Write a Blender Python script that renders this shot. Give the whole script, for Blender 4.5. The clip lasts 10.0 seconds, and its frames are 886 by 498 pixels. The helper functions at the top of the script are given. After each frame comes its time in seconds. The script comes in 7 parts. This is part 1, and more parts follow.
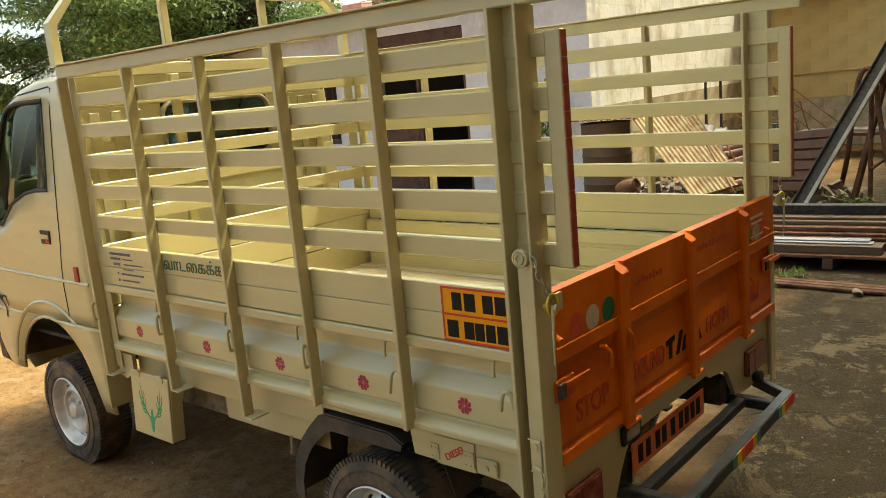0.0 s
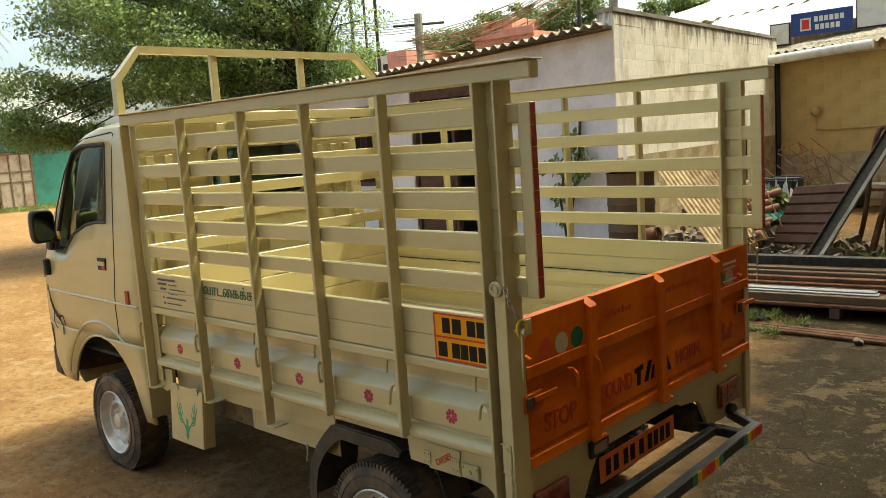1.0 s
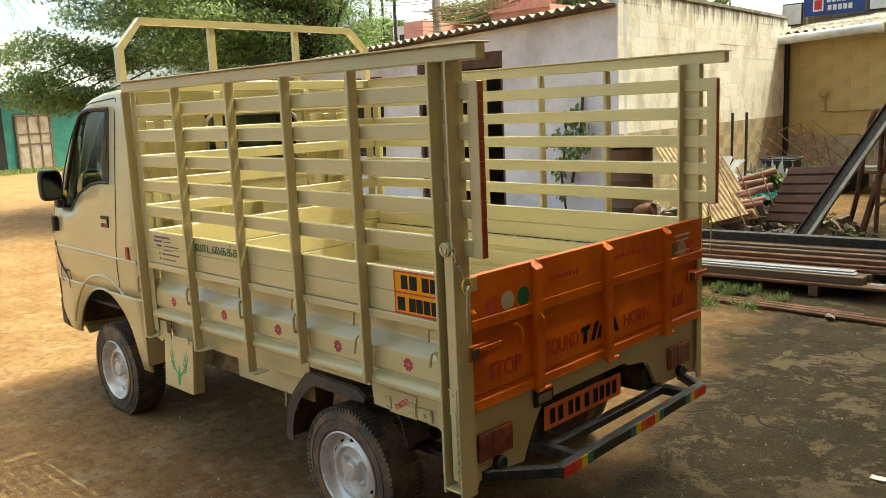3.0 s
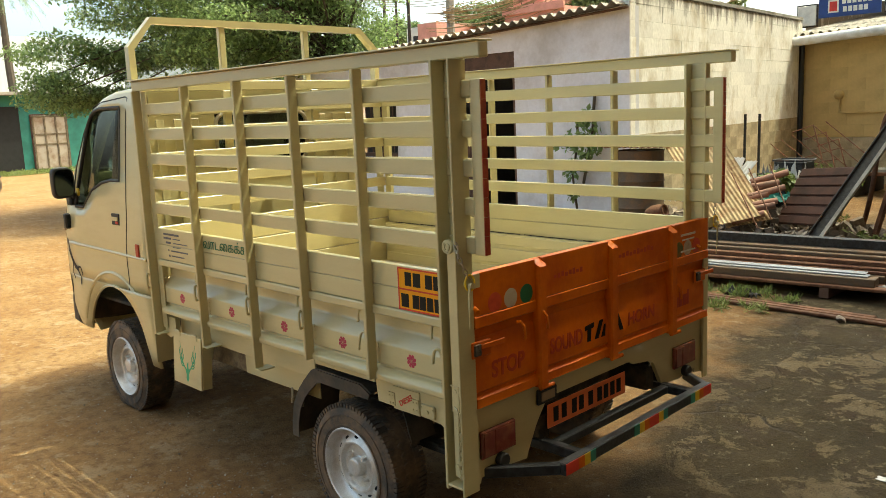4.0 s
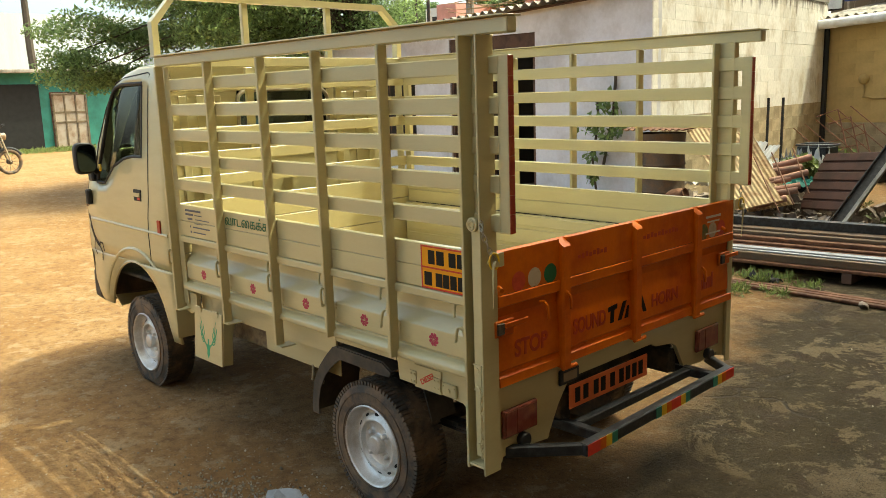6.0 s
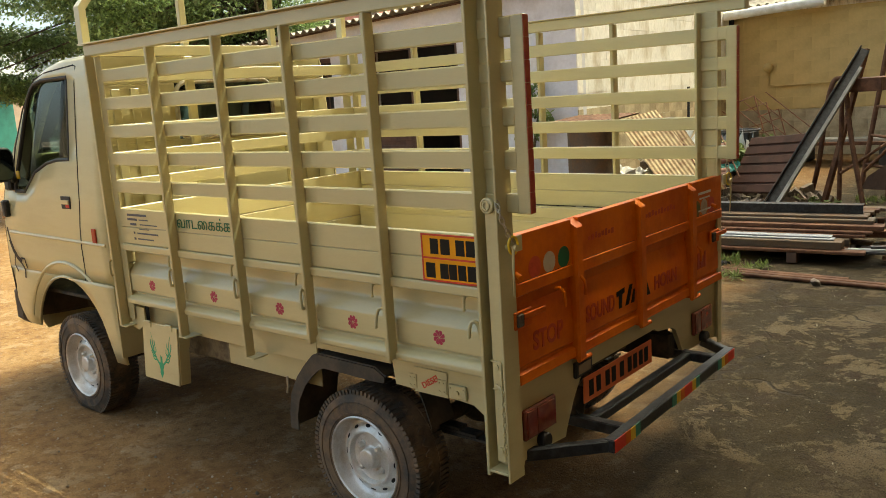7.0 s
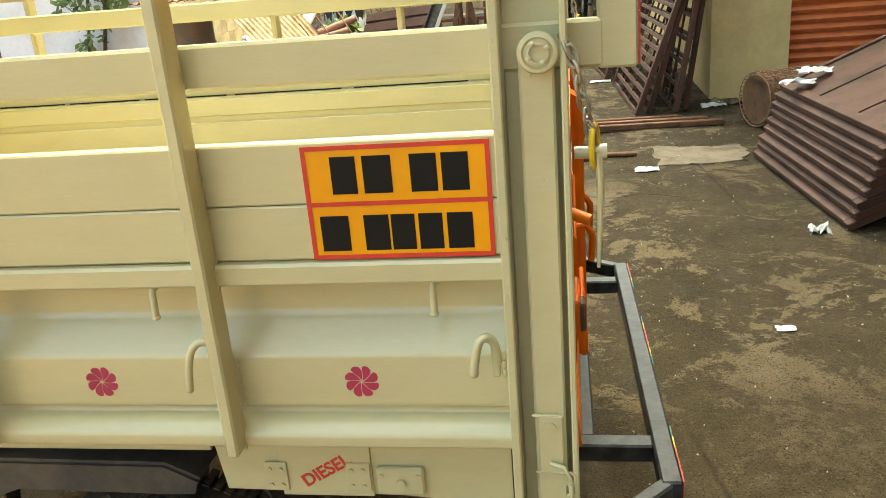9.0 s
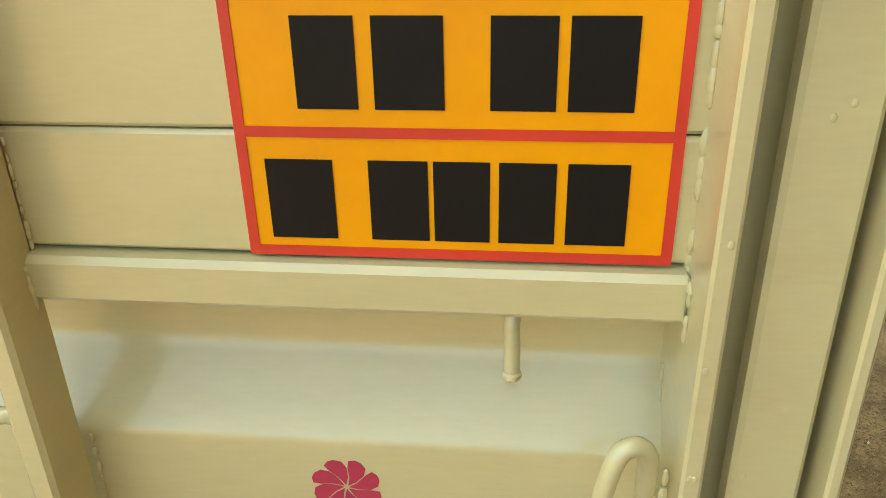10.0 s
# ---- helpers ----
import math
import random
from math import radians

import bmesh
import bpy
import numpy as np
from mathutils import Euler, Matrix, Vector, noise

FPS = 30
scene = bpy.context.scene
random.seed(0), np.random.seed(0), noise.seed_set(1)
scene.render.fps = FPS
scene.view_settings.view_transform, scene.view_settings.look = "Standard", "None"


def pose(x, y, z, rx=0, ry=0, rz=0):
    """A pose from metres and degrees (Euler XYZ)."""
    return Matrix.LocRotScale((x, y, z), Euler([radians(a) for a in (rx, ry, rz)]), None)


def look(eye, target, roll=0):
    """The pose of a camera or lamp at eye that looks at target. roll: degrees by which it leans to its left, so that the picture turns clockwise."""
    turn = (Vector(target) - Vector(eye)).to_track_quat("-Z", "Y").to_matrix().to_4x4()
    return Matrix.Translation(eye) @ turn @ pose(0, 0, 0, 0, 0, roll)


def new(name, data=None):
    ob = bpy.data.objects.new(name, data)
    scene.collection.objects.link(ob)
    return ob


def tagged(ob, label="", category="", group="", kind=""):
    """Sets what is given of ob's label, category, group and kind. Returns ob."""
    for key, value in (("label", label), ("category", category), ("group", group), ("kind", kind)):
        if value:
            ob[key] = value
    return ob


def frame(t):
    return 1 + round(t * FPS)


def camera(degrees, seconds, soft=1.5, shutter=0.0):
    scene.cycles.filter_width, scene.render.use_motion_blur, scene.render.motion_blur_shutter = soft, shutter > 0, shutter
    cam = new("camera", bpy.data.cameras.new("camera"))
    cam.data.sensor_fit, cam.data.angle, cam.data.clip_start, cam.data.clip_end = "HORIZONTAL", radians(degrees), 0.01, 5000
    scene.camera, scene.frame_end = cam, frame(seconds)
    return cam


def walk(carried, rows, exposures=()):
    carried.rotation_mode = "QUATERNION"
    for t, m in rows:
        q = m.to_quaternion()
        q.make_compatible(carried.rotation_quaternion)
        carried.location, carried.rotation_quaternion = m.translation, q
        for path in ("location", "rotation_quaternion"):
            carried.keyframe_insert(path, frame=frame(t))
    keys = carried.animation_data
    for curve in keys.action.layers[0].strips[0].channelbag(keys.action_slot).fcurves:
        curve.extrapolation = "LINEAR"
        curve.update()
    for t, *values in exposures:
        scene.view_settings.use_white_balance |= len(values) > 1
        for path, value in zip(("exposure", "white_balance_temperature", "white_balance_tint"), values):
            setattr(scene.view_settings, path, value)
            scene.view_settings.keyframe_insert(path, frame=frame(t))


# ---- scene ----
cam = camera(56.1, 10.0, soft=0.8)
PATH = [
    (0, (1.109, -1.63, 1.638), (-0.18, -0.15, 1.256), -5.2),
    (0.5, (1.234, -1.819, 1.658), (-0.095, -0.357, 1.345), -4.6),
    (1, (1.478, -1.837, 1.669), (0.112, -0.402, 1.396), -3.9),
    (1.5, (1.587, -1.875, 1.664), (0.222, -0.441, 1.381), -3.6),
    (2, (1.614, -1.955, 1.657), (0.258, -0.518, 1.348), -3.4),
    (2.5, (1.72, -1.923, 1.668), (0.35, -0.504, 1.34), -2.9),
    (4, (1.834, -1.886, 1.653), (0.422, -0.509, 1.322), -2.4),
    (4.5, (1.836, -1.892, 1.644), (0.42, -0.522, 1.305), -2.3),
    (5, (1.831, -1.894, 1.644), (0.398, -0.551, 1.268), -2.0),
    (5.5, (1.822, -1.89, 1.642), (0.387, -0.553, 1.25), -2.0),
    (5.7, (1.82, -1.893, 1.642), (0.381, -0.559, 1.256), -2.0),
    (6.8, (1.534, -1.912, 1.568), (0.196, -0.461, 1.247), -2.5),
    (7, (1.397, -1.924, 1.544), (0.121, -0.428, 1.176), -3.7),
    (7.5, (1.079, -1.844, 1.496), (-0.027, -0.261, 0.978), -7.4),
    (7.8, (0.808, -1.682, 1.416), (-0.189, -0.034, 0.879), -6.9),
    (8, (0.659, -1.55, 1.397), (-0.284, 0.131, 0.864), -6.4),
    (8.3, (0.454, -1.431, 1.378), (-0.311, 0.338, 0.845), -6.1),
    (8.5, (0.302, -1.294, 1.372), (-0.273, 0.534, 0.802), -7.5),
    (8.8, (0.084, -1.103, 1.359), (-0.242, 0.768, 0.732), -6.7),
    (9, (0.011, -0.999, 1.332), (-0.305, 0.86, 0.666), -4.8),
    (9.5, (-0.116, -0.602, 1.248), (-0.449, 1.194, 0.432), -3.3),
    (10, (-0.171, -0.422, 1.188), (-0.371, 1.346, 0.274), -1.3),
]
LIGHT = [(0, 1.54, -10.5, 7900), (0.5, 1.62, -10.5, 7700), (1, 1.28, -10.5, 7800), (1.5, 1.26, -10.5, 7800), (2, 1.50, -10.5, 7700), (2.5, 1.64, -10.5, 7500), (4, 1.58, -11.5, 7450), (5, 1.68, -12.5, 7350), (5.5, 1.68, -12.5, 7350),
         (7, 1.50, -9.5, 7700), (7.2, 1.86, -10, 7600), (7.5, 2.10, -10.5, 7500), (8, 2.40, -11.0, 7400), (8.5, 2.43, -11.0, 7500), (9, 2.58, -15.5, 7500), (9.5, 2.56, -16.0, 7700), (10, 2.78, -16.5, 8000)]
walk(cam, [(t, look(eye, target, roll)) for t, eye, target, roll in PATH], [(t, stops + 0.08, kelvin, tint) for t, stops, tint, kelvin in LIGHT])

# ---- light ----
SUN = Vector((0.23, 0.46, 1.0)).normalized()
world = bpy.data.worlds.new("sky")
scene.world = world
world.use_nodes = True
wn = world.node_tree.nodes
sky = wn.new("ShaderNodeTexSky")
sky.sky_type = "NISHITA"
sky.sun_disc = False
sky.sun_elevation = math.asin(SUN.z)
sky.sun_rotation = math.atan2(SUN.x, SUN.y)
sky.air_density, sky.dust_density, sky.ozone_density = 0.55, 6.0, 1.0
wn["Background"].inputs[1].default_value = 0.225
world.node_tree.links.new(sky.outputs[0], wn["Background"].inputs[0])
lamp = bpy.data.lights.new("sun", "SUN")
lamp.energy, lamp.angle, lamp.color = 1.32, radians(0.6), (1.0, 0.93, 0.82)
sun = new("sun", lamp)
sun.matrix_world = look(SUN * 40, (0, 0, 0))


# ---- materials ----
def material(name, base, rough=0.5, metal=0.0, second=None, scale=6.0, amount=0.5, grain=60.0, fine=0.08, bump=0.1,
             bump_scale=80.0, island=0.0, spec=0.5, coat=0.0, streak=None, thin=0.0):
    """A procedural surface: base colour mixed with a second one in patches, a fine grain over it, relief and uneven gloss."""
    m = bpy.data.materials.new(name)
    m.use_nodes = True
    n, l = m.node_tree.nodes, m.node_tree.links
    b = n["Principled BSDF"]
    co = n.new("ShaderNodeTexCoord")
    second = second or tuple(c * 0.8 for c in base)
    where = co.outputs["Object"]
    if streak:
        geo0 = n.new("ShaderNodeNewGeometry")
        stretch = n.new("ShaderNodeVectorMath")
        stretch.operation = "MULTIPLY"
        stretch.inputs[1].default_value = (1, 1, streak)
        l.new(geo0.outputs["Position"], stretch.inputs[0])
        where = stretch.outputs[0]
    a = n.new("ShaderNodeTexNoise")
    a.inputs["Scale"].default_value, a.inputs["Detail"].default_value, a.inputs["Roughness"].default_value = scale, 6, 0.65
    l.new(where, a.inputs["Vector"])
    ramp = n.new("ShaderNodeMapRange")
    ramp.inputs[1].default_value, ramp.inputs[2].default_value = 0.62 - amount * 0.35, 0.75 - amount * 0.2
    l.new(a.outputs[0], ramp.inputs[0])
    mix = n.new("ShaderNodeMix")
    mix.data_type = "RGBA"
    mix.inputs[6].default_value, mix.inputs[7].default_value = (*base, 1), (*second, 1)
    l.new(ramp.outputs[0], mix.inputs[0])
    g = n.new("ShaderNodeTexNoise")
    g.inputs["Scale"].default_value, g.inputs["Detail"].default_value = grain, 4
    l.new(where, g.inputs["Vector"])
    gr = n.new("ShaderNodeMapRange")
    gr.inputs[3].default_value, gr.inputs[4].default_value = 1 - fine * 2, 1 + fine * 2
    l.new(g.outputs[0], gr.inputs[0])
    hsv = n.new("ShaderNodeHueSaturation")
    l.new(mix.outputs[2], hsv.inputs["Color"])
    value = gr.outputs[0]
    if island:
        info = n.new("ShaderNodeObjectInfo")
        geo = n.new("ShaderNodeNewGeometry")
        add = n.new("ShaderNodeMath")
        l.new(info.outputs["Random"], add.inputs[0])
        l.new(geo.outputs["Random Per Island"], add.inputs[1])
        wrap = n.new("ShaderNodeMath")
        wrap.operation = "FRACT"
        l.new(add.outputs[0], wrap.inputs[0])
        span = n.new("ShaderNodeMapRange")
        span.inputs[3].default_value, span.inputs[4].default_value = 1 - island, 1 + island
        l.new(wrap.outputs[0], span.inputs[0])
        times = n.new("ShaderNodeMath")
        times.operation = "MULTIPLY"
        l.new(value, times.inputs[0])
        l.new(span.outputs[0], times.inputs[1])
        value = times.outputs[0]
    l.new(value, hsv.inputs["Value"])
    l.new(hsv.outputs[0], b.inputs["Base Color"])
    rr = n.new("ShaderNodeMapRange")
    rr.inputs[3].default_value, rr.inputs[4].default_value = max(0.02, rough - 0.1), min(1, rough + 0.12)
    l.new(a.outputs[0], rr.inputs[0])
    l.new(rr.outputs[0], b.inputs["Roughness"])
    b.inputs["Metallic"].default_value = metal
    b.inputs["Specular IOR Level"].default_value = spec
    b.inputs["Coat Weight"].default_value = coat
    b.inputs["Coat Roughness"].default_value = 0.07
    if bump:
        k = n.new("ShaderNodeTexNoise")
        k.inputs["Scale"].default_value, k.inputs["Detail"].default_value = bump_scale, 5
        l.new(co.outputs["Object"], k.inputs["Vector"])
        bm_ = n.new("ShaderNodeBump")
        bm_.inputs["Strength"].default_value, bm_.inputs["Distance"].default_value = bump, 0.02
        l.new(k.outputs[0], bm_.inputs["Height"])
        l.new(bm_.outputs[0], b.inputs["Normal"])
    if thin:
        tr = n.new("ShaderNodeBsdfTranslucent")
        l.new(hsv.outputs[0], tr.inputs["Color"])
        two = n.new("ShaderNodeMixShader")
        two.inputs[0].default_value = thin
        l.new(b.outputs[0], two.inputs[1])
        l.new(tr.outputs[0], two.inputs[2])
        l.new(two.outputs[0], n["Material Output"].inputs["Surface"])
    return m


CREAM = material("cream_paint", (0.545, 0.482, 0.264), 0.34, second=(0.51, 0.444, 0.238), scale=2.4, amount=0.45, fine=0.025, bump=0.045, bump_scale=18, coat=0.6, streak=5.0)
CREAM_DEEP = material("cream_paint_inside", (0.55, 0.485, 0.32), 0.4, second=(0.50, 0.42, 0.25), scale=4, fine=0.03, bump=0.04, bump_scale=30)
ORANGE = material("orange_paint", (0.66, 0.148, 0.006), 0.40, second=(0.50, 0.088, 0.005), scale=4, amount=0.6, fine=0.04, bump=0.06, bump_scale=22, spec=0.3)
AMBER = material("amber_sheet", (0.83, 0.35, 0.008), 0.4, second=(0.78, 0.30, 0.008), fine=0.02, bump=0, spec=0.3)
RED = material("red_paint", (0.62, 0.035, 0.02), 0.45, fine=0.03, bump=0)
CRIMSON = material("crimson_sticker", (0.42, 0.025, 0.075), 0.45, fine=0.03, bump=0)
INK_AND_GAPS = material("black_ink_and_gaps", (0.007, 0.0065, 0.006), 0.5, fine=0.02, bump=0, spec=0.2)
GREENINK = material("green_ink", (0.01, 0.13, 0.05), 0.45, fine=0.03, bump=0)
EMERALD = material("bright_green_ink", (0.02, 0.36, 0.17), 0.45, fine=0.03, bump=0)
GREYINK = material("grey_ink", (0.10, 0.10, 0.12), 0.5, fine=0.03, bump=0)
DISCRED = material("faded_red_sticker", (0.60, 0.07, 0.03), 0.45, second=(0.50, 0.05, 0.02), scale=25, fine=0.04, bump=0)
DISCWHITE = material("dusty_white_sticker", (0.52, 0.44, 0.33), 0.5, second=(0.42, 0.33, 0.22), scale=25, fine=0.04, bump=0)
DISCGREEN = material("worn_green_sticker", (0.10, 0.12, 0.03), 0.5, second=(0.34, 0.14, 0.03), scale=30, fine=0.04, bump=0)
MAROONINK = material("dark_red_ink", (0.46, 0.045, 0.012), 0.45, fine=0.03, bump=0)
WHITEPAINT = material("white_sticker", (0.75, 0.74, 0.68), 0.4, fine=0.03, bump=0)
TEAL = material("teal_tape", (0.02, 0.22, 0.16), 0.35, fine=0.03, bump=0)
YELLOWTAPE = material("yellow_tape", (0.75, 0.5, 0.03), 0.35, fine=0.03, bump=0)
TYRE = material("tyre_rubber", (0.055, 0.049, 0.041), 0.75, second=(0.20, 0.13, 0.075), scale=9, amount=0.6, bump=0.15, bump_scale=120)
RIM = material("silver_rim", (0.74, 0.73, 0.70), 0.42, metal=0.55, second=(0.60, 0.56, 0.49), scale=14, amount=0.5, grain=220, fine=0.10, bump=0.08, bump_scale=150)
BLACKSTEEL = material("black_steel", (0.010, 0.011, 0.012), 0.42, second=(0.035, 0.038, 0.042), scale=28, amount=0.6, bump=0.06, spec=0.35)
MIRROR = material("mirror_glass", (0.10, 0.125, 0.115), 0.06, metal=1.0, fine=0.01, bump=0)
UNDER = material("undercarriage", (0.03, 0.027, 0.022), 0.85, second=(0.10, 0.075, 0.05), scale=12, bump=0.2)
MUDGUARD = material("mudguard_plastic", (0.045, 0.039, 0.031), 0.65, second=(0.11, 0.085, 0.058), scale=7, amount=0.6, bump=0.08)
LENS = material("red_lens", (0.17, 0.025, 0.016), 0.2, second=(0.24, 0.06, 0.03), scale=20, fine=0.08, bump=0, coat=0.6)
LAMPGLASS = material("lamp_glass", (0.28, 0.2, 0.13), 0.15, fine=0.05, bump=0, coat=0.6)
PLATE = material("plate_paint", (0.76, 0.175, 0.055), 0.4, fine=0.03, bump=0)
DARKTAPE = material("dark_red_tape", (0.30, 0.03, 0.014), 0.3, second=(0.42, 0.10, 0.03), scale=18, fine=0.05, bump=0)
STEEL = material("dull_steel", (0.42, 0.38, 0.29), 0.45, metal=0.5, second=(0.30, 0.22, 0.13), scale=20, bump=0.06)
SEAT = material("seat_cloth", (0.05, 0.05, 0.055), 0.85, bump=0.1)
DUSTYPAINT = material("dusty_tan_paint", (0.32, 0.255, 0.145), 0.8, second=(0.16, 0.115, 0.07), scale=14, amount=0.6, fine=0.08, bump=0.1)
RUBBER = material("black_rubber", (0.012, 0.012, 0.012), 0.55, bump=0.03)


def glass(name, tint=(0.8, 0.88, 0.86), rough=0.02):
    m = bpy.data.materials.new(name)
    m.use_nodes = True
    b = m.node_tree.nodes["Principled BSDF"]
    b.inputs["Base Color"].default_value = (*tint, 1)
    b.inputs["Roughness"].default_value = rough
    b.inputs["Transmission Weight"].default_value = 1.0
    b.inputs["IOR"].default_value = 1.45
    return m


GLASS = glass("window_glass", (0.24, 0.30, 0.26))


# ---- mesh helpers ----
def finish(name, bm, mat, parent=None, label="", sharp=32):
    me = bpy.data.meshes.new(name)
    bmesh.ops.recalc_face_normals(bm, faces=bm.faces[:])
    bm.to_mesh(me)
    bm.free()
    for k in (mat if isinstance(mat, (list, tuple)) else [mat]):
        me.materials.append(k)
    me.polygons.foreach_set("use_smooth", [True] * len(me.polygons))
    me.set_sharp_from_angle(angle=radians(sharp))
    ob = new(name, me)
    if parent:
        ob.parent = parent
    if label:
        tagged(ob, label)
    return ob


def part(name, bm, mat, parent, label=""):
    return finish(name, bm, mat, parent, label)


def thing(name, label, category, group="", kind="", at=(0, 0, 0)):
    ob = new(name)
    ob.empty_display_size = 0.1
    ob.location = at
    return tagged(ob, label, category, group, kind)


def box(bm, lo, hi, bev=0.003, m=None, seg=1):
    lo, hi = [min(a, b) for a, b in zip(lo, hi)], [max(a, b) for a, b in zip(lo, hi)]
    mid = Vector([(a + b) / 2 for a, b in zip(lo, hi)])
    size = [b - a for a, b in zip(lo, hi)]
    t = Matrix.Translation(mid) @ Matrix.Diagonal((*size, 1))
    vs = bmesh.ops.create_cube(bm, size=1, matrix=(m @ t) if m else t)["verts"]
    if bev:
        es = list({e for v in vs for e in v.link_edges})
        bmesh.ops.bevel(bm, geom=es, offset=min(bev, min(size) * (0.3 if seg == 1 else 0.48)), segments=seg, affect="EDGES")
    return bm


def slab(name, lo, hi, mat, parent, label="", bev=0.003):
    return part(name, box(bmesh.new(), lo, hi, bev), mat, parent, label)


def prism(bm, pts, a, b, axis="x"):
    """A flat outline, in the plane across the axis, drawn out from a to b."""
    def at(p, d):
        return (d, p[0], p[1]) if axis == "x" else (p[0], d, p[1]) if axis == "y" else (p[0], p[1], d)
    va, vb = [bm.verts.new(at(p, a)) for p in pts], [bm.verts.new(at(p, b)) for p in pts]
    n = len(pts)
    for i in range(n):
        bm.faces.new((va[i], va[(i + 1) % n], vb[(i + 1) % n], vb[i]))
    bm.faces.new(va)
    bm.faces.new(vb[::-1])
    return bm


def eased(pts, r, steps=4):
    """An open line with its corners rounded off."""
    pts = [Vector(p) for p in pts]
    out = [pts[0]]
    for a, p, b in zip(pts, pts[1:], pts[2:]):
        k = min(r, (a - p).length * 0.45, (b - p).length * 0.45)
        u, v = p + (a - p).normalized() * k, p + (b - p).normalized() * k
        out += [u.lerp(p, f).lerp(p.lerp(v, f), f) for f in [j / steps for j in range(steps + 1)]]
    return [tuple(p) for p in out + [pts[-1]]]


def sheet(pts, t):
    """An open line made into an outline of thickness t."""
    out = []
    for i, p in enumerate(pts):
        a, b = pts[max(0, i - 1)], pts[min(len(pts) - 1, i + 1)]
        d = Vector((b[0] - a[0], b[1] - a[1])).normalized()
        out.append((p[0] - d.y * t, p[1] + d.x * t))
    return list(pts) + out[::-1]


def tube(bm, pts, r, n=8, square=False):
    pts = [Vector(p) for p in pts]
    rings = []
    up = None
    for i, p in enumerate(pts):
        d = (pts[min(i + 1, len(pts) - 1)] - pts[max(i - 1, 0)]).normalized()
        if up is None:
            up = Vector((0, 0, 1)) if abs(d.z) < 0.9 else Vector((1, 0, 0))
        side = d.cross(up).normalized()
        up = side.cross(d).normalized()
        k = r(i) if callable(r) else r
        rings.append([bm.verts.new(p + (side * math.cos(a) + up * math.sin(a)) * k)
                      for a in [2 * math.pi * (j + (0.5 if square else 0)) / n for j in range(n)]])
    for u, v in zip(rings, rings[1:]):
        for j in range(n):
            bm.faces.new((u[j], u[(j + 1) % n], v[(j + 1) % n], v[j]))
    bm.faces.new(rings[0][::-1])
    bm.faces.new(rings[-1])
    return bm


def lathe(bm, prof, n, m, index=0, caps=(True, True)):
    rings = []
    for r, h in prof:
        rings.append([bm.verts.new(m @ Vector((r * math.cos(2 * math.pi * j / n), r * math.sin(2 * math.pi * j / n), h))) for j in range(n)])
    for u, v in zip(rings, rings[1:]):
        for j in range(n):
            f = bm.faces.new((u[j], u[(j + 1) % n], v[(j + 1) % n], v[j]))
            f.material_index = index
    for ring, wanted in zip((rings[0], rings[-1]), caps):
        if wanted:
            bm.faces.new(ring).material_index = index
    return bm


def bent(bm, pts, r, n=12, steps=5):
    """A round rod bent through the points, with rounded ends."""
    p = [Vector(q) for q in pts]
    p = [p[0] * 2 - p[1]] + p + [p[-1] * 2 - p[-2]]
    line = []
    for a, b, c, d in zip(p, p[1:], p[2:], p[3:]):
        for k in range(steps):
            t = k / steps
            line.append(0.5 * (2 * b + (c - a) * t + (2 * a - 5 * b + 4 * c - d) * t * t + (3 * b - a - 3 * c + d) * t ** 3))
    line.append(p[-2].copy())
    d0, d1 = (line[0] - line[1]).normalized(), (line[-1] - line[-2]).normalized()
    line = [line[0] + d0 * r * 0.9, line[0] + d0 * r * 0.55] + line + [line[-1] + d1 * r * 0.55, line[-1] + d1 * r * 0.9]
    last = len(line) - 1
    return tube(bm, line, lambda i: r * (0.35 if i in (0, last) else 0.8 if i in (1, last - 1) else 1.0), n)


BALL = [(math.sin(math.pi * i / 5) * math.cos(math.pi * j / 4), math.sin(math.pi * i / 5) * math.sin(math.pi * j / 4), math.cos(math.pi * i / 5)) for i in range(1, 5) for j in range(8)]


def blob(bm, m):
    """A small rounded lump: the unit ball put through m."""
    vs = [bm.verts.new(m @ Vector(p)) for p in BALL]
    top, low = bm.verts.new(m @ Vector((0, 0, 1))), bm.verts.new(m @ Vector((0, 0, -1)))
    for j in range(8):
        k = (j + 1) % 8
        bm.faces.new((top, vs[j], vs[k]))
        bm.faces.new((low, vs[24 + k], vs[24 + j]))
        for i in range(3):
            bm.faces.new((vs[8 * i + j], vs[8 * i + 8 + j], vs[8 * i + 8 + k], vs[8 * i + k]))
    return bm


def weld(bm, a, b, r, rng, gaps=0.15):
    """A run of uneven weld blobs from a to b."""
    a, b = Vector(a), Vector(b)
    d = b - a
    q = d.to_track_quat("Z", "X").to_matrix().to_4x4()
    s = 0.0
    while s < d.length:
        if rng.random() > gaps:
            k = r * rng.uniform(0.4, 0.85)
            m = Matrix.Translation(a + d.normalized() * s) @ q @ Matrix.Diagonal((k, k * rng.uniform(0.7, 1.1), k * rng.uniform(1.3, 3.6), 1))
            blob(bm, m)
        s += r * rng.uniform(1.0, 3.2)
    return bm


def rod(bm, a, b, r, n=8):
    return tube(bm, [a, b], r, n)


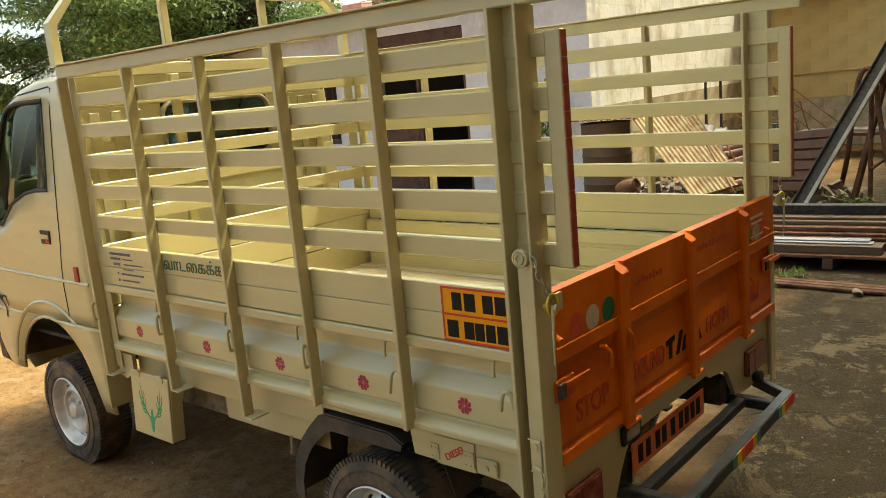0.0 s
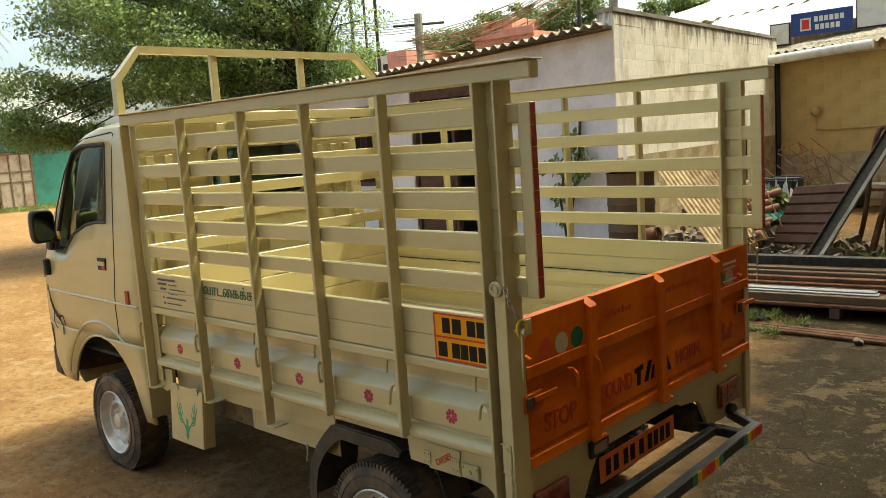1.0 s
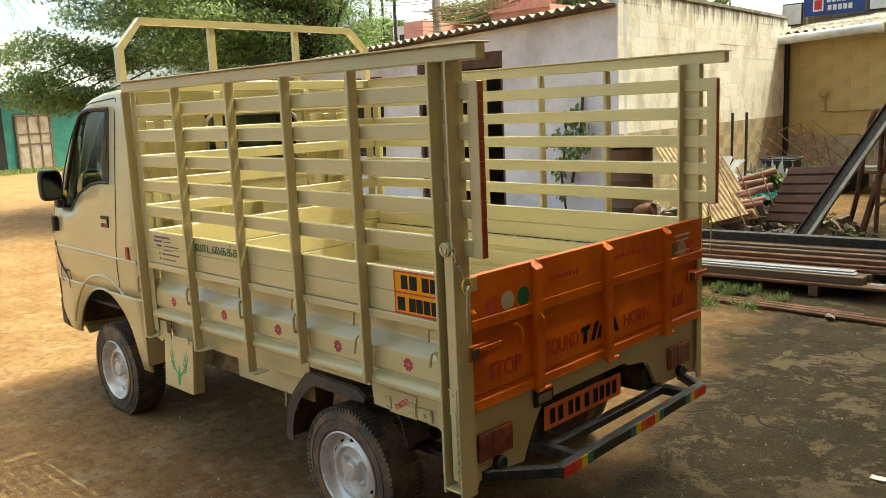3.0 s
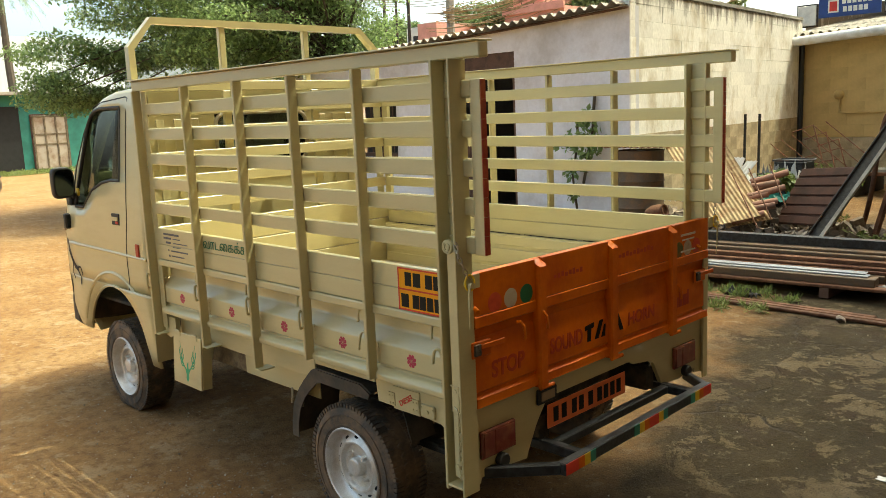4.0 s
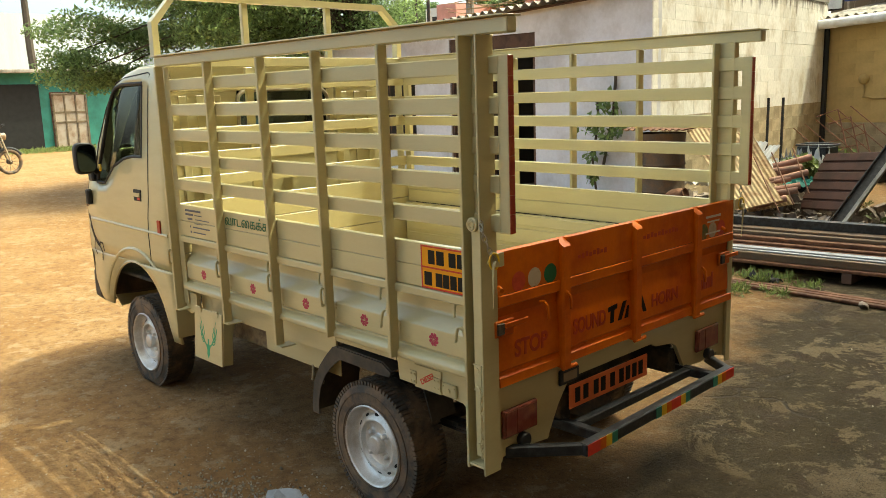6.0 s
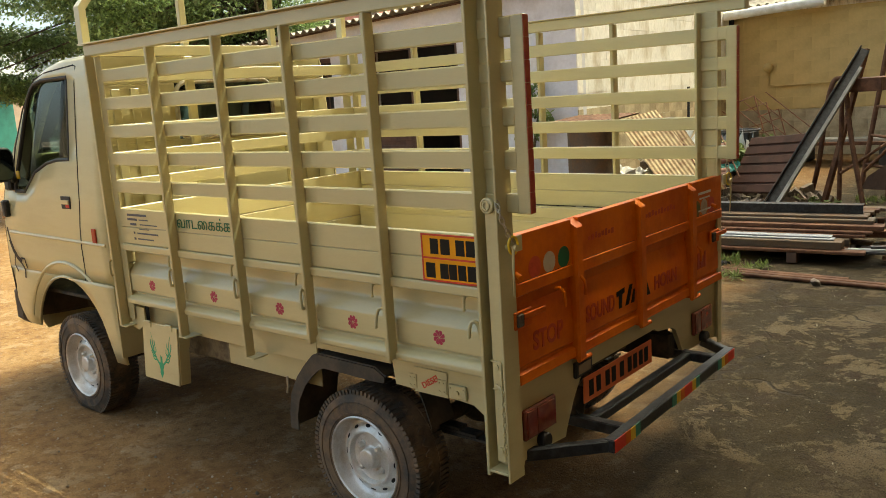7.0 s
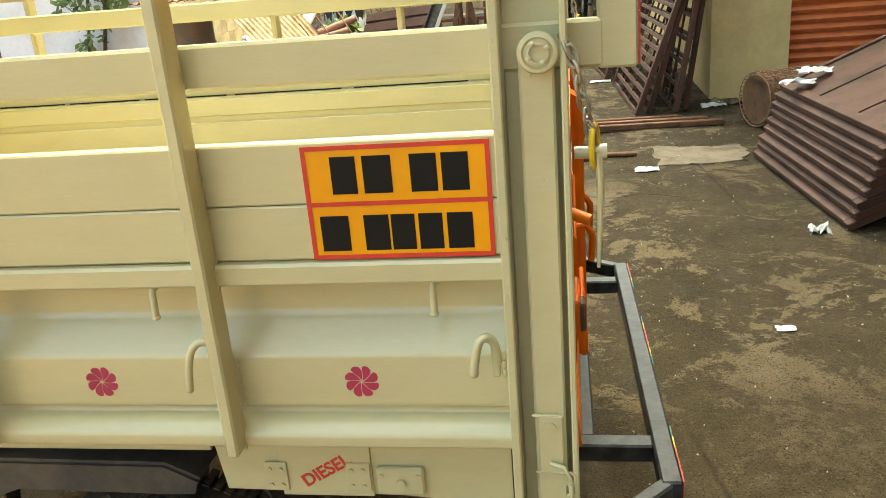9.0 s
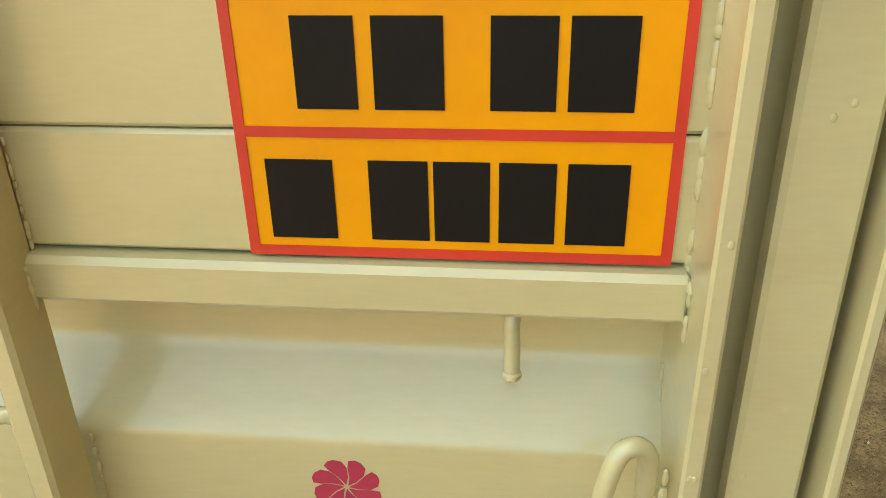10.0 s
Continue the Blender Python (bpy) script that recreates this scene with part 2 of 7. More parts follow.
def words(name, body, size, mat, m, parent, label="", depth=0.0006, thick=0.0):
    cu = bpy.data.curves.new(name, "FONT")
    cu.body, cu.size, cu.extrude, cu.align_x, cu.align_y = body, size, depth, "CENTER", "CENTER"
    cu.offset = thick
    tmp = bpy.data.objects.new(name, cu)
    me = bpy.data.meshes.new_from_object(tmp)
    bpy.data.objects.remove(tmp)
    me.materials.append(mat)
    ob = new(name, me)
    ob.parent = parent
    ob.matrix_basis = m
    if label:
        tagged(ob, label)
    return ob


def bars(bm, items, put, depth=0.0012):
    """Flat bars (u0, v0, u1, v1) on a face; put turns (u, v, depth) into a place."""
    for u0, v0, u1, v1 in items:
        vs = [bm.verts.new(put(u, v, d)) for d in (0, depth) for u, v in ((u0, v0), (u1, v0), (u1, v1), (u0, v1))]
        for f in ((0, 3, 2, 1), (4, 5, 6, 7), (0, 1, 5, 4), (1, 2, 6, 5), (2, 3, 7, 6), (3, 0, 4, 7)):
            bm.faces.new([vs[i] for i in f])
    return bm


def disc(bm, c, r, normal_axis, depth, n=24):
    c = Vector(c)
    if normal_axis == "x":
        m = Matrix.Translation(c) @ Matrix.Rotation(radians(90), 4, "Y")
    elif normal_axis == "y":
        m = Matrix.Translation(c) @ Matrix.Rotation(radians(90), 4, "X")
    else:
        m = Matrix.Translation(c)
    return lathe(bm, [(r, 0), (r, depth)], n, m)


SIDE = pose(0, 0, 0, 90, 0, 0)                  # writing that faces -y
REAR = pose(0, 0, 0, 90, 0, 90)                 # writing that faces +x

def yard_height(x, y):
    """Height of the ground: gently uneven near the truck, a shallow dip under its rear wheels, level far off."""
    near = max(0.0, 1 - max(0, abs(x + 1) - 4, abs(y - 3) - 6) / 4)
    on_wheel = min(math.hypot(x - wx, y - wy) for wx in (-2.844, -0.733) for wy in (0.13, 1.44))
    calm = min(1.0, max(0.0, (on_wheel - 0.1) / 0.4))
    dip = 0.03 * math.exp(-((x + 0.73) / 0.75) ** 2 - ((y - 0.78) / 1.4) ** 4)
    return (0.016 * noise.noise((x * 0.9, y * 0.9, 0)) + 0.008 * noise.noise((x * 4, y * 4, 5))) * near * calm - 0.004 - dip


# ---- the truck: tail at x = 0, nose towards -x, its two sides at y = 0 and y = 1.57 ----
W = 1.57
truck = thing("pickup_truck", "cream light truck with slatted cage and orange tailgate", "truck")
SLATS = [1.741, 1.619, 1.496, 1.374, 1.250]
FIN = {0: [-2.212, -1.717, -1.267, -0.874, -0.4785], 1: [-2.19, -1.72, -1.30, -0.90, -0.50]}
FOOT = [0.57, 0.585, 0.565, 0.682, 0.682]
# outline of the pressed lower side, (depth, height)
PRESS = [(0.052, 0.945), (0.050, 0.871), (0.047, 0.864), (0.012, 0.823), (0.008, 0.816), (0.008, 0.738), (0.022, 0.729), (0.022, 0.721),
         (0.002, 0.716), (-0.012, 0.704), (-0.014, 0.699), (-0.014, 0.680), (0.03, 0.677)]


def side_of_body(right):
    Y = (lambda y: W - y) if right else (lambda y: y)
    paint = CREAM
    rng = random.Random(3 + right)
    # boards
    for z0, z1 in ((0.9638, 1.0392), (1.0404, 1.122)):
        slab("plank", (-2.17, Y(0.0), z0), (-0.075, Y(0.024), z1), paint, truck, bev=0.0025)
    slab("ledge", (-2.17, Y(-0.012), 0.931), (-0.078, Y(0.0555), 0.962), paint, truck, bev=0.004)
    bm = prism(bmesh.new(), [(Y(a), b) for a, b in sheet(eased(PRESS, 0.014), 0.004)], -2.17, -0.078)
    finish("pressed_panel", bm, paint, truck, "", 14)
    slab("inner_lining", (-2.16, Y(0.056), 0.70), (-0.076, Y(0.06), 0.964), CREAM, truck, bev=0)
    for z0, z1 in ((0.905, 0.958), (0.80, 0.885), (0.71, 0.78)):
        slab("inner_rib", (-2.15, Y(0.06), z0), (-0.085, Y(0.068), z1), CREAM, truck, bev=0.004)
    # uprights, with a foot each
    for x, foot in zip(FIN[right], FOOT):
        bm = bmesh.new()
        box(bm, (x - 0.009, Y(-0.044), foot), (x + 0.009, Y(-0.001), 1.803), 0.003)
        if foot < 0.6:
            box(bm, (x - 0.0105, Y(-0.044), foot), (x + 0.05, Y(0.03), foot + 0.006), 0.001)
        # beads of weld where rails meet the upright
        for s in (-1, 1):
            weld(bm, (x + 0.009 * s, Y(-0.001), 0.965), (x + 0.009 * s, Y(-0.001), 1.12), 0.0027, rng, 0.3)
            weld(bm, (x + 0.009 * s, Y(-0.012), 0.932), (x + 0.009 * s, Y(-0.012), 0.962), 0.003, rng, 0.1)
            weld(bm, (x + 0.009 * s, Y(0.006), 0.74), (x + 0.009 * s, Y(0.006), 0.82), 0.003, rng, 0.4)
            weld(bm, (x + 0.009 * s, Y(-0.013), 0.682), (x + 0.009 * s, Y(-0.013), 0.70), 0.003, rng, 0.1)
            for z in SLATS:
                weld(bm, (x + 0.009 * s, Y(-0.001), z - 0.05), (x + 0.009 * s, Y(-0.001), z - 0.006), 0.0024, rng, 0.4)
        part("upright", bm, paint, truck)
        # rope loop on the upright
        z = 0.825
        if x < -0.6:
            bm = bent(bmesh.new(), [(x - 0.004, Y(-0.04), z + 0.055), (x - 0.004, Y(-0.052), z + 0.06), (x - 0.004, Y(-0.056), z + 0.045),
                                    (x - 0.004, Y(-0.056), z + 0.005), (x - 0.004, Y(-0.052), z - 0.01), (x - 0.004, Y(-0.04), z - 0.008)], 0.0055)
        else:
            bm = bent(bmesh.new(), [(x - 0.005, Y(-0.03), z + 0.03), (x - 0.018, Y(-0.035), z + 0.036), (x - 0.03, Y(-0.038), z + 0.03),
                                    (x - 0.038, Y(-0.04), z + 0.012), (x - 0.042, Y(-0.042), z - 0.012), (x - 0.044, Y(-0.043), z - 0.032)], 0.0058)
        part("rope_hook", bm, paint, truck)
    bm = bent(bmesh.new(), [(-0.095, Y(-0.03), 0.825), (-0.0955, Y(-0.033), 0.848), (-0.099, Y(-0.036), 0.86), (-0.106, Y(-0.04), 0.866), (-0.114, Y(-0.043), 0.863), (-0.119, Y(-0.045), 0.85),
                            (-0.1225, Y(-0.046), 0.832), (-0.124, Y(-0.046), 0.817)], 0.0062)
    weld(bm, (-0.086, Y(-0.03), 0.80), (-0.084, Y(-0.03), 0.85), 0.005, rng, 0.1)
    box(bm, (-0.1, Y(-0.034), 0.805), (-0.091, Y(-0.018), 0.845), 0.002)
    part("rope_hook", bm, paint, truck)
    edges = FIN[right] + [-0.08]
    for a, b in zip(edges, edges[1:]):
        x = b - 0.098
        bm = bent(bmesh.new(), [(x + 0.008, Y(0.02), 0.928), (x, Y(0.008), 0.921), (x, Y(0.004), 0.90), (x, Y(0.003), 0.882)], 0.005)
        lathe(bm, [(0.0052, 0), (0.0062, 0.0015), (0.0062, 0.004), (0.0052, 0.0055)], 14, Matrix.Translation((x, Y(0.003), 0.8795)))
        part("tie_peg", bm, paint, truck)
    # cage
    for z in SLATS:
        bm = box(bmesh.new(), (-2.175, Y(0.0), z - 0.056), (0.05, Y(0.024), z), 0.004)
        part("slat", bm, paint, truck)
    bm = box(bmesh.new(), (-2.235, Y(-0.03), 1.803), (0.118, Y(0.012), 1.851), 0.004)
    box(bm, (-2.235, Y(-0.055), 1.851), (0.118, Y(0.03), 1.856), 0.001)
    part("top_rail", bm, paint, truck)
    bm = box(bmesh.new(), (0.042, Y(0.0015), 1.192), (0.088, Y(0.0235), 1.742), 0.003)
    part("end_piece", bm, paint, truck)
    for k in range(9):
        z0 = 1.195 + k * 0.0606
        slab("reflective_tape", (0.088, Y(0.001), z0), (0.0905, Y(0.024), z0 + 0.0595), DARKTAPE, truck,
             "dark red reflective tape", bev=0)
    # corner post: an open channel with a flat locking bar inside it
    post = slab("corner_post", (-0.068, Y(0.004), 0.398), (-0.001, Y(0.012), 1.805), paint, truck, bev=0.001)
    fl = -0.014 if right else -0.052
    bm = box(bmesh.new(), (-0.080, Y(fl), 0.385), (-0.068, Y(0.058), 1.805), 0.002)
    weld(bm, (-0.0805, Y(-0.002), 0.96), (-0.0805, Y(-0.002), 1.125), 0.0042, rng, 0.12)
    weld(bm, (-0.0805, Y(-0.014), 0.928), (-0.0805, Y(-0.014), 0.958), 0.0045, rng, 0.05)
    weld(bm, (-0.0805, Y(-0.012), 0.956), (-0.0805, Y(0.004), 0.962), 0.0042, rng, 0.05)
    weld(bm, (-0.0805, Y(0.012), 0.73), (-0.0805, Y(0.04), 0.886), 0.003, rng, 0.35)
    weld(bm, (-0.0805, Y(-0.015), 0.652), (-0.0805, Y(-0.013), 0.69), 0.004, rng, 0.1)
    for z in SLATS:
        weld(bm, (-0.0805, Y(-0.002), z - 0.052), (-0.0805, Y(-0.002), z - 0.004), 0.0035, rng, 0.15)
    for k in range(14):
        z = rng.uniform(0.45, 1.3)
        blob(bm, Matrix.Translation((-0.074 + rng.uniform(-0.003, 0.003), Y(fl), z)) @ Matrix.Diagonal((0.0018, 0.001, 0.0026, 1)))
    part("flange", bm, paint, post)
    slab("flange", (-0.001, Y(fl), 0.375), (0.0075, Y(0.025), 1.805), paint, post, bev=0.002)
    slab("foot_plate", (-0.068, Y(fl), 0.398), (-0.001, Y(0.004), 0.406), paint, post, bev=0.001)
    if right:
        Y0, Y = Y, (lambda y: W - y - 0.03)
    bm = box(bmesh.new(), (-0.049, Y(-0.036), 0.43), (-0.008, Y(-0.016), 1.23), 0.003)
    box(bm, (-0.045, Y(-0.042), 0.665), (-0.012, Y(-0.036), 0.752), 0.003)
    for k in range(10):
        z = rng.uniform(0.5, 1.2)
        blob(bm, Matrix.Translation((rng.uniform(-0.046, -0.012), Y(-0.036), z)) @ Matrix.Diagonal((0.0018, 0.001, 0.0024, 1)))
    for z0 in (0.665, 0.752):
        weld(bm, (-0.045, Y(-0.04), z0), (-0.012, Y(-0.04), z0), 0.004, rng, 0.1)
    for z in (0.472, 0.735):
        disc(bm, (-0.030, Y(-0.035), z), 0.009, "y", 0.0095 * (-1 if right else 1), 10)
    lock = part("locking_bar", bm, paint, truck)
    # pin holes are not cut: black discs paint the shade in them
    for z in (0.545, 0.608):
        part("pin_hole_disc", disc(bmesh.new(), (-0.031, Y(-0.0355), z), 0.0085, "y", 0.0012 * (1 if right else -1), 14), INK_AND_GAPS, lock, "black disc for the shade in a pin hole")
    m = Matrix.Translation((-0.0255, Y(-0.042), 1.221)) @ Matrix.Rotation(radians(-90 if right else 90), 4, "X")
    bm = lathe(bmesh.new(), [(0.0215, 0), (0.0235, 0.004), (0.0235, 0.012), (0.0215, 0.015), (0.018, 0.0155), (0.016, 0.013)], 28, m)
    lathe(bm, [(0.0125, 0.0135), (0.0128, 0.0172), (0.0098, 0.0175), (0.0095, 0.0135)], 20, m, caps=(False, False))
    for k in range(4):
        a = 0.5 + k * math.pi / 2
        blob(bm, m @ Matrix.Translation((0.0115 * math.cos(a), 0.0115 * math.sin(a), 0.0155)) @ Matrix.Diagonal((0.0042, 0.0034, 0.0026, 1)))
    part("locking_knob", bm, paint, truck)
    if right:
        Y = Y0
    # chain from the knob to the gate bolt, link by link
    path = [Vector((0.004, Y(-0.045), 1.235)), Vector((0.012, Y(-0.05), 1.215)), Vector((0.02, Y(-0.045), 1.18)), Vector((0.028, Y(-0.03), 1.14)), Vector((0.034, Y(-0.02), 1.108))]
    links = [path[0].lerp(path[1], 0.5)]
    for a, b in zip(path[1:], path[2:]):
        links += [a.lerp(b, f) for f in (0.0, 0.5)]
    links.append(path[-1])
    chain = part("chain", rod(bmesh.new(), (0.0, Y(-0.03), 1.236), (0.006, Y(-0.05), 1.236), 0.004), STEEL, truck, "short dull steel chain")
    for i, c in enumerate(links):
        d = (links[min(i + 1, len(links) - 1)] - links[max(i - 1, 0)]).normalized()
        q = d.to_track_quat("Y", "Z").to_matrix().to_4x4() @ Matrix.Rotation(radians(90 * (i % 2)), 4, "Y")
        loop = [Matrix.Translation(c) @ q @ Vector((0.0066 * math.cos(a), 0.0132 * math.sin(a), 0)) for a in [2 * math.pi * j / 14 for j in range(15)]]
        part("link", tube(bmesh.new(), loop, 0.0023, 7), STEEL, chain)
    # gate bolt with its hanging pin
    bm = rod(bmesh.new(), (0.012, Y(-0.02), 1.098), (0.044, Y(-0.02), 1.098), 0.0075, 16)
    disc(bm, (0.042, Y(-0.02), 1.098), 0.0095, "x", 0.008, 18)
    part("gate_bolt", bm, CREAM, truck)
    ring = [(0.036 + 0.004 * math.sin(a), Y(-0.02) + 0.017 * math.sin(a), 1.105 + 0.026 * math.cos(a)) for a in [2 * math.pi * j / 20 for j in range(21)]]
    part("ring", tube(bmesh.new(), ring, 0.0036, 8), YELLOWTAPE, truck, "yellow painted steel ring")
    bm = box(bmesh.new(), (0.029, Y(-0.034), 1.082), (0.034, Y(0.03), 1.128), 0.002)
    part("gate_lug", bm, CREAM, truck, "cream painted lug")
    bm = tube(bmesh.new(), [(0.04, Y(-0.026), 1.10), (0.042, Y(-0.03), 1.06), (0.04, Y(-0.03), 1.0), (0.038, Y(-0.028), 0.955)],
              lambda i: 0.005 - 0.001 * i, 8)
    part("hanging_pin", bm, CREAM, truck)
    # sill under the body
    bm = bmesh.new()
    box(bm, (-2.12, Y(0.055), 0.565), (-0.98, Y(0.06), 0.678), 0.001)
    box(bm, (-1.58, Y(0.10), 0.452), (-0.99, Y(0.106), 0.566), 0.001)
    box(bm, (-0.99, Y(0.054), 0.55), (-0.95, Y(0.062), 0.678), 0.001)
    box(bm, (-0.948, Y(0.054), 0.63), (-0.562, Y(0.062), 0.678), 0.001)
    part("sill", bm, CREAM, truck)
    part("battery_tray", box(bmesh.new(), (-2.02, Y(0.14), 0.425), (-1.60, Y(0.36), 0.56), 0.012), DUSTYPAINT, truck, "dusty tan metal tray")
    if right:
        for x0, x1 in ((-2.10, -1.89), (-1.88, -1.645), (-1.625, -1.38), (-1.36, -1.08), (-1.05, -0.70), (-0.66, -0.3)):
            slab("seam_gap", (x0, Y(0.0235), 0.9595), (x1, Y(0.026), 0.9655), INK_AND_GAPS, truck, bev=0)
    arch = [(-0.56, 0.678), (-0.545, 0.56), (-0.26, 0.553), (-0.2, 0.548), (-0.16, 0.52), (-0.125, 0.47), (-0.092, 0.40), (-0.092, 0.678)]
    part("rear_skirt", prism(bmesh.new(), arch, Y(0.055), Y(0.06), "y"), CREAM, truck)
    # mudguard
    g = [(-1.14, 0.27), (-1.138, 0.33), (-1.12, 0.415), (-1.075, 0.49), (-1.03, 0.54), (-0.975, 0.592), (-0.94, 0.606), (-0.645, 0.602), (-0.592, 0.575), (-0.565, 0.53), (-0.53, 0.45), (-0.50, 0.36)]
    bm = prism(bmesh.new(), sheet(g[:9], 0.006), Y(0.053), Y(0.30), "y")
    prism(bm, sheet(g[8:], 0.006), Y(0.17), Y(0.30), "y")
    inner = [(-1.095, 0.27), (-1.092, 0.33), (-1.072, 0.40), (-1.03, 0.465), (-0.985, 0.51), (-0.94, 0.545), (-0.91, 0.556), (-0.66, 0.552), (-0.60, 0.553)]
    prism(bm, g[:9] + inner[::-1], Y(0.047), Y(0.053), "y")
    part("mudguard", bm, MUDGUARD, truck, "dusty dark plastic mudguard")


side_of_body(0)
side_of_body(1)

# stickers on the near side: five flowers, the registration panel, notes
for x in (-1.979, -1.511, -1.086, -0.687, -0.291):
    bm = bmesh.new()
    c = Vector((x, 0.0079, 0.777))
    for k in range(8):
        a = 2 * math.pi * k / 8
        pts = []
        for r, da in ((0.002, 0.0), (0.009, -0.33), (0.017, -0.372), (0.0225, -0.30), (0.0248, -0.12), (0.0252, 0.06), (0.0235, 0.26), (0.018, 0.365), (0.009, 0.33)):
            b = a + da + 0.35 * r / 0.02
            pts.append((c.x + r * math.cos(b), c.z + r * math.sin(b)))
        prism(bm, pts, c.y, c.y - 0.0004, "y")
    part("flower_sticker", bm, CRIMSON, truck, "round crimson flower sticker")

PX0, PX1, PZ0, PZ1 = -0.332, -0.0905, 0.9645, 1.1165
plate = slab("registration_panel", (PX0, -0.0016, PZ0), (PX1, 0.0, PZ1), AMBER, truck, "amber registration sticker with red border", bev=0)


def on_side(u, v, d):
    return (u, -0.0018 - d, v)


zm = 1.0398
bm = bars(bmesh.new(), [(PX0, PZ0, PX0 + 0.006, PZ1), (PX1 - 0.006, PZ0, PX1, PZ1), (PX0 + 0.006, PZ0, PX1 - 0.006, PZ0 + 0.006),
                        (PX0 + 0.006, PZ1 - 0.006, PX1 - 0.006, PZ1), (PX0 + 0.006, zm - 0.003, PX1 - 0.006, zm + 0.003)], on_side, 0.0006)
part("border", bm, RED, plate, "red border")
marks = [(x, 1.053, x + w, 1.102) for x, w in ((-0.295, 0.033), (-0.253, 0.037), (-0.192, 0.034), (-0.152, 0.034))]
marks += [(x, 0.976, x + w, 1.024) for x, w in ((-0.317, 0.038), (-0.259, 0.033), (-0.223, 0.031), (-0.187, 0.031), (-0.150, 0.033))]
for k in marks:
    part("mark", bars(bmesh.new(), [k], on_side, 0.0007), INK_AND_GAPS, plate, "black bar")
words("hire_notice", "\u0bb5\u0bbe\u0b9f\u0bc8\u0b95\u0b95\u0bcd\u0b95\u0bc1", 0.063, GREENINK, Matrix.Translation((-1.50, -0.002, 1.079)) @ SIDE, truck, "dark green lettering")
bm = bars(bmesh.new(), [(-2.10, 1.092, -1.94, 1.102), (-2.10, 1.072, -2.02, 1.082), (-2.005, 1.074, -1.93, 1.079), (-2.08, 1.050, -2.03, 1.060), (-2.0, 1.053, -1.86, 1.058),
                        (-2.06, 1.012, -2.05, 1.022), (-2.03, 1.012, -1.86, 1.019), (-2.06, 0.985, -2.045, 0.995), (-2.03, 0.987, -1.90, 0.993), (-2.01, 1.033, -1.93, 1.037)],
          on_side, 0.0006)
part("weight_notice", bm, GREYINK, truck, "small grey lettering in rows")

# filler flap, hinges, latch
bm = box(bmesh.new(), (-0.452, 0.050, 0.553), (-0.306, 0.055, 0.642), 0.001)
filler = part("filler_flap", bm, CREAM, truck)
for x0, x1 in ((-0.475, -0.44), (-0.345, -0.308)):
    bm = box(bmesh.new(), (x0, 0.046, 0.565), (x1, 0.05, 0.615), 0.001)
    for dx, dz in ((0.008, 0.01), (0.026, 0.01), (0.008, 0.038), (0.026, 0.038)):
        disc(bm, (x0 + dx, 0.046, 0.565 + dz), 0.0035, "y", 0.003, 8)
    part("hinge", bm, CREAM, filler)
bm = box(bmesh.new(), (-0.298, 0.044, 0.56), (-0.225, 0.054, 0.608), 0.004)
disc(bm, (-0.26, 0.044, 0.583), 0.008, "y", 0.006, 8)
for x in (-0.29, -0.233):
    disc(bm, (x, 0.044, 0.595), 0.004, "y", 0.003, 8)
part("latch", bm, CREAM, truck)
words("fuel_word", "DIESEL", 0.030, RED, Matrix.Translation((-0.378, 0.0492, 0.599)) @ SIDE @ Matrix.Rotation(radians(30), 4, "Z"), filler, "red painted word", thick=0.0005)
bm = tube(bmesh.new(), [(-0.03, -0.046, 0.683), (-0.012, -0.052, 0.68), (-0.005, -0.054, 0.665), (-0.003, -0.05, 0.60), (-0.004, -0.05, 0.53), (-0.006, -0.05, 0.45)], 0.003, 6)
for k in range(14):
    c = Vector((-0.004 + 0.001 * (k % 2), -0.052, 0.662 - k * 0.0165))
    tube(bm, [c + Vector((0.006 * math.cos(a) * (1 - k % 2), 0.006 * math.cos(a) * (k % 2), 0.011 * math.sin(a))) for a in [2 * math.pi * j / 8 for j in range(9)]], 0.0022, 5)
part("pin_chain", bm, CREAM, truck)

# front flap with a green stag emblem
FX, FZ = -1.93, 0.607
hung = Matrix.Translation((FX, -0.006, FZ)) @ Matrix.Rotation(radians(-4.2), 4, "X")


def flap_part(name, lo, hi, label="", parent=None, bev=0.003):
    return part(name, box(bmesh.new(), lo, hi, bev, hung), CREAM, parent or truck, label)


flap = flap_part("side_flap", (-0.14, -0.008, -0.262), (0.14, 0.0, 0.0), "cream flap with green emblem")
flap_part("flap_edge", (0.134, 0.0002, -0.258), (0.142, 0.05, -0.004), "", flap, 0.001)
for x in (-0.085, 0.085):
    bm = box(bmesh.new(), (x - 0.022, -0.012, -0.02), (x + 0.022, -0.008, 0.003), 0.001, hung)
    tube(bm, [hung @ Vector((x - 0.022, -0.012, 0.006)), hung @ Vector((x + 0.022, -0.012, 0.006))], 0.005, 8)
    part("hinge", bm, CREAM, flap)
bm = bmesh.new()
for s in (-1, 1):
    # an antler drawn as a wing of tapering strokes
    for pts, r in (([(0.010, -0.185), (0.034, -0.165), (0.052, -0.135), (0.062, -0.10), (0.064, -0.075), (0.074, -0.045)], 0.0058), ([(0.050, -0.14), (0.066, -0.125), (0.078, -0.10), (0.080, -0.078)], 0.0055),
                   ([(0.040, -0.155), (0.060, -0.148), (0.074, -0.128)], 0.0050), ([(0.030, -0.165), (0.052, -0.166), (0.066, -0.152)], 0.0045), ([(0.058, -0.11), (0.048, -0.098), (0.050, -0.078)], 0.0040),
                   ([(0.048, -0.138), (0.038, -0.125), (0.040, -0.108)], 0.0036)):
        tube(bm, [(s * u, 0.0, v) for u, v in pts], lambda i: r * (1 - 0.16 * i), 6)
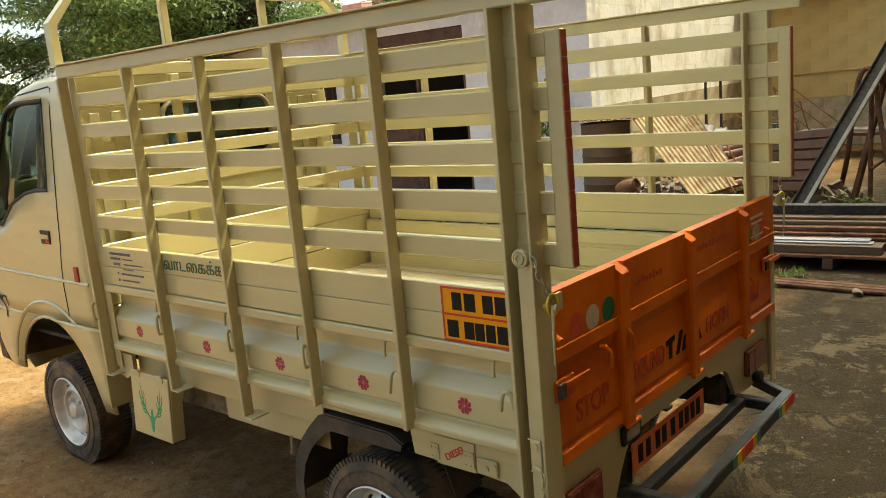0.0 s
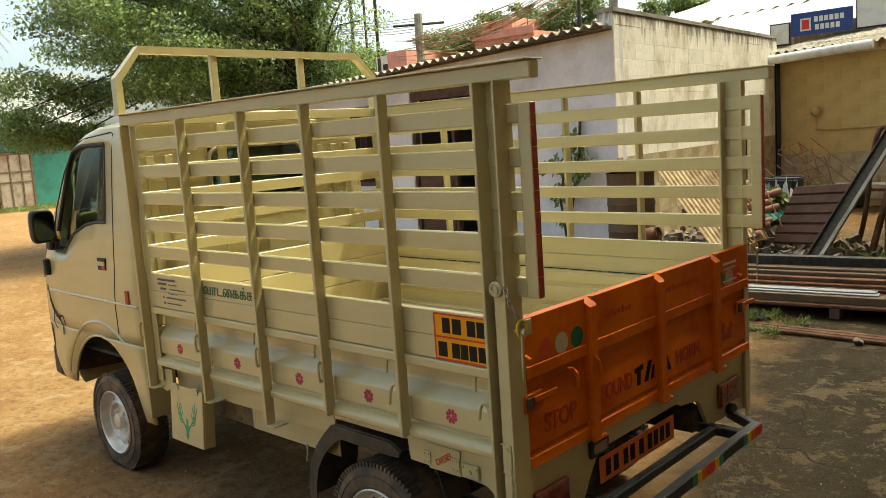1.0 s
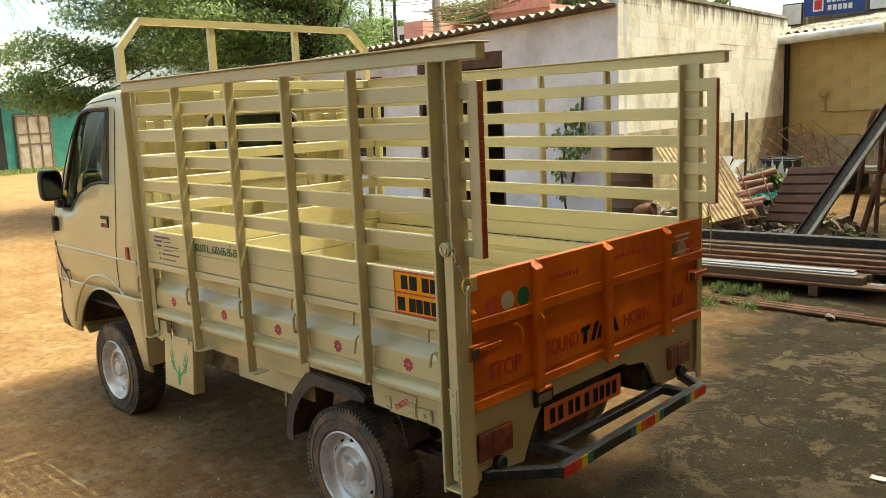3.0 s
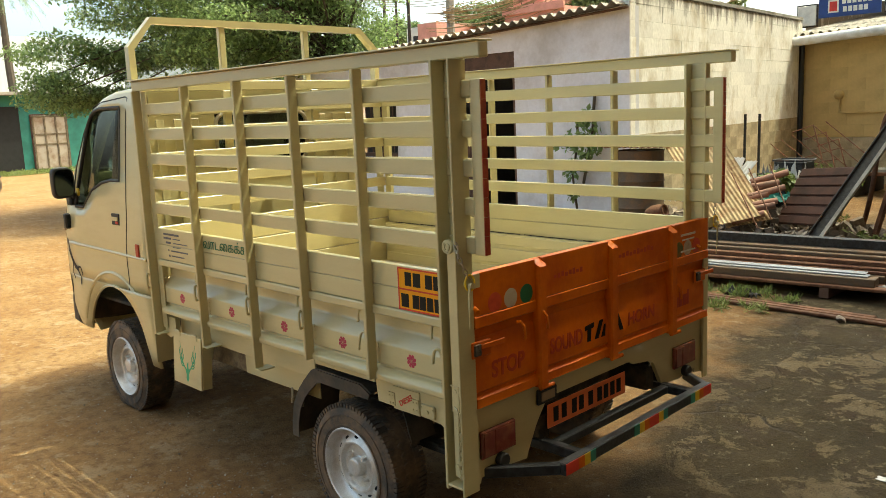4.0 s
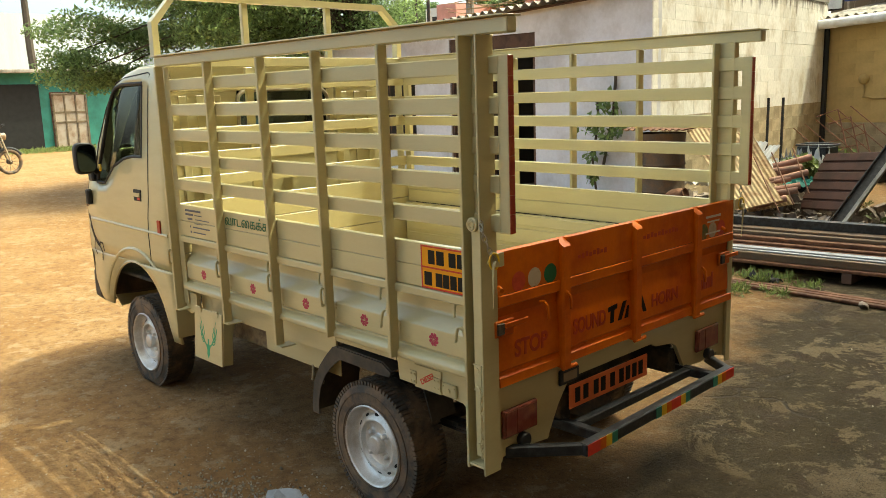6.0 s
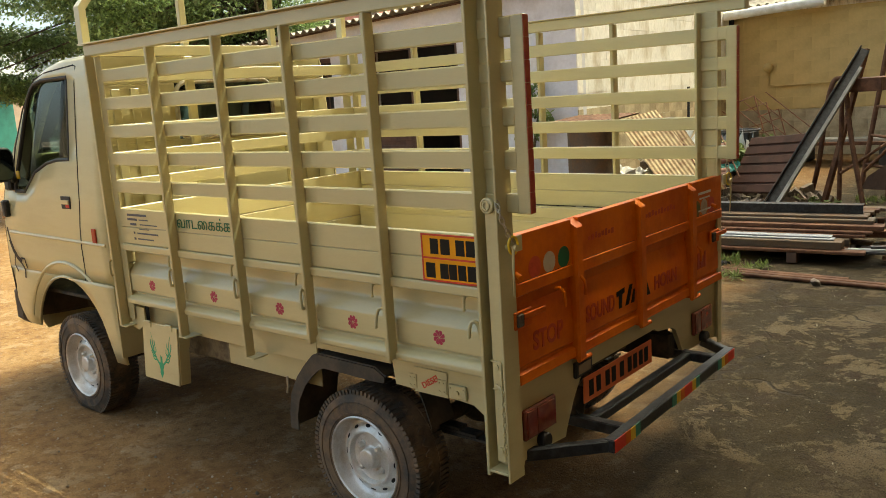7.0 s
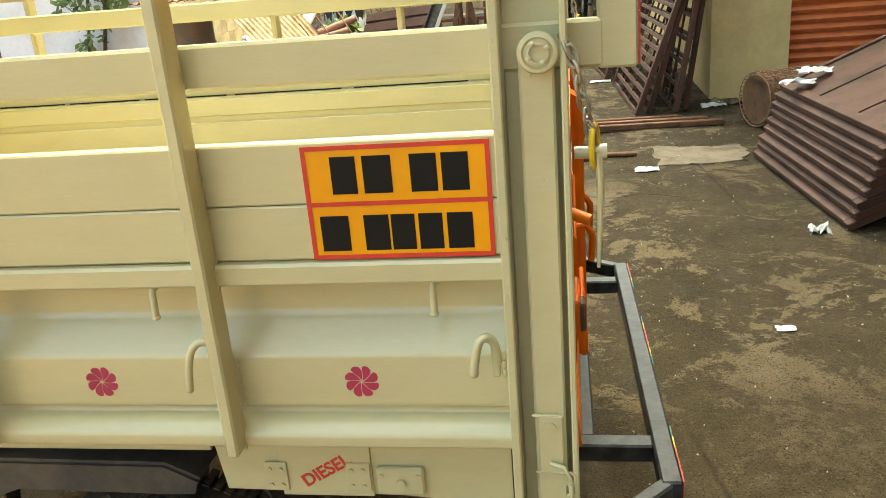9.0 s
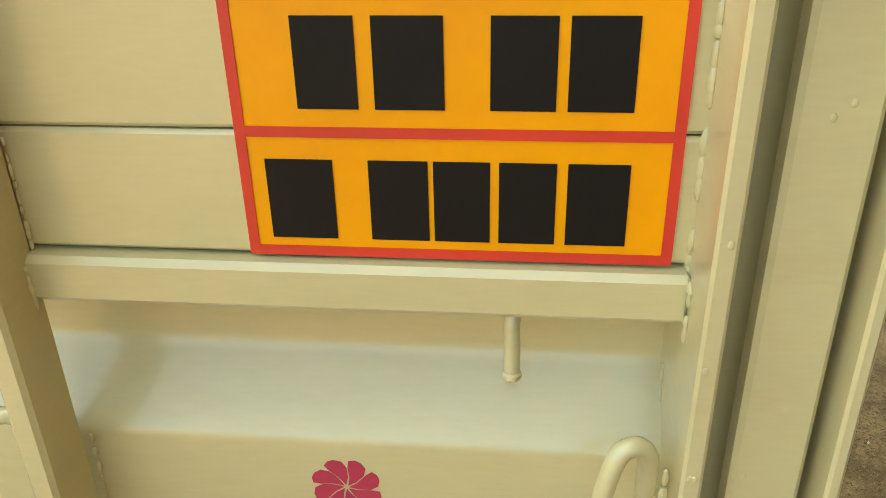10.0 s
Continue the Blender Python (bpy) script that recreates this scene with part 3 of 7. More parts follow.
prism(bm, [(-0.020, -0.185), (-0.008, -0.172), (-0.007, -0.140), (0, -0.148), (0.007, -0.140), (0.008, -0.172), (0.020, -0.185), (0.011, -0.205), (0.013, -0.222), (0.0, -0.245), (-0.013, -0.222), (-0.011, -0.205)], -0.001, 0.001, "y")
for v in bm.verts:
    v.co = hung @ Vector((v.co.x * 1.05 + 0.005, -0.0086 + v.co.y * 0.1, v.co.z))
part("emblem", bm, EMERALD, flap, "green stag shape")

# ---- tailgate ----
gate = slab("tailgate", (-0.03, 0.022, 0.664), (-0.012, 1.575, 1.12), ORANGE, truck, "orange steel tailgate, closed", bev=0.003)
part("inner_face", box(bmesh.new(), (-0.036, 0.03, 0.67), (-0.0305, 1.567, 1.114), 0.001), CREAM, gate, "cream painted inner face")
GP = [(-0.012, 1.122), (0.008, 1.122), (0.008, 0.979), (0.012, 0.974), (0.012, 0.94), (-0.004, 0.932), (-0.01, 0.90), (-0.004, 0.885), (0.004, 0.80), (0.006, 0.79),
      (0.006, 0.72), (-0.002, 0.712), (-0.002, 0.702), (0.01, 0.695), (0.012, 0.665), (-0.012, 0.662)]
RIBS = (0.362, 0.808, 1.258)
for a, b in zip((0.024,) + tuple(r + 0.022 for r in RIBS), tuple(r - 0.022 for r in RIBS) + (1.574,)):
    part("panel", prism(bmesh.new(), GP, a, b, "y"), ORANGE, gate)
    part("seam", bars(bmesh.new(), [(a + 0.01, 0.9745, b - 0.01, 0.979)], lambda u, v, d: (0.0082 + d, u, v), 0.0008), INK_AND_GAPS, gate, "dark seam")
for r in RIBS:
    bm = prism(bmesh.new(), [(r - 0.023, -0.012), (r - 0.023, 0.020), (r - 0.018, 0.027), (r + 0.018, 0.027), (r + 0.023, 0.020), (r + 0.023, -0.012)], 0.655, 1.122, "z")
    for v in bm.verts:
        v.co = (v.co.y, v.co.x, v.co.z)
        if v.co.z > 1.1 and v.co.x > 0.0:
            v.co.z -= 0.03 * (v.co.x / 0.03)
    part("rib", bm, ORANGE, gate)
    bm = rod(bmesh.new(), (0.02, r - 0.02, 0.652), (0.02, r + 0.055, 0.652), 0.008, 8)
    part("hinge_pin", bm, ORANGE, gate)
for y, z in ((0.36, 0.93), (1.285, 0.86), (0.235, 0.92)):
    bm = tube(bmesh.new(), [(0.008, y, z), (0.026, y, z + 0.003), (0.036, y + 0.006, z - 0.012), (0.036, y + 0.012, z - 0.04), (0.034, y + 0.014, z - 0.06)], 0.0055, 8)
    part("rope_hook", bm, ORANGE, gate)
for y in (0.05, 1.5):
    bm = rod(bmesh.new(), (0.004, y - 0.02, 1.008), (0.030, y - 0.03, 1.0), 0.008, 14)
    part("peg", bm, ORANGE, gate)
    bm = box(bmesh.new(), (0.004, y - 0.045, 0.84), (0.014, y + 0.045, 0.895), 0.003)
    latch = part("latch", bm, ORANGE, gate)
    part("keeper", box(bmesh.new(), (0.012, y - 0.04, 0.848), (0.022, y - 0.008, 0.888), 0.003), UNDER, latch, "dark steel keeper")
    part("handle", box(bmesh.new(), (0.014, y - 0.008, 0.866), (0.021, y + 0.11, 0.884), 0.003), ORANGE, latch)


def on_gate(u, v, d, x=0.0065):
    return (x + d, u, v)


for y, mat in ((0.126, DISCRED), (0.207, DISCWHITE), (0.291, GREENINK)):
    part("round_sticker", disc(bmesh.new(), (0.008, y, 1.01), 0.034, "x", 0.0006), mat, gate, "round sticker")
for y, mat in ((1.322, DISCGREEN), (1.395, DISCWHITE), (1.47, DISCRED)):
    part("round_sticker", disc(bmesh.new(), (0.008, y, 1.01), 0.034, "x", 0.0006), mat, gate, "round sticker")
for body, y, z, wide, high in (("STOP", 0.187, 0.778, 0.172, 0.062), ("SOUND", 0.518, 0.783, 0.196, 0.06), ("HORN", 1.026, 0.781, 0.196, 0.055)):
    ob = words("painted_word", body, 0.08, MAROONINK, Matrix(), gate, "dark red painted word", thick=0.0022)
    span = ob.dimensions
    ob.matrix_basis = Matrix.Translation((0.0075, y, z)) @ REAR @ Matrix.Diagonal((wide / span.x, high / span.y, 1, 1))
for pts in ([(0.646, 0.752), (0.668, 0.752), (0.672, 0.800), (0.690, 0.803), (0.690, 0.822), (0.632, 0.816), (0.632, 0.798), (0.648, 0.799)], [(0.694, 0.752), (0.720, 0.752), (0.752, 0.822), (0.728, 0.822)],
            [(0.738, 0.752), (0.764, 0.752), (0.768, 0.800), (0.758, 0.800)], [(0.834, 0.822), (0.858, 0.822), (0.892, 0.752), (0.868, 0.752), (0.852, 0.785), (0.846, 0.752), (0.834, 0.752)]):
    part("maker_mark", prism(bmesh.new(), pts, 0.0065, 0.0078), INK_AND_GAPS, gate, "black block of a maker's mark")
for y0, w, z0, z1 in ((1.292, 0.03, 0.755, 0.80), (1.327, 0.024, 0.755, 0.822), (1.358, 0.034, 0.755, 0.805), (1.396, 0.014, 0.755, 0.822)):
    part("painted_bar", bars(bmesh.new(), [(y0, z0, y0 + w, z1)], on_gate), MAROONINK, gate, "dark red bar")
for y, z, n, step in ((0.445, 1.036, 8, 0.0225), (0.86, 1.046, 10, 0.026)):
    for k in range(n):
        part("slogan_bar", bars(bmesh.new(), [(y + step * k, z - 0.003 * (k % 2), y + step * 0.72 + step * k, z + 0.012 + 0.004 * (k % 3))], lambda u, v, d: (0.0085 + d, u, v), 0.0004), MAROONINK, gate, "dark red bar")
bm = bars(bmesh.new(), [(1.335, 1.065, 1.46, 1.075), (1.345, 1.045, 1.45, 1.052), (1.335, 0.995, 1.46, 1.002)], lambda u, v, d: (0.0095 + d, u, v), 0.0006)
part("sticker_lines", bm, WHITEPAINT, gate, "faint white lettering")

# ---- rear apron, lamps, plate, step bumper ----
outline = [(0.018, 0.66), (0.018, 0.375), (0.05, 0.388), (0.055, 0.405), (0.15, 0.408), (0.295, 0.395), (0.305, 0.42), (0.352, 0.505), (0.382, 0.545), (0.42, 0.59), (0.96, 0.592), (0.99, 0.575),
           (1.115, 0.558), (1.15, 0.54), (1.208, 0.445), (1.22, 0.425), (1.36, 0.415), (1.50, 0.43), (1.50, 0.41), (1.552, 0.40), (1.552, 0.66)]
part("apron", prism(bmesh.new(), outline, -0.03, -0.012), CREAM, truck)
slab("deck_beam", (-0.03, 0.0, 0.652), (-0.004, W, 0.664), CREAM, truck)
for y0, y1 in ((0.045, 0.222), (1.30, 1.485)):
    bm = box(bmesh.new(), (-0.012, y0, 0.472), (0.004, y1, 0.573), 0.006)
    lampu = part("tail_lamp", bm, LENS, truck, "dark red tail lamp")
    bm = box(bmesh.new(), (0.003, y0 + 0.01, 0.48), (0.007, y0 + 0.06, 0.565), 0.003)
    box(bm, (0.003, y0 + 0.066, 0.48), (0.007, y1 - 0.01, 0.565), 0.003)
    part("lens", bm, LENS, lampu)
for y in (0.147, 1.402):
    m = Matrix.Translation((-0.012, y, 0.444)) @ Matrix.Rotation(radians(90), 4, "Y")
    part("rubber_stop", lathe(bmesh.new(), [(0.022, 0), (0.026, 0.01), (0.026, 0.026), (0.022, 0.03), (0.012, 0.03)], 20, m), RUBBER, truck, "black rubber stop")
bm = box(bmesh.new(), (-0.012, 0.352, 0.578), (0.002, 0.462, 0.636), 0.006)
rev = part("plate_lamp", bm, RUBBER, truck, "small lamp in a black frame")
slab("lens", (0.001, 0.368, 0.59), (0.004, 0.446, 0.624), LAMPGLASS, rev, "clear lens", bev=0.003)
np_ = part("number_plate", box(bmesh.new(), (-0.012, 0.414, 0.470), (-0.007, 0.924, 0.562), 0.002), PLATE, truck, "orange number plate")
for k, y in enumerate((0.447, 0.497, 0.561, 0.606, 0.667, 0.727, 0.771, 0.816, 0.860)):
    part("mark", bars(bmesh.new(), [(y, 0.488, y + 0.03, 0.545)], lambda u, v, d: (-0.007 + d, u, v), 0.0012), INK_AND_GAPS, np_, "black bar")

ZB = 0.415


def bar(name, a, b, wide, high, parent, mat=BLACKSTEEL, label=""):
    a, b = Vector(a), Vector(b)
    d = b - a
    m = Matrix.Translation((a + b) / 2) @ d.to_track_quat("X", "Z").to_matrix().to_4x4()
    bm = box(bmesh.new(), (-d.length / 2, -wide / 2, -high / 2), (d.length / 2, wide / 2, high / 2), 0.004, m)
    return part(name, bm, mat, parent, label)


bumper = bar("step_bumper", (0.166, 0.262, ZB), (0.138, 1.338, ZB), 0.038, 0.045, truck, label="black steel step bumper")
bar("inner_bar", (0.02, 0.418, ZB), (0.012, 1.202, ZB), 0.035, 0.035, bumper)
bar("end_arm", (0.158, 0.270, ZB), (-0.025, 0.075, ZB), 0.03, 0.04, bumper)
bar("end_arm", (0.134, 1.326, ZB), (-0.02, 1.43, ZB), 0.03, 0.04, bumper)
bar("cross_arm", (0.145, 0.40, ZB), (-0.30, 0.40, ZB), 0.04, 0.038, bumper)
bar("cross_arm", (0.122, 1.22, ZB), (-0.30, 1.22, ZB), 0.04, 0.038, bumper)
for y in (0.40, 1.22):
    # gusset that drops from the chassis rail to the arm
    part("gusset", prism(bmesh.new(), [(-0.30, 0.56), (-0.12, 0.56), (-0.02, 0.437), (-0.06, 0.437), (-0.15, 0.52), (-0.26, 0.50), (-0.30, 0.437)], y - 0.006, y + 0.006, "y"), BLACKSTEEL, bumper)
for y0, order in ((0.268, (RED, RED, ORANGE, YELLOWTAPE, TEAL)), (0.71, (TEAL, YELLOWTAPE, ORANGE, RED, RED, YELLOWTAPE, TEAL)), (1.155, (TEAL, YELLOWTAPE, ORANGE, RED, RED))):
    for k, mat in enumerate(order):
        y = y0 + k * 0.036
        x = 0.166 + 0.0195 - 0.026 * (y - 0.262)
        slab("tape", (x - 0.001, y, ZB - 0.021), (x + 0.0012, y + 0.0355, ZB + 0.021), mat, bumper, "coloured reflective tape", bev=0)

# ---- running gear ----
def wheel(x, y, z, out):
    hub_m = Matrix.Translation((x, y, z)) @ Matrix.Rotation(radians(90) * out, 4, "X")
    low = yard_height(x, y)
    # local z points outwards; the outer face lies at local z = 0
    wh = part("wheel", lathe(bmesh.new(), [(0.12, -0.13), (0.14, -0.12), (0.14, -0.06), (0.10, -0.05)], 32, hub_m), UNDER, truck)
    R = 0.27
    prof = [(0.165, -0.163), (0.20, -0.169), (0.235, -0.167), (0.258, -0.156), (R - 0.003, -0.142), (R, -0.115), (R, -0.045), (R - 0.003, -0.022), (0.259, -0.008), (0.240, 0.002),
            (0.205, 0.006), (0.19, 0.003), (0.178, 0.004), (0.165, -0.004)]
    bm = lathe(bmesh.new(), prof, 72, hub_m, caps=(False, False))
    n, tread = 84, bmesh.new()
    for k in range(n):
        a = 2 * math.pi * k / n
        for h0, h1, tilt in ((-0.046, -0.002, 0.03), (-0.163, -0.115, -0.03)):
            t = hub_m @ Matrix.Rotation(a + tilt, 4, "Z")
            box(tread, (R - 0.016, -0.0062, h0), (R + 0.0025, 0.0062, h1), 0, t)
        t = hub_m @ Matrix.Rotation(a + 0.05, 4, "Z") @ Matrix.Rotation(0.5 * (1 if k % 2 else -1), 4, "X")
        box(tread, (R - 0.01, -0.006, -0.012), (R + 0.0025, 0.006, 0.012), 0, t @ Matrix.Translation((0, 0, -0.0725)))
    for r in (0.182, 0.222):
        lathe(bm, [(r, 0.0), (r + 0.001, 0.0075), (r + 0.004, 0.0075), (r + 0.005, 0.0)], 72, hub_m, caps=(False, False))
    for v in bm.verts[:] + tread.verts[:]:
        if v.co.z < low + 0.002:
            v.co.z = low + 0.002
    part("tyre", bm, TYRE, wh, "dusty black tyre")
    tagged(part("tread", tread, TYRE, wh, "dusty blocks of tyre tread"), kind="stuff")
    rp = [(0.170, -0.014), (0.173, 0.004), (0.169, 0.008), (0.164, 0.004), (0.160, -0.008), (0.157, -0.030), (0.150, -0.040), (0.143, -0.044), (0.136, -0.043), (0.128, -0.036), (0.116, -0.026),
          (0.106, -0.021), (0.099, -0.022), (0.095, -0.030), (0.090, -0.040), (0.080, -0.043), (0.045, -0.042), (0.040, -0.038), (0.0385, -0.014), (0.034, -0.009), (0.018, -0.007), (0.002, -0.007)]
    rim = part("rim", lathe(bmesh.new(), rp, 64, hub_m, caps=(False, True)), RIM, wh, "silver painted steel rim")
    # vent holes as flat black discs, their inner shade put into the colour
    for k in range(12):
        t = hub_m @ Matrix.Rotation(2 * math.pi * k / 12, 4, "Z") @ Matrix.Translation((0.1255, 0, -0.0345)) @ Matrix.Rotation(radians(40), 4, "Y") @ Matrix.Diagonal((0.6, 1, 1, 1))
        part("vent_hole_disc", lathe(bmesh.new(), [(0.0115, 0), (0.0115, 0.0022)], 14, t), INK_AND_GAPS, wh, "black disc for the shade in a vent hole")
    for k in range(4):
        t = hub_m @ Matrix.Rotation(2 * math.pi * (k + 0.5) / 4, 4, "Z") @ Matrix.Translation((0.062, 0, -0.043))
        part("wheel_nut", lathe(bmesh.new(), [(0.017, 0), (0.0165, 0.004), (0.0115, 0.006), (0.0115, 0.018), (0.008, 0.024), (0.003, 0.025)], 6, t), RIM, wh)
    return wh


for x, z in ((-2.844, 0.249), (-0.733, 0.228)):
    wheel(x, 0.048, z, 1)
    wheel(x, W - 0.048, z, -1)
for y in (0.42, 1.15):
    slab("chassis_rail", (-3.4, y - 0.03, 0.42), (-0.03, y + 0.03, 0.52), UNDER, truck)
for x in (-0.25, -0.95, -1.5, -2.1):
    slab("crossmember", (x - 0.03, 0.45, 0.44), (x + 0.03, 1.12, 0.51), UNDER, truck)
for x in (-0.733, -2.844):
    part("axle", rod(bmesh.new(), (x, 0.14, 0.24), (x, W - 0.14, 0.24), 0.035, 12), UNDER, truck)
bm = bmesh.new()
bmesh.ops.create_uvsphere(bm, u_segments=16, v_segments=10, radius=0.13, matrix=Matrix.Translation((-0.733, 0.78, 0.26)))
part("differential", bm, UNDER, truck)
part("driveshaft", rod(bmesh.new(), (-0.75, 0.78, 0.29), (-2.2, 0.78, 0.36), 0.03, 10), UNDER, truck)
for y in (0.3, 1.27):
    for k in range(4):
        slab("leaf_spring", (-1.15 + 0.08 * k, y - 0.025, 0.30 + 0.012 * k), (-0.30 - 0.08 * k, y + 0.025, 0.31 + 0.012 * k), UNDER, truck, bev=0)
    part("damper", rod(bmesh.new(), (-0.74, y + 0.05, 0.28), (-0.55, y + 0.05, 0.60), 0.022, 10), UNDER, truck)
slab("engine", (-2.5, 0.46, 0.25), (-1.6, 1.1, 0.42), UNDER, truck, bev=0.04)
part("silencer", rod(bmesh.new(), (-0.5, 1.1, 0.30), (-1.6, 1.1, 0.30), 0.04, 12), UNDER, truck)
bm = tube(bmesh.new(), [(-1.86, 0.09, 0.56), (-1.85, 0.07, 0.50), (-1.87, 0.06, 0.44), (-1.90, 0.08, 0.40), (-1.93, 0.1, 0.37)], 0.008, 8)
part("hose", bm, CREAM, truck)
for x in (-1.12, -1.2):
    part("dangling_clip", tube(bmesh.new(), [(x, 0.10, 0.46), (x + 0.005, 0.095, 0.42), (x - 0.003, 0.095, 0.39)], 0.006, 6), STEEL, truck)

# ---- load bed ----
slab("deck", (-2.17, 0.055, 0.70), (-0.03, W - 0.055, 0.72), CREAM_DEEP, truck)
for k in range(11):
    y = 0.13 + k * 0.131
    slab("deck_rib", (-2.16, y - 0.02, 0.72), (-0.035, y + 0.02, 0.727), CREAM_DEEP, truck)
slab("under_deck", (-2.2, 0.08, 0.656), (-0.03, W - 0.08, 0.698), UNDER, truck)
for z0, z1 in ((0.72, 0.86), (0.864, 0.99), (0.994, 1.122)):
    slab("headboard_plank", (-2.20, 0.0, z0), (-2.176, W, z1), CREAM, truck)
for y in (0.03, W - 0.03):
    inner = 0.13 if y < 1 else -0.13
    slab("lower_guard", (-2.345, y - (0.02 if y < 1 else -0.02), 0.375), (-2.337, y + inner, 0.63), CREAM, truck)
for z in SLATS:
    slab("front_slat", (-2.20, 0.024, z - 0.056), (-2.178, W - 0.024, z), CREAM, truck)
slab("front_top_rail", (-2.285, 0.0, 1.803), (-2.237, W, 1.853), CREAM, truck)
for y, k in ((0.0, 1), (W, -1)):
    slab("front_post", (-2.203, y + k * 0.0005, 0.60), (-2.155, y + k * 0.006, 1.80), CREAM, truck)
    slab("front_post", (-2.285, y + k * 0.001, 0.60), (-2.222, y + k * 0.007, 1.802), CREAM, truck)
    part("gusset", prism(bmesh.new(), [(-2.2, 0.66), (-2.2, 0.56), (-2.15, 0.548), (-2.085, 0.585), (-2.085, 0.66)], y + k * 0.01, y + k * 0.016, "y"), CREAM, truck)
for y in (0.48, 1.06):
    slab("front_stay", (-2.225, y - 0.022, 0.72), (-2.201, y + 0.022, 1.80), CREAM, truck)


def flat_tube(bm, pts, half_x, half):
    """A flat bar bent in the y-z plane at x = -2.262."""
    out = sheet(pts, half)
    return prism(bm, out, -2.262 - half_x, -2.262 + half_x, "x")


arch = [(-0.022, 1.853), (-0.022, 2.022), (0.108, 2.171), (1.452, 2.166), (1.59, 2.04), (1.59, 1.853)]
part("roof_guard", flat_tube(bmesh.new(), arch, 0.022, -0.035), CREAM, truck)
for y in (0.508, 1.052):
    slab("guard_post", (-2.277, y - 0.018, 1.853), (-2.247, y + 0.018, 2.134), CREAM, truck)

# ---- cab ----
def lerp_table(table, z):
    for (z0, a), (z1, b) in zip(table, table[1:]):
        if z <= z1:
            f = max(0.0, (z - z0) / (z1 - z0))
            return a + (b - a) * f
    return table[-1][1]


NOSE = [(0.33, -3.50), (0.42, -3.60), (0.55, -3.67), (0.75, -3.69), (0.95, -3.68), (1.10, -3.66), (1.20, -3.62), (1.35, -3.52), (1.5, -3.41), (1.65, -3.29), (1.74, -3.19),
        (1.79, -3.08), (1.82, -2.92)]
CABREAR = -2.36


def cab_y(x, z, nose):
    """Depth of the cab's side at a place: it leans in above the belt and curls in at the nose and at the roof."""
    y = 0.035
    if z > 1.0:
        y += 0.07 * (z - 1.0) ** 1.1
    if z < 0.45:
        y += 0.25 * (0.45 - z) ** 1.3
    d = x - nose
    if d < 0.22:
        y += 0.13 * (1 - max(0.0, d) / 0.22) ** 2.2
    if z > 1.74:
        y += 0.9 * (z - 1.74) ** 1.5
    return y


WA, WR = (-2.86, 0.325), 0.405


def glass_front(z):
    return lerp_table([(0.7, -3.36), (1.165, -3.328), (1.196, -3.327), (1.436, -3.211), (1.65, -3.105), (1.70, -3.062), (1.72, -3.02), (1.736, -2.93), (1.83, -2.86)], z)


def glass_rear(z):
    return lerp_table([(0.7, -2.70), (1.337, -2.69), (1.736, -2.656), (1.83, -2.65)], z)


def glass_step(z):
    """The dip of the sill towards the front of the door window."""
    return lerp_table([(0.7, -3.215), (1.165, -3.209), (1.196, -3.171), (1.272, -3.07), (1.319, -2.927), (1.337, -2.80), (1.736, -2.78), (1.83, -2.76)], z)


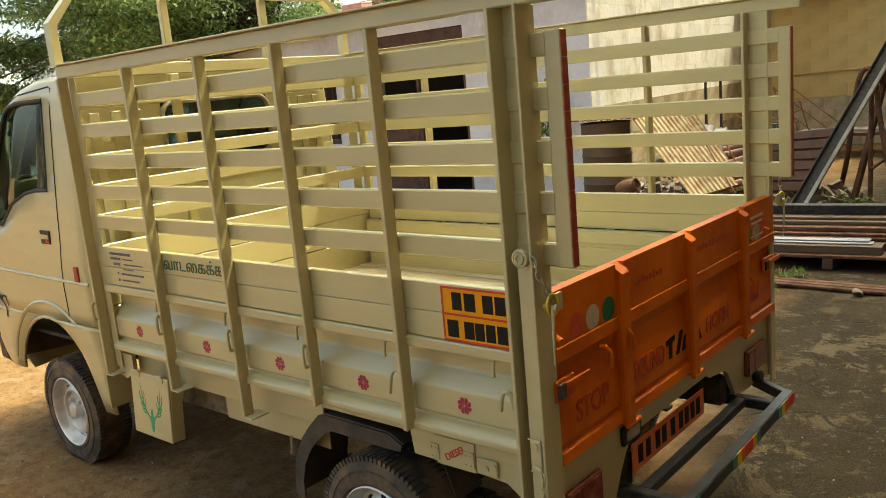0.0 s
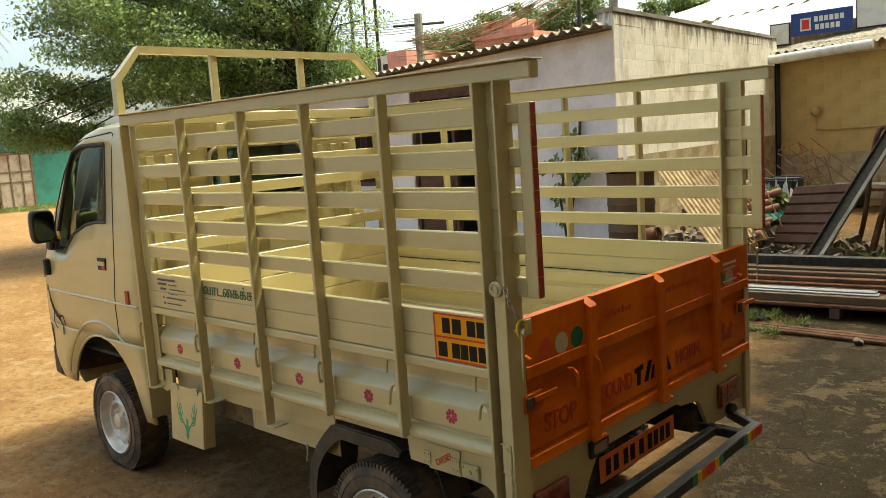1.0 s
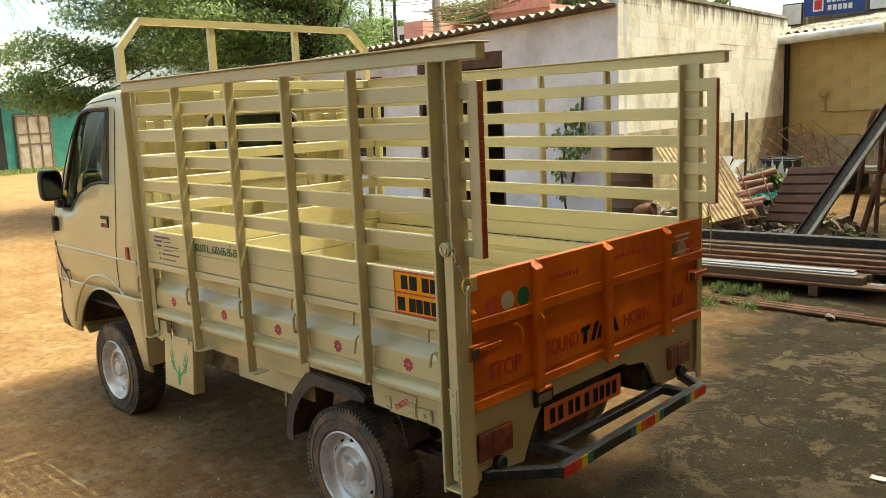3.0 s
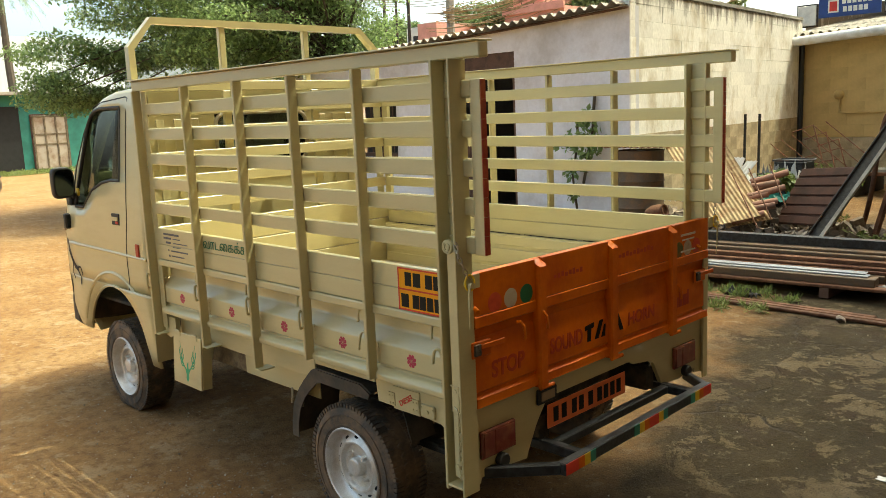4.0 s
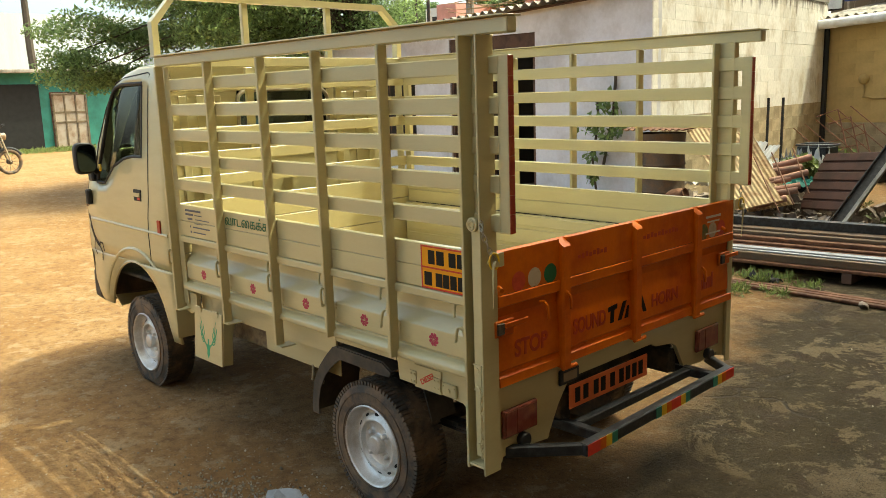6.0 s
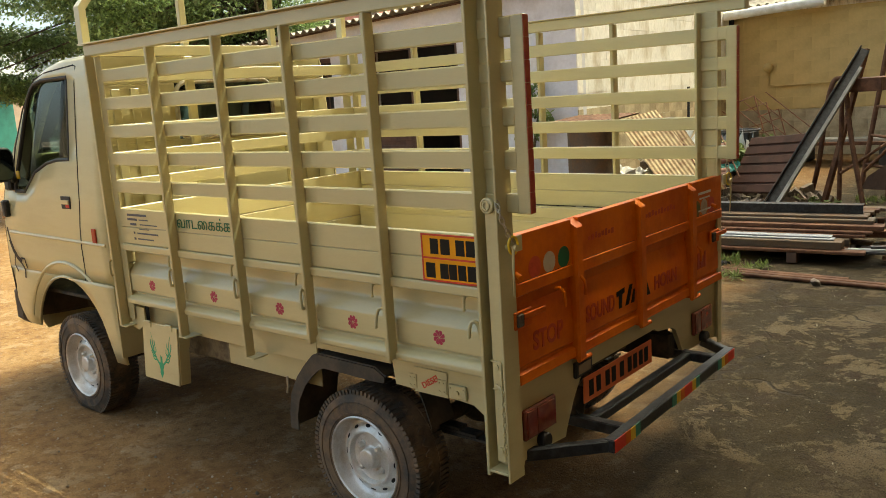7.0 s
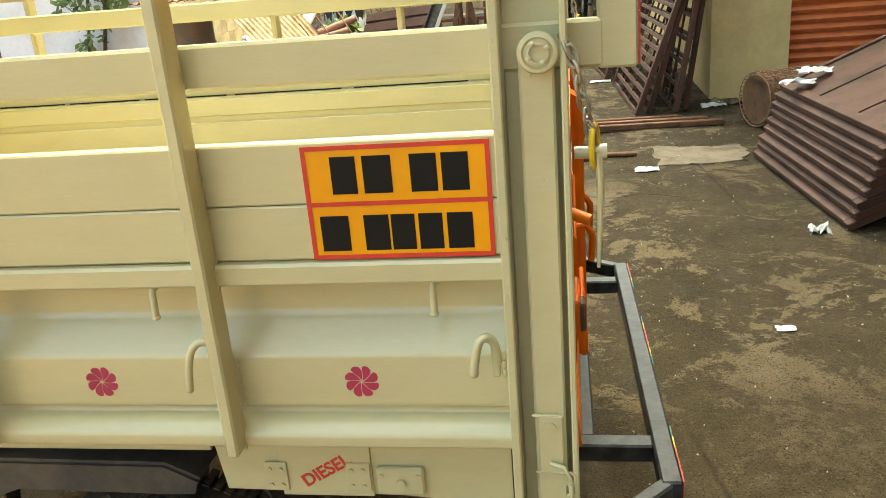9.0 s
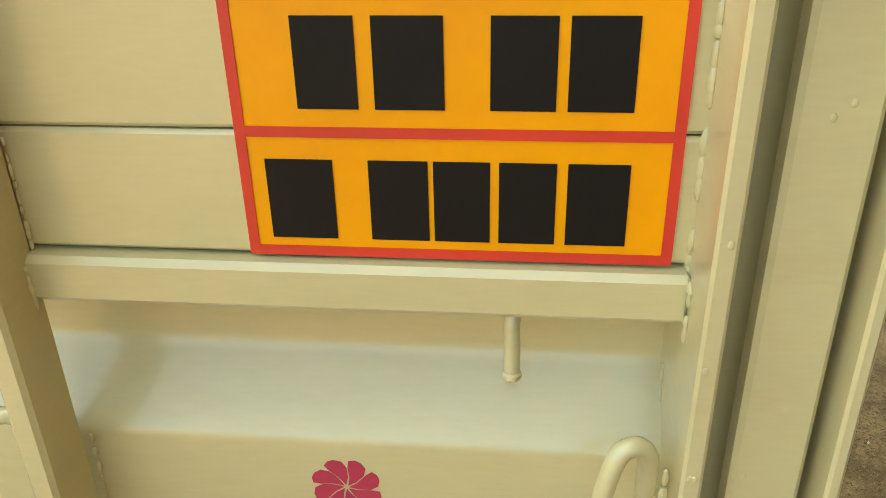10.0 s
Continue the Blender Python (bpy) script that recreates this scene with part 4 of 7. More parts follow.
def cab_shell(right):
    def P(x, z, inset=0.0):
        y = cab_y(x, z, lerp_table(NOSE, z)) + inset
        return (x, W - y if right else y, z)
    bm = bmesh.new()

    def strip(rows):
        grid = [[bm.verts.new(P(x, z)) for x, z in row] for row in rows]
        return grid

    def fill(grid, skip=()):
        for i in range(len(grid) - 1):
            for j in range(len(grid[0]) - 1):
                if (i, j) not in skip:
                    bm.faces.new((grid[i][j], grid[i][j + 1], grid[i + 1][j + 1], grid[i + 1][j]))
    # upper part with the window's hole: the columns follow the window's edges
    zs = [0.73, 0.80, 0.90, 0.985, 1.0, 1.10, 1.165, 1.196, 1.235, 1.272, 1.319, 1.337, 1.42, 1.50, 1.58, 1.65, 1.70, 1.72, 1.736, 1.765, 1.79, 1.808, 1.822]
    rows = []
    for z in zs:
        f = lerp_table(NOSE, z)
        wf, wr, wm = glass_front(z), glass_rear(z), glass_step(z)
        row = [f, f + (wf - f) * 0.12, f + (wf - f) * 0.4, wf]
        row += [wf + (wm - wf) * k for k in (0.33, 0.66, 1.0)]
        row += [wm + (wr - wm) * k for k in (0.25, 0.5, 0.75, 1.0)]
        row += [wr + (CABREAR - wr) * k for k in (0.35, 0.7, 1.0)]
        rows.append([(x, z) for x in row])
    lo, hi = zs.index(1.165), zs.index(1.736)
    sill = zs.index(1.337)
    hole = {(i, j) for i in range(lo, hi) for j in range(3, 10) if not (i < sill and j > 5)}
    fill(strip(rows), hole)
    # lower part, before and behind the wheel arch
    low = [0.33, 0.40, 0.47, 0.54, 0.60, 0.65, 0.69, 0.715, 0.73]
    def half(z):
        return math.sqrt(max(0.0, WR ** 2 - (z - WA[1]) ** 2))
    fill(strip([[(lerp_table(NOSE, z) * (1 - k) + (WA[0] - half(z)) * k, z) for k in (0, 0.06, 0.16, 0.35, 0.65, 1)] for z in [0.415] + low[2:]]))
    fill(strip([[((WA[0] + half(z)) * (1 - k) + CABREAR * k, z) for k in (0, 0.3, 0.7, 1)] for z in low]))
    body = part("cab_side", bm, CREAM, truck)
    mod = body.modifiers.new("thick", "SOLIDIFY")
    mod.thickness, mod.offset = 0.012, -1
    # window pane and its black rubber
    bm = bmesh.new()
    levels = [1.165, 1.196, 1.272, 1.319, 1.337, 1.42, 1.5, 1.58, 1.65, 1.70, 1.72, 1.736]
    grid_rows = [[(glass_front(z) + (glass_rear(z) - glass_front(z)) * k, z) for k in (0, 0.25, 0.5, 0.75, 1.0)] for z in levels]
    ring = [r[0] for r in grid_rows] + [grid_rows[-1][2]] + [r[-1] for r in grid_rows[:3:-1]] + [(glass_step(z), z) for z in (1.335, 1.319, 1.272, 1.235, 1.196, 1.165)]
    g = [[bm.verts.new(P(x, z, 0.018)) for x, z in row] for row in grid_rows]
    fill(g)
    pane = part("door_window", bm, GLASS, truck, "tinted door window, closed")
    mod = pane.modifiers.new("thick", "SOLIDIFY")
    mod.thickness = 0.004
    pane.visible_shadow = False
    loop = [P(x, z, 0.006) for x, z in ring]
    part("window_rubber", tube(bmesh.new(), loop + [loop[0]], 0.011, 8), RUBBER, truck, "black window rubber")
    # door seam, waist line, arch lip
    seam = [(-3.37, 1.18), (-3.29, 1.40), (-3.20, 1.60), (-3.13, 1.70), (-3.053, 1.748), (-2.885, 1.772), (-2.60, 1.79), (-2.572, 1.782), (-2.58, 1.70), (-2.593, 1.537), (-2.605, 1.35), (-2.612, 1.232), (-2.617, 1.108), (-2.632, 1.0),
            (-2.645, 0.9), (-2.642, 0.775), (-2.66, 0.72), (-2.69, 0.675)]
    part("door_seam", tube(bmesh.new(), [P(x, z, 0.001) for x, z in seam], 0.004, 6), UNDER, truck, "dark door gap")
    front = [(lerp_table(NOSE, z) + 0.115, z) for z in (1.18, 1.1, 0.95, 0.75, 0.6)] + [(-3.5, 0.48)]
    part("door_seam", tube(bmesh.new(), [P(x, z, 0.001) for x, z in front], 0.0045, 6), UNDER, truck, "dark door gap")
    bm = bmesh.new()
    tube(bm, [P(x, 0.925 + 0.010 * (-2.4 - x), -0.001) for x in (-2.40, -2.6, -2.8, -3.0, -3.2, -3.45)], 0.008, 6)
    tube(bm, [P(WA[0] + (WR + 0.075) * math.cos(a), WA[1] + (WR + 0.075) * math.sin(a), 0.001) for a in [radians(k) for k in range(50, 165, 8)]], 0.011, 6)
    tube(bm, [P(WA[0] + WR * math.cos(a), max(0.34, WA[1] + WR * math.sin(a)), 0.0) for a in [radians(k) for k in range(2, 166, 8)]], 0.008, 6)
    part("door_crease", bm, CREAM, truck)
    s = -1 if not right else 1
    bx, by, bz = P(-2.752, 1.122)
    bm = box(bmesh.new(), (bx - 0.05, by + s * 0.005, bz - 0.032), (bx + 0.045, by - s * 0.004, bz + 0.032), 0.02)
    handle = part("door_handle", bm, RUBBER, truck, "recessed dark door handle")
    part("grip", box(bmesh.new(), (bx - 0.042, by + s * 0.010, bz - 0.008), (bx + 0.036, by + s * 0.004, bz + 0.014), 0.004), CREAM, handle)
    part("sticker", box(bmesh.new(), (bx + 0.0, by + s * 0.0075, bz - 0.026), (bx + 0.035, by + s * 0.005, bz - 0.011), 0.001), RED, handle, "small red sticker")
    bx, by, bz = P(-3.275, 1.255)
    part("tag", box(bmesh.new(), (bx - 0.018, by + s * 0.004, bz - 0.022), (bx + 0.018, by + 0.002, bz + 0.022), 0.002), YELLOWTAPE, truck, "small yellow tag")
    bx, by, bz = P(-2.495, 0.968)
    part("filler_cap", box(bmesh.new(), (bx - 0.018, by + s * 0.008, bz - 0.035), (bx + 0.018, by, bz + 0.035), 0.008), MAROONINK, truck, "small dark red reflector")
    bx, by, bz = P(-3.55, 1.02)
    part("side_marker", box(bmesh.new(), (bx - 0.018, by + s * 0.008, bz - 0.022), (bx + 0.018, by, bz + 0.022), 0.008), LENS, truck)
    return P


P_left = cab_shell(0)
P_right = cab_shell(1)
# roof and nose, drawn across from side to side
bm = bmesh.new()
stations = [(lerp_table(NOSE, z), z) for z in (0.33, 0.42, 0.55, 0.75, 0.95, 1.10, 1.20, 1.35, 1.5, 1.65, 1.74, 1.79, 1.82)] + [(-2.70, 1.824), (-2.45, 1.822), (CABREAR, 1.818)]
grid = []
for x, z in stations:
    yl = cab_y(x, min(z, 1.822), lerp_table(NOSE, min(z, 1.822)))
    row = []
    for k in range(13):
        f = k / 12
        y = yl + (W - 2 * yl) * f
        c = 4 * f * (1 - f)
        up = 0.045 * c ** 0.6 if z > 1.78 else 0.0
        out = 0.07 * c ** 0.8 if z <= 1.78 else 0.0
        row.append(bm.verts.new((x - out, y, z + up)))
    grid.append(row)
for i in range(len(grid) - 1):
    for j in range(12):
        if 7 <= i <= 9 and 1 <= j <= 10:
            continue
        bm.faces.new((grid[i][j], grid[i][j + 1], grid[i + 1][j + 1], grid[i + 1][j]))
roof = part("cab_roof", bm, CREAM, truck)
roof.modifiers.new("thick", "SOLIDIFY").thickness = 0.012
bm = bmesh.new()
g = []
for z in (1.35, 1.5, 1.65, 1.74):
    x = lerp_table(NOSE, z)
    yl = cab_y(x, z, x)
    g.append([bm.verts.new((x - 0.07 * (4 * f * (1 - f)) ** 0.8 + 0.006, yl + (W - 2 * yl) * f, z)) for f in [k / 12 for k in range(1, 12)]])
for i in range(3):
    for j in range(10):
        bm.faces.new((g[i][j], g[i][j + 1], g[i + 1][j + 1], g[i + 1][j]))
screen = part("windscreen", bm, GLASS, truck, "curved windscreen")
screen.modifiers.new("thick", "SOLIDIFY").thickness = 0.005
screen.visible_shadow = False
# rear wall of the cab with its window
bm = bmesh.new()
for lo, hi in (((-2.372, 0.06, 0.60), (-2.358, W - 0.06, 1.40)), ((-2.372, 0.11, 1.68), (-2.358, W - 0.11, 1.835)), ((-2.372, 0.08, 1.40), (-2.358, 0.485, 1.68)), ((-2.372, W - 0.485, 1.40), (-2.358, W - 0.08, 1.68))):
    box(bm, lo, hi, 0.002)
part("cab_rear_wall", bm, CREAM, truck)
loop = []
for cy, cz, a0 in ((0.555, 1.62, 180), (W - 0.555, 1.62, 90), (W - 0.555, 1.46, 0), (0.555, 1.46, -90)):
    loop += [(-2.352, cy + 0.072 * math.cos(radians(a0 - 15 * k)), cz + 0.062 * math.sin(radians(a0 - 15 * k))) for k in range(7)]
loop.append(loop[0])
part("rear_window_trim", tube(bmesh.new(), loop, 0.012, 8), STEEL, truck, "bright rear window trim")
pane = slab("rear_window", (-2.367, 0.485, 1.40), (-2.362, W - 0.485, 1.68), GLASS, truck, bev=0)
pane.visible_shadow = False
for y in (0.16, 0.26, 0.36, W - 0.36, W - 0.26, W - 0.16):
    slab("pressed_rib", (-2.358, y - 0.022, 1.05), (-2.350, y + 0.022, 1.66), CREAM, truck, bev=0.004)
# inside
bm = box(bmesh.new(), (-3.56, 0.12, 0.98), (-3.20, W - 0.12, 1.14), 0.04)
part("dashboard", bm, SEAT, truck, "dark dashboard")
for y in (0.40, 1.16):
    bm = box(bmesh.new(), (-2.98, y - 0.24, 0.80), (-2.5, y + 0.24, 0.95), 0.05)
    box(bm, (-2.58, y - 0.22, 0.90), (-2.46, y + 0.22, 1.40), 0.05)
    part("seat", bm, SEAT, truck, "dark cab seat")
    part("headrest", box(bmesh.new(), (-2.56, y - 0.10, 1.42), (-2.47, y + 0.10, 1.58), 0.03), SEAT, truck)
ring = [Matrix.Translation((-3.0, 1.15, 1.18)) @ Matrix.Rotation(radians(-55), 4, "Y") @ Vector((0.18 * math.cos(a), 0.18 * math.sin(a), 0)) for a in [2 * math.pi * k / 24 for k in range(25)]]
bm = tube(bmesh.new(), ring, 0.012, 6)
rod(bm, (-3.0, 1.15, 1.18), (-3.25, 1.15, 1.02), 0.02)
part("steering_wheel", bm, SEAT, truck)
slab("cab_floor", (-3.6, 0.10, 0.60), (-2.36, W - 0.08, 0.62), UNDER, truck)
slab("bumper_corner", (-3.71, 0.09, 0.36), (-3.56, W - 0.09, 0.60), MUDGUARD, truck, "dark plastic front bumper", bev=0.04)
# mirrors on their stalks
for s, y in ((-1, 0.02), (1, W - 0.02)):
    # rounded housing: a box with strongly rounded corners, thinner towards its front
    bm = bmesh.new()
    rings = []
    for d, k in ((0.0, 0.93), (0.006, 0.985), (0.02, 1.0), (0.045, 0.97), (0.066, 0.86), (0.08, 0.62), (0.086, 0.3)):
        ring = []
        for j in range(28):
            a = 2 * math.pi * j / 28
            u, v = math.cos(a), math.sin(a)
            ring.append(bm.verts.new((-3.195 - d, y + s * (0.075 + 0.064 * k * math.copysign(abs(u) ** 0.5, u)), 1.32 + (0.092 * k + 0.008 * u) * math.copysign(abs(v) ** 0.5, v))))
        rings.append(ring)
    for p, q in zip(rings, rings[1:]):
        for j in range(28):
            bm.faces.new((p[j], p[(j + 1) % 28], q[(j + 1) % 28], q[j]))
    bm.faces.new(rings[0])
    bm.faces.new(rings[-1])
    mir = part("door_mirror", bm, RUBBER, truck, "black door mirror")
    bm = bmesh.new()
    ring = []
    for x in (-3.1945, -3.1925):
        ring.append([bm.verts.new((x, y + s * (0.075 + 0.052 * math.copysign(abs(math.cos(a)) ** 0.5, math.cos(a))), 1.32 + 0.078 * math.copysign(abs(math.sin(a)) ** 0.5, math.sin(a)))) for a in [2 * math.pi * j / 28 for j in range(28)]])
    for j in range(28):
        bm.faces.new((ring[0][j], ring[0][(j + 1) % 28], ring[1][(j + 1) % 28], ring[1][j]))
    bm.faces.new(ring[0])
    bm.faces.new(ring[1])
    part("mirror_glass", bm, MIRROR, mir, "mirror glass")
    bm = tube(bmesh.new(), [(-3.24, y + s * 0.03, 1.26), (-3.30, y - s * 0.015, 1.235), (-3.36, y - s * 0.035, 1.215)], 0.016, 8)
    box(bm, (-3.40, y + s * 0.002, 1.17), (-3.335, y - s * 0.05, 1.26), 0.01)
    part("stalk", bm, RUBBER, mir)
    bm = box(bmesh.new(), (-3.475, y + s * 0.004, 1.02), (-3.435, y - s * 0.03, 1.115), 0.008)
    part("door_hinge", bm, RUBBER, truck, "black door hinge cover")
# leaping-horse sticker
x0, z0 = -3.47, 0.79
bm = bmesh.new()
for pts, r in (([(0, 0.10), (0.03, 0.04), (0.07, 0.0), (0.11, -0.02)], 0.016), ([(-0.01, 0.17), (0.0, 0.12), (0.02, 0.06)], 0.011), ([(0.10, -0.02), (0.14, -0.06), (0.13, -0.11)], 0.008),
               ([(0.04, 0.02), (0.02, -0.04), (0.05, -0.08)], 0.007), ([(0.11, 0.0), (0.15, 0.0), (0.17, -0.05)], 0.007), ([(-0.01, 0.17), (-0.03, 0.14)], 0.008)):
    line = [(x0 + a, z0 + b) for a, b in pts]
    tube(bm, [P_left(a, b, 0.001) for a, b in line], r, 6)
for v in bm.verts:
    nose = lerp_table(NOSE, v.co.z)
    v.co.y = cab_y(v.co.x, v.co.z, nose) - 0.003 + (v.co.y - cab_y(v.co.x, v.co.z, nose)) * 0.05
part("horse_sticker", bm, UNDER, truck, "dark leaping animal sticker")

# ---- the yard: materials ----
PLASTER = material("pale_plaster", (0.74, 0.75, 0.80), 0.85, second=(0.55, 0.54, 0.55), scale=1.2, amount=0.45, grain=25, fine=0.05, bump=0.2, bump_scale=18)
LIMEWASH = material("stained_limewash", (0.88, 0.865, 0.82), 0.88, second=(0.60, 0.54, 0.43), scale=2.2, amount=0.36, streak=0.6, grain=30, fine=0.10, bump=0.3, bump_scale=22, island=0.07)
OCHRE = material("ochre_plaster", (0.60, 0.45, 0.20), 0.85, second=(0.47, 0.345, 0.15), scale=1.5, amount=0.5, grain=25, fine=0.06, bump=0.2, bump_scale=20, island=0.03)
CEMENT = material("grey_block", (0.30, 0.29, 0.26), 0.9, second=(0.17, 0.16, 0.13), scale=3, amount=0.5, fine=0.08, bump=0.3, bump_scale=30, island=0.12)
ASBESTOS = material("weathered_roof_sheet", (0.31, 0.285, 0.245), 0.9, second=(0.15, 0.135, 0.11), scale=3, amount=0.5, fine=0.1, bump=0.25, bump_scale=30)
RUST = material("rusty_steel", (0.165, 0.082, 0.046), 0.75, metal=0.15, second=(0.09, 0.042, 0.026), scale=9, amount=0.6, fine=0.12, bump=0.25, bump_scale=70, island=0.25, spec=0.2)
BROWNPAINT = material("red_oxide_paint", (0.078, 0.035, 0.023), 0.7, second=(0.048, 0.025, 0.015), scale=5, amount=0.5, fine=0.06, bump=0.06, bump_scale=40, island=0.12, spec=0.25)
BEAMGREY = material("weathered_brown_steel", (0.115, 0.085, 0.058), 0.7, metal=0.1, second=(0.16, 0.095, 0.05), scale=6, amount=0.5, fine=0.1, bump=0.12, island=0.15, spec=0.3)
DARKBAR = material("dark_steel_bar", (0.04, 0.041, 0.043), 0.6, metal=0.2, second=(0.12, 0.075, 0.05), scale=9, amount=0.4, fine=0.1, bump=0.1, island=0.3, spec=0.25)
GALV = material("galvanised_bar", (0.27, 0.285, 0.31), 0.5, metal=0.4, second=(0.3, 0.29, 0.27), scale=8, fine=0.06, bump=0.05)
ZINC = material("rusted_corrugated_sheet", (0.42, 0.305, 0.155), 0.75, second=(0.25, 0.14, 0.06), scale=11, amount=0.55, fine=0.1, bump=0.15)
BLOCKWALL = material("shade_block_brown", (0.22, 0.13, 0.06), 0.9, second=(0.15, 0.09, 0.04), scale=1.0, fine=0.06, bump=0.2, bump_scale=15)
PIPEWHITE = material("white_pipe", (0.75, 0.75, 0.74), 0.4, second=(0.6, 0.58, 0.53), scale=5, fine=0.03, bump=0.02)
SHUTTER = material("orange_shutter_paint", (0.56, 0.14, 0.034), 0.5, second=(0.43, 0.10, 0.03), scale=3, fine=0.05, bump=0.05)
TEALPAINT = material("teal_gate_paint", (0.03, 0.20, 0.16), 0.6, second=(0.02, 0.14, 0.11), scale=2, fine=0.05, bump=0.1)
PINK = material("pink_wall", (0.62, 0.30, 0.25), 0.85, second=(0.5, 0.25, 0.2), scale=2, bump=0.1)
PAPER = material("white_paper", (0.62, 0.61, 0.57), 0.8, fine=0.04, bump=0.1, bump_scale=30)
CARD = material("grey_card", (0.15, 0.115, 0.072), 0.9, second=(0.085, 0.063, 0.04), scale=7, bump=0.15)
PLASTIC = material("grey_plastic_film", (0.30, 0.31, 0.32), 0.4, second=(0.2, 0.2, 0.2), scale=7, fine=0.05, bump=0.1)
LEAF = material("leaf", (0.20, 0.285, 0.105), 0.5, second=(0.265, 0.345, 0.155), scale=0.8, amount=0.5, fine=0.1, bump=0, island=0.45, thin=0.6)
LEAFDARK = material("leaf_far", (0.13, 0.19, 0.07), 0.6, second=(0.18, 0.24, 0.10), scale=0.5, amount=0.5, fine=0.1, bump=0, island=0.4, thin=0.3)
GRASS = material("grass", (0.17, 0.22, 0.06), 0.6, fine=0.1, bump=0, island=0.4, thin=0.3)
BARK = material("bark", (0.09, 0.07, 0.05), 0.9, bump=0.4, bump_scale=30)
BLUE = material("blue_sign", (0.015, 0.05, 0.22), 0.5, fine=0.03, bump=0)
ROOMSHADE_TIMBER = material("room_shade_and_dark_timber", (0.05, 0.045, 0.04), 0.9, bump=0.05)
WOODDARK = material("old_wood", (0.11, 0.06, 0.04), 0.8, second=(0.06, 0.035, 0.025), scale=6, bump=0.2)
STONE = material("gravel", (0.22, 0.18, 0.14), 0.9, second=(0.13, 0.10, 0.08), scale=20, bump=0.2, island=0.4)


def mould(m, top, reach, colour):
    """Dark mould that has run down from a wall's top edge in uneven streaks."""
    n, l = m.node_tree.nodes, m.node_tree.links
    b = n["Principled BSDF"]
    paint = b.inputs["Base Color"].links[0].from_socket
    geo = n.new("ShaderNodeNewGeometry")
    sep = n.new("ShaderNodeSeparateXYZ")
    l.new(geo.outputs["Position"], sep.inputs[0])
    flat = n.new("ShaderNodeVectorMath")
    flat.operation = "MULTIPLY"
    flat.inputs[1].default_value = (1, 1, 0.18)
    l.new(geo.outputs["Position"], flat.inputs[0])
    t = n.new("ShaderNodeTexNoise")
    t.inputs["Scale"].default_value, t.inputs["Detail"].default_value, t.inputs["Roughness"].default_value = 4.5, 8, 0.75
    l.new(flat.outputs[0], t.inputs["Vector"])
    high = n.new("ShaderNodeMapRange")
    for i, k in enumerate((top - reach, top, -0.22, 0.22)):
        high.inputs[i + 1].default_value = k
    l.new(sep.outputs[2], high.inputs[0])
    add = n.new("ShaderNodeMath")
    l.new(t.outputs[0], add.inputs[0])
    l.new(high.outputs[0], add.inputs[1])
    edge = n.new("ShaderNodeMapRange")
    edge.inputs[1].default_value, edge.inputs[2].default_value, edge.inputs[4].default_value = 0.52, 0.66, 0.85
    l.new(add.outputs[0], edge.inputs[0])
    mix = n.new("ShaderNodeMix")
    mix.data_type = "RGBA"
    mix.inputs[7].default_value = (*colour, 1)
    l.new(paint, mix.inputs[6])
    l.new(edge.outputs[0], mix.inputs[0])
    l.new(mix.outputs[2], b.inputs["Base Color"])


mould(LIMEWASH, 3.12, 0.62, (0.13, 0.105, 0.075))


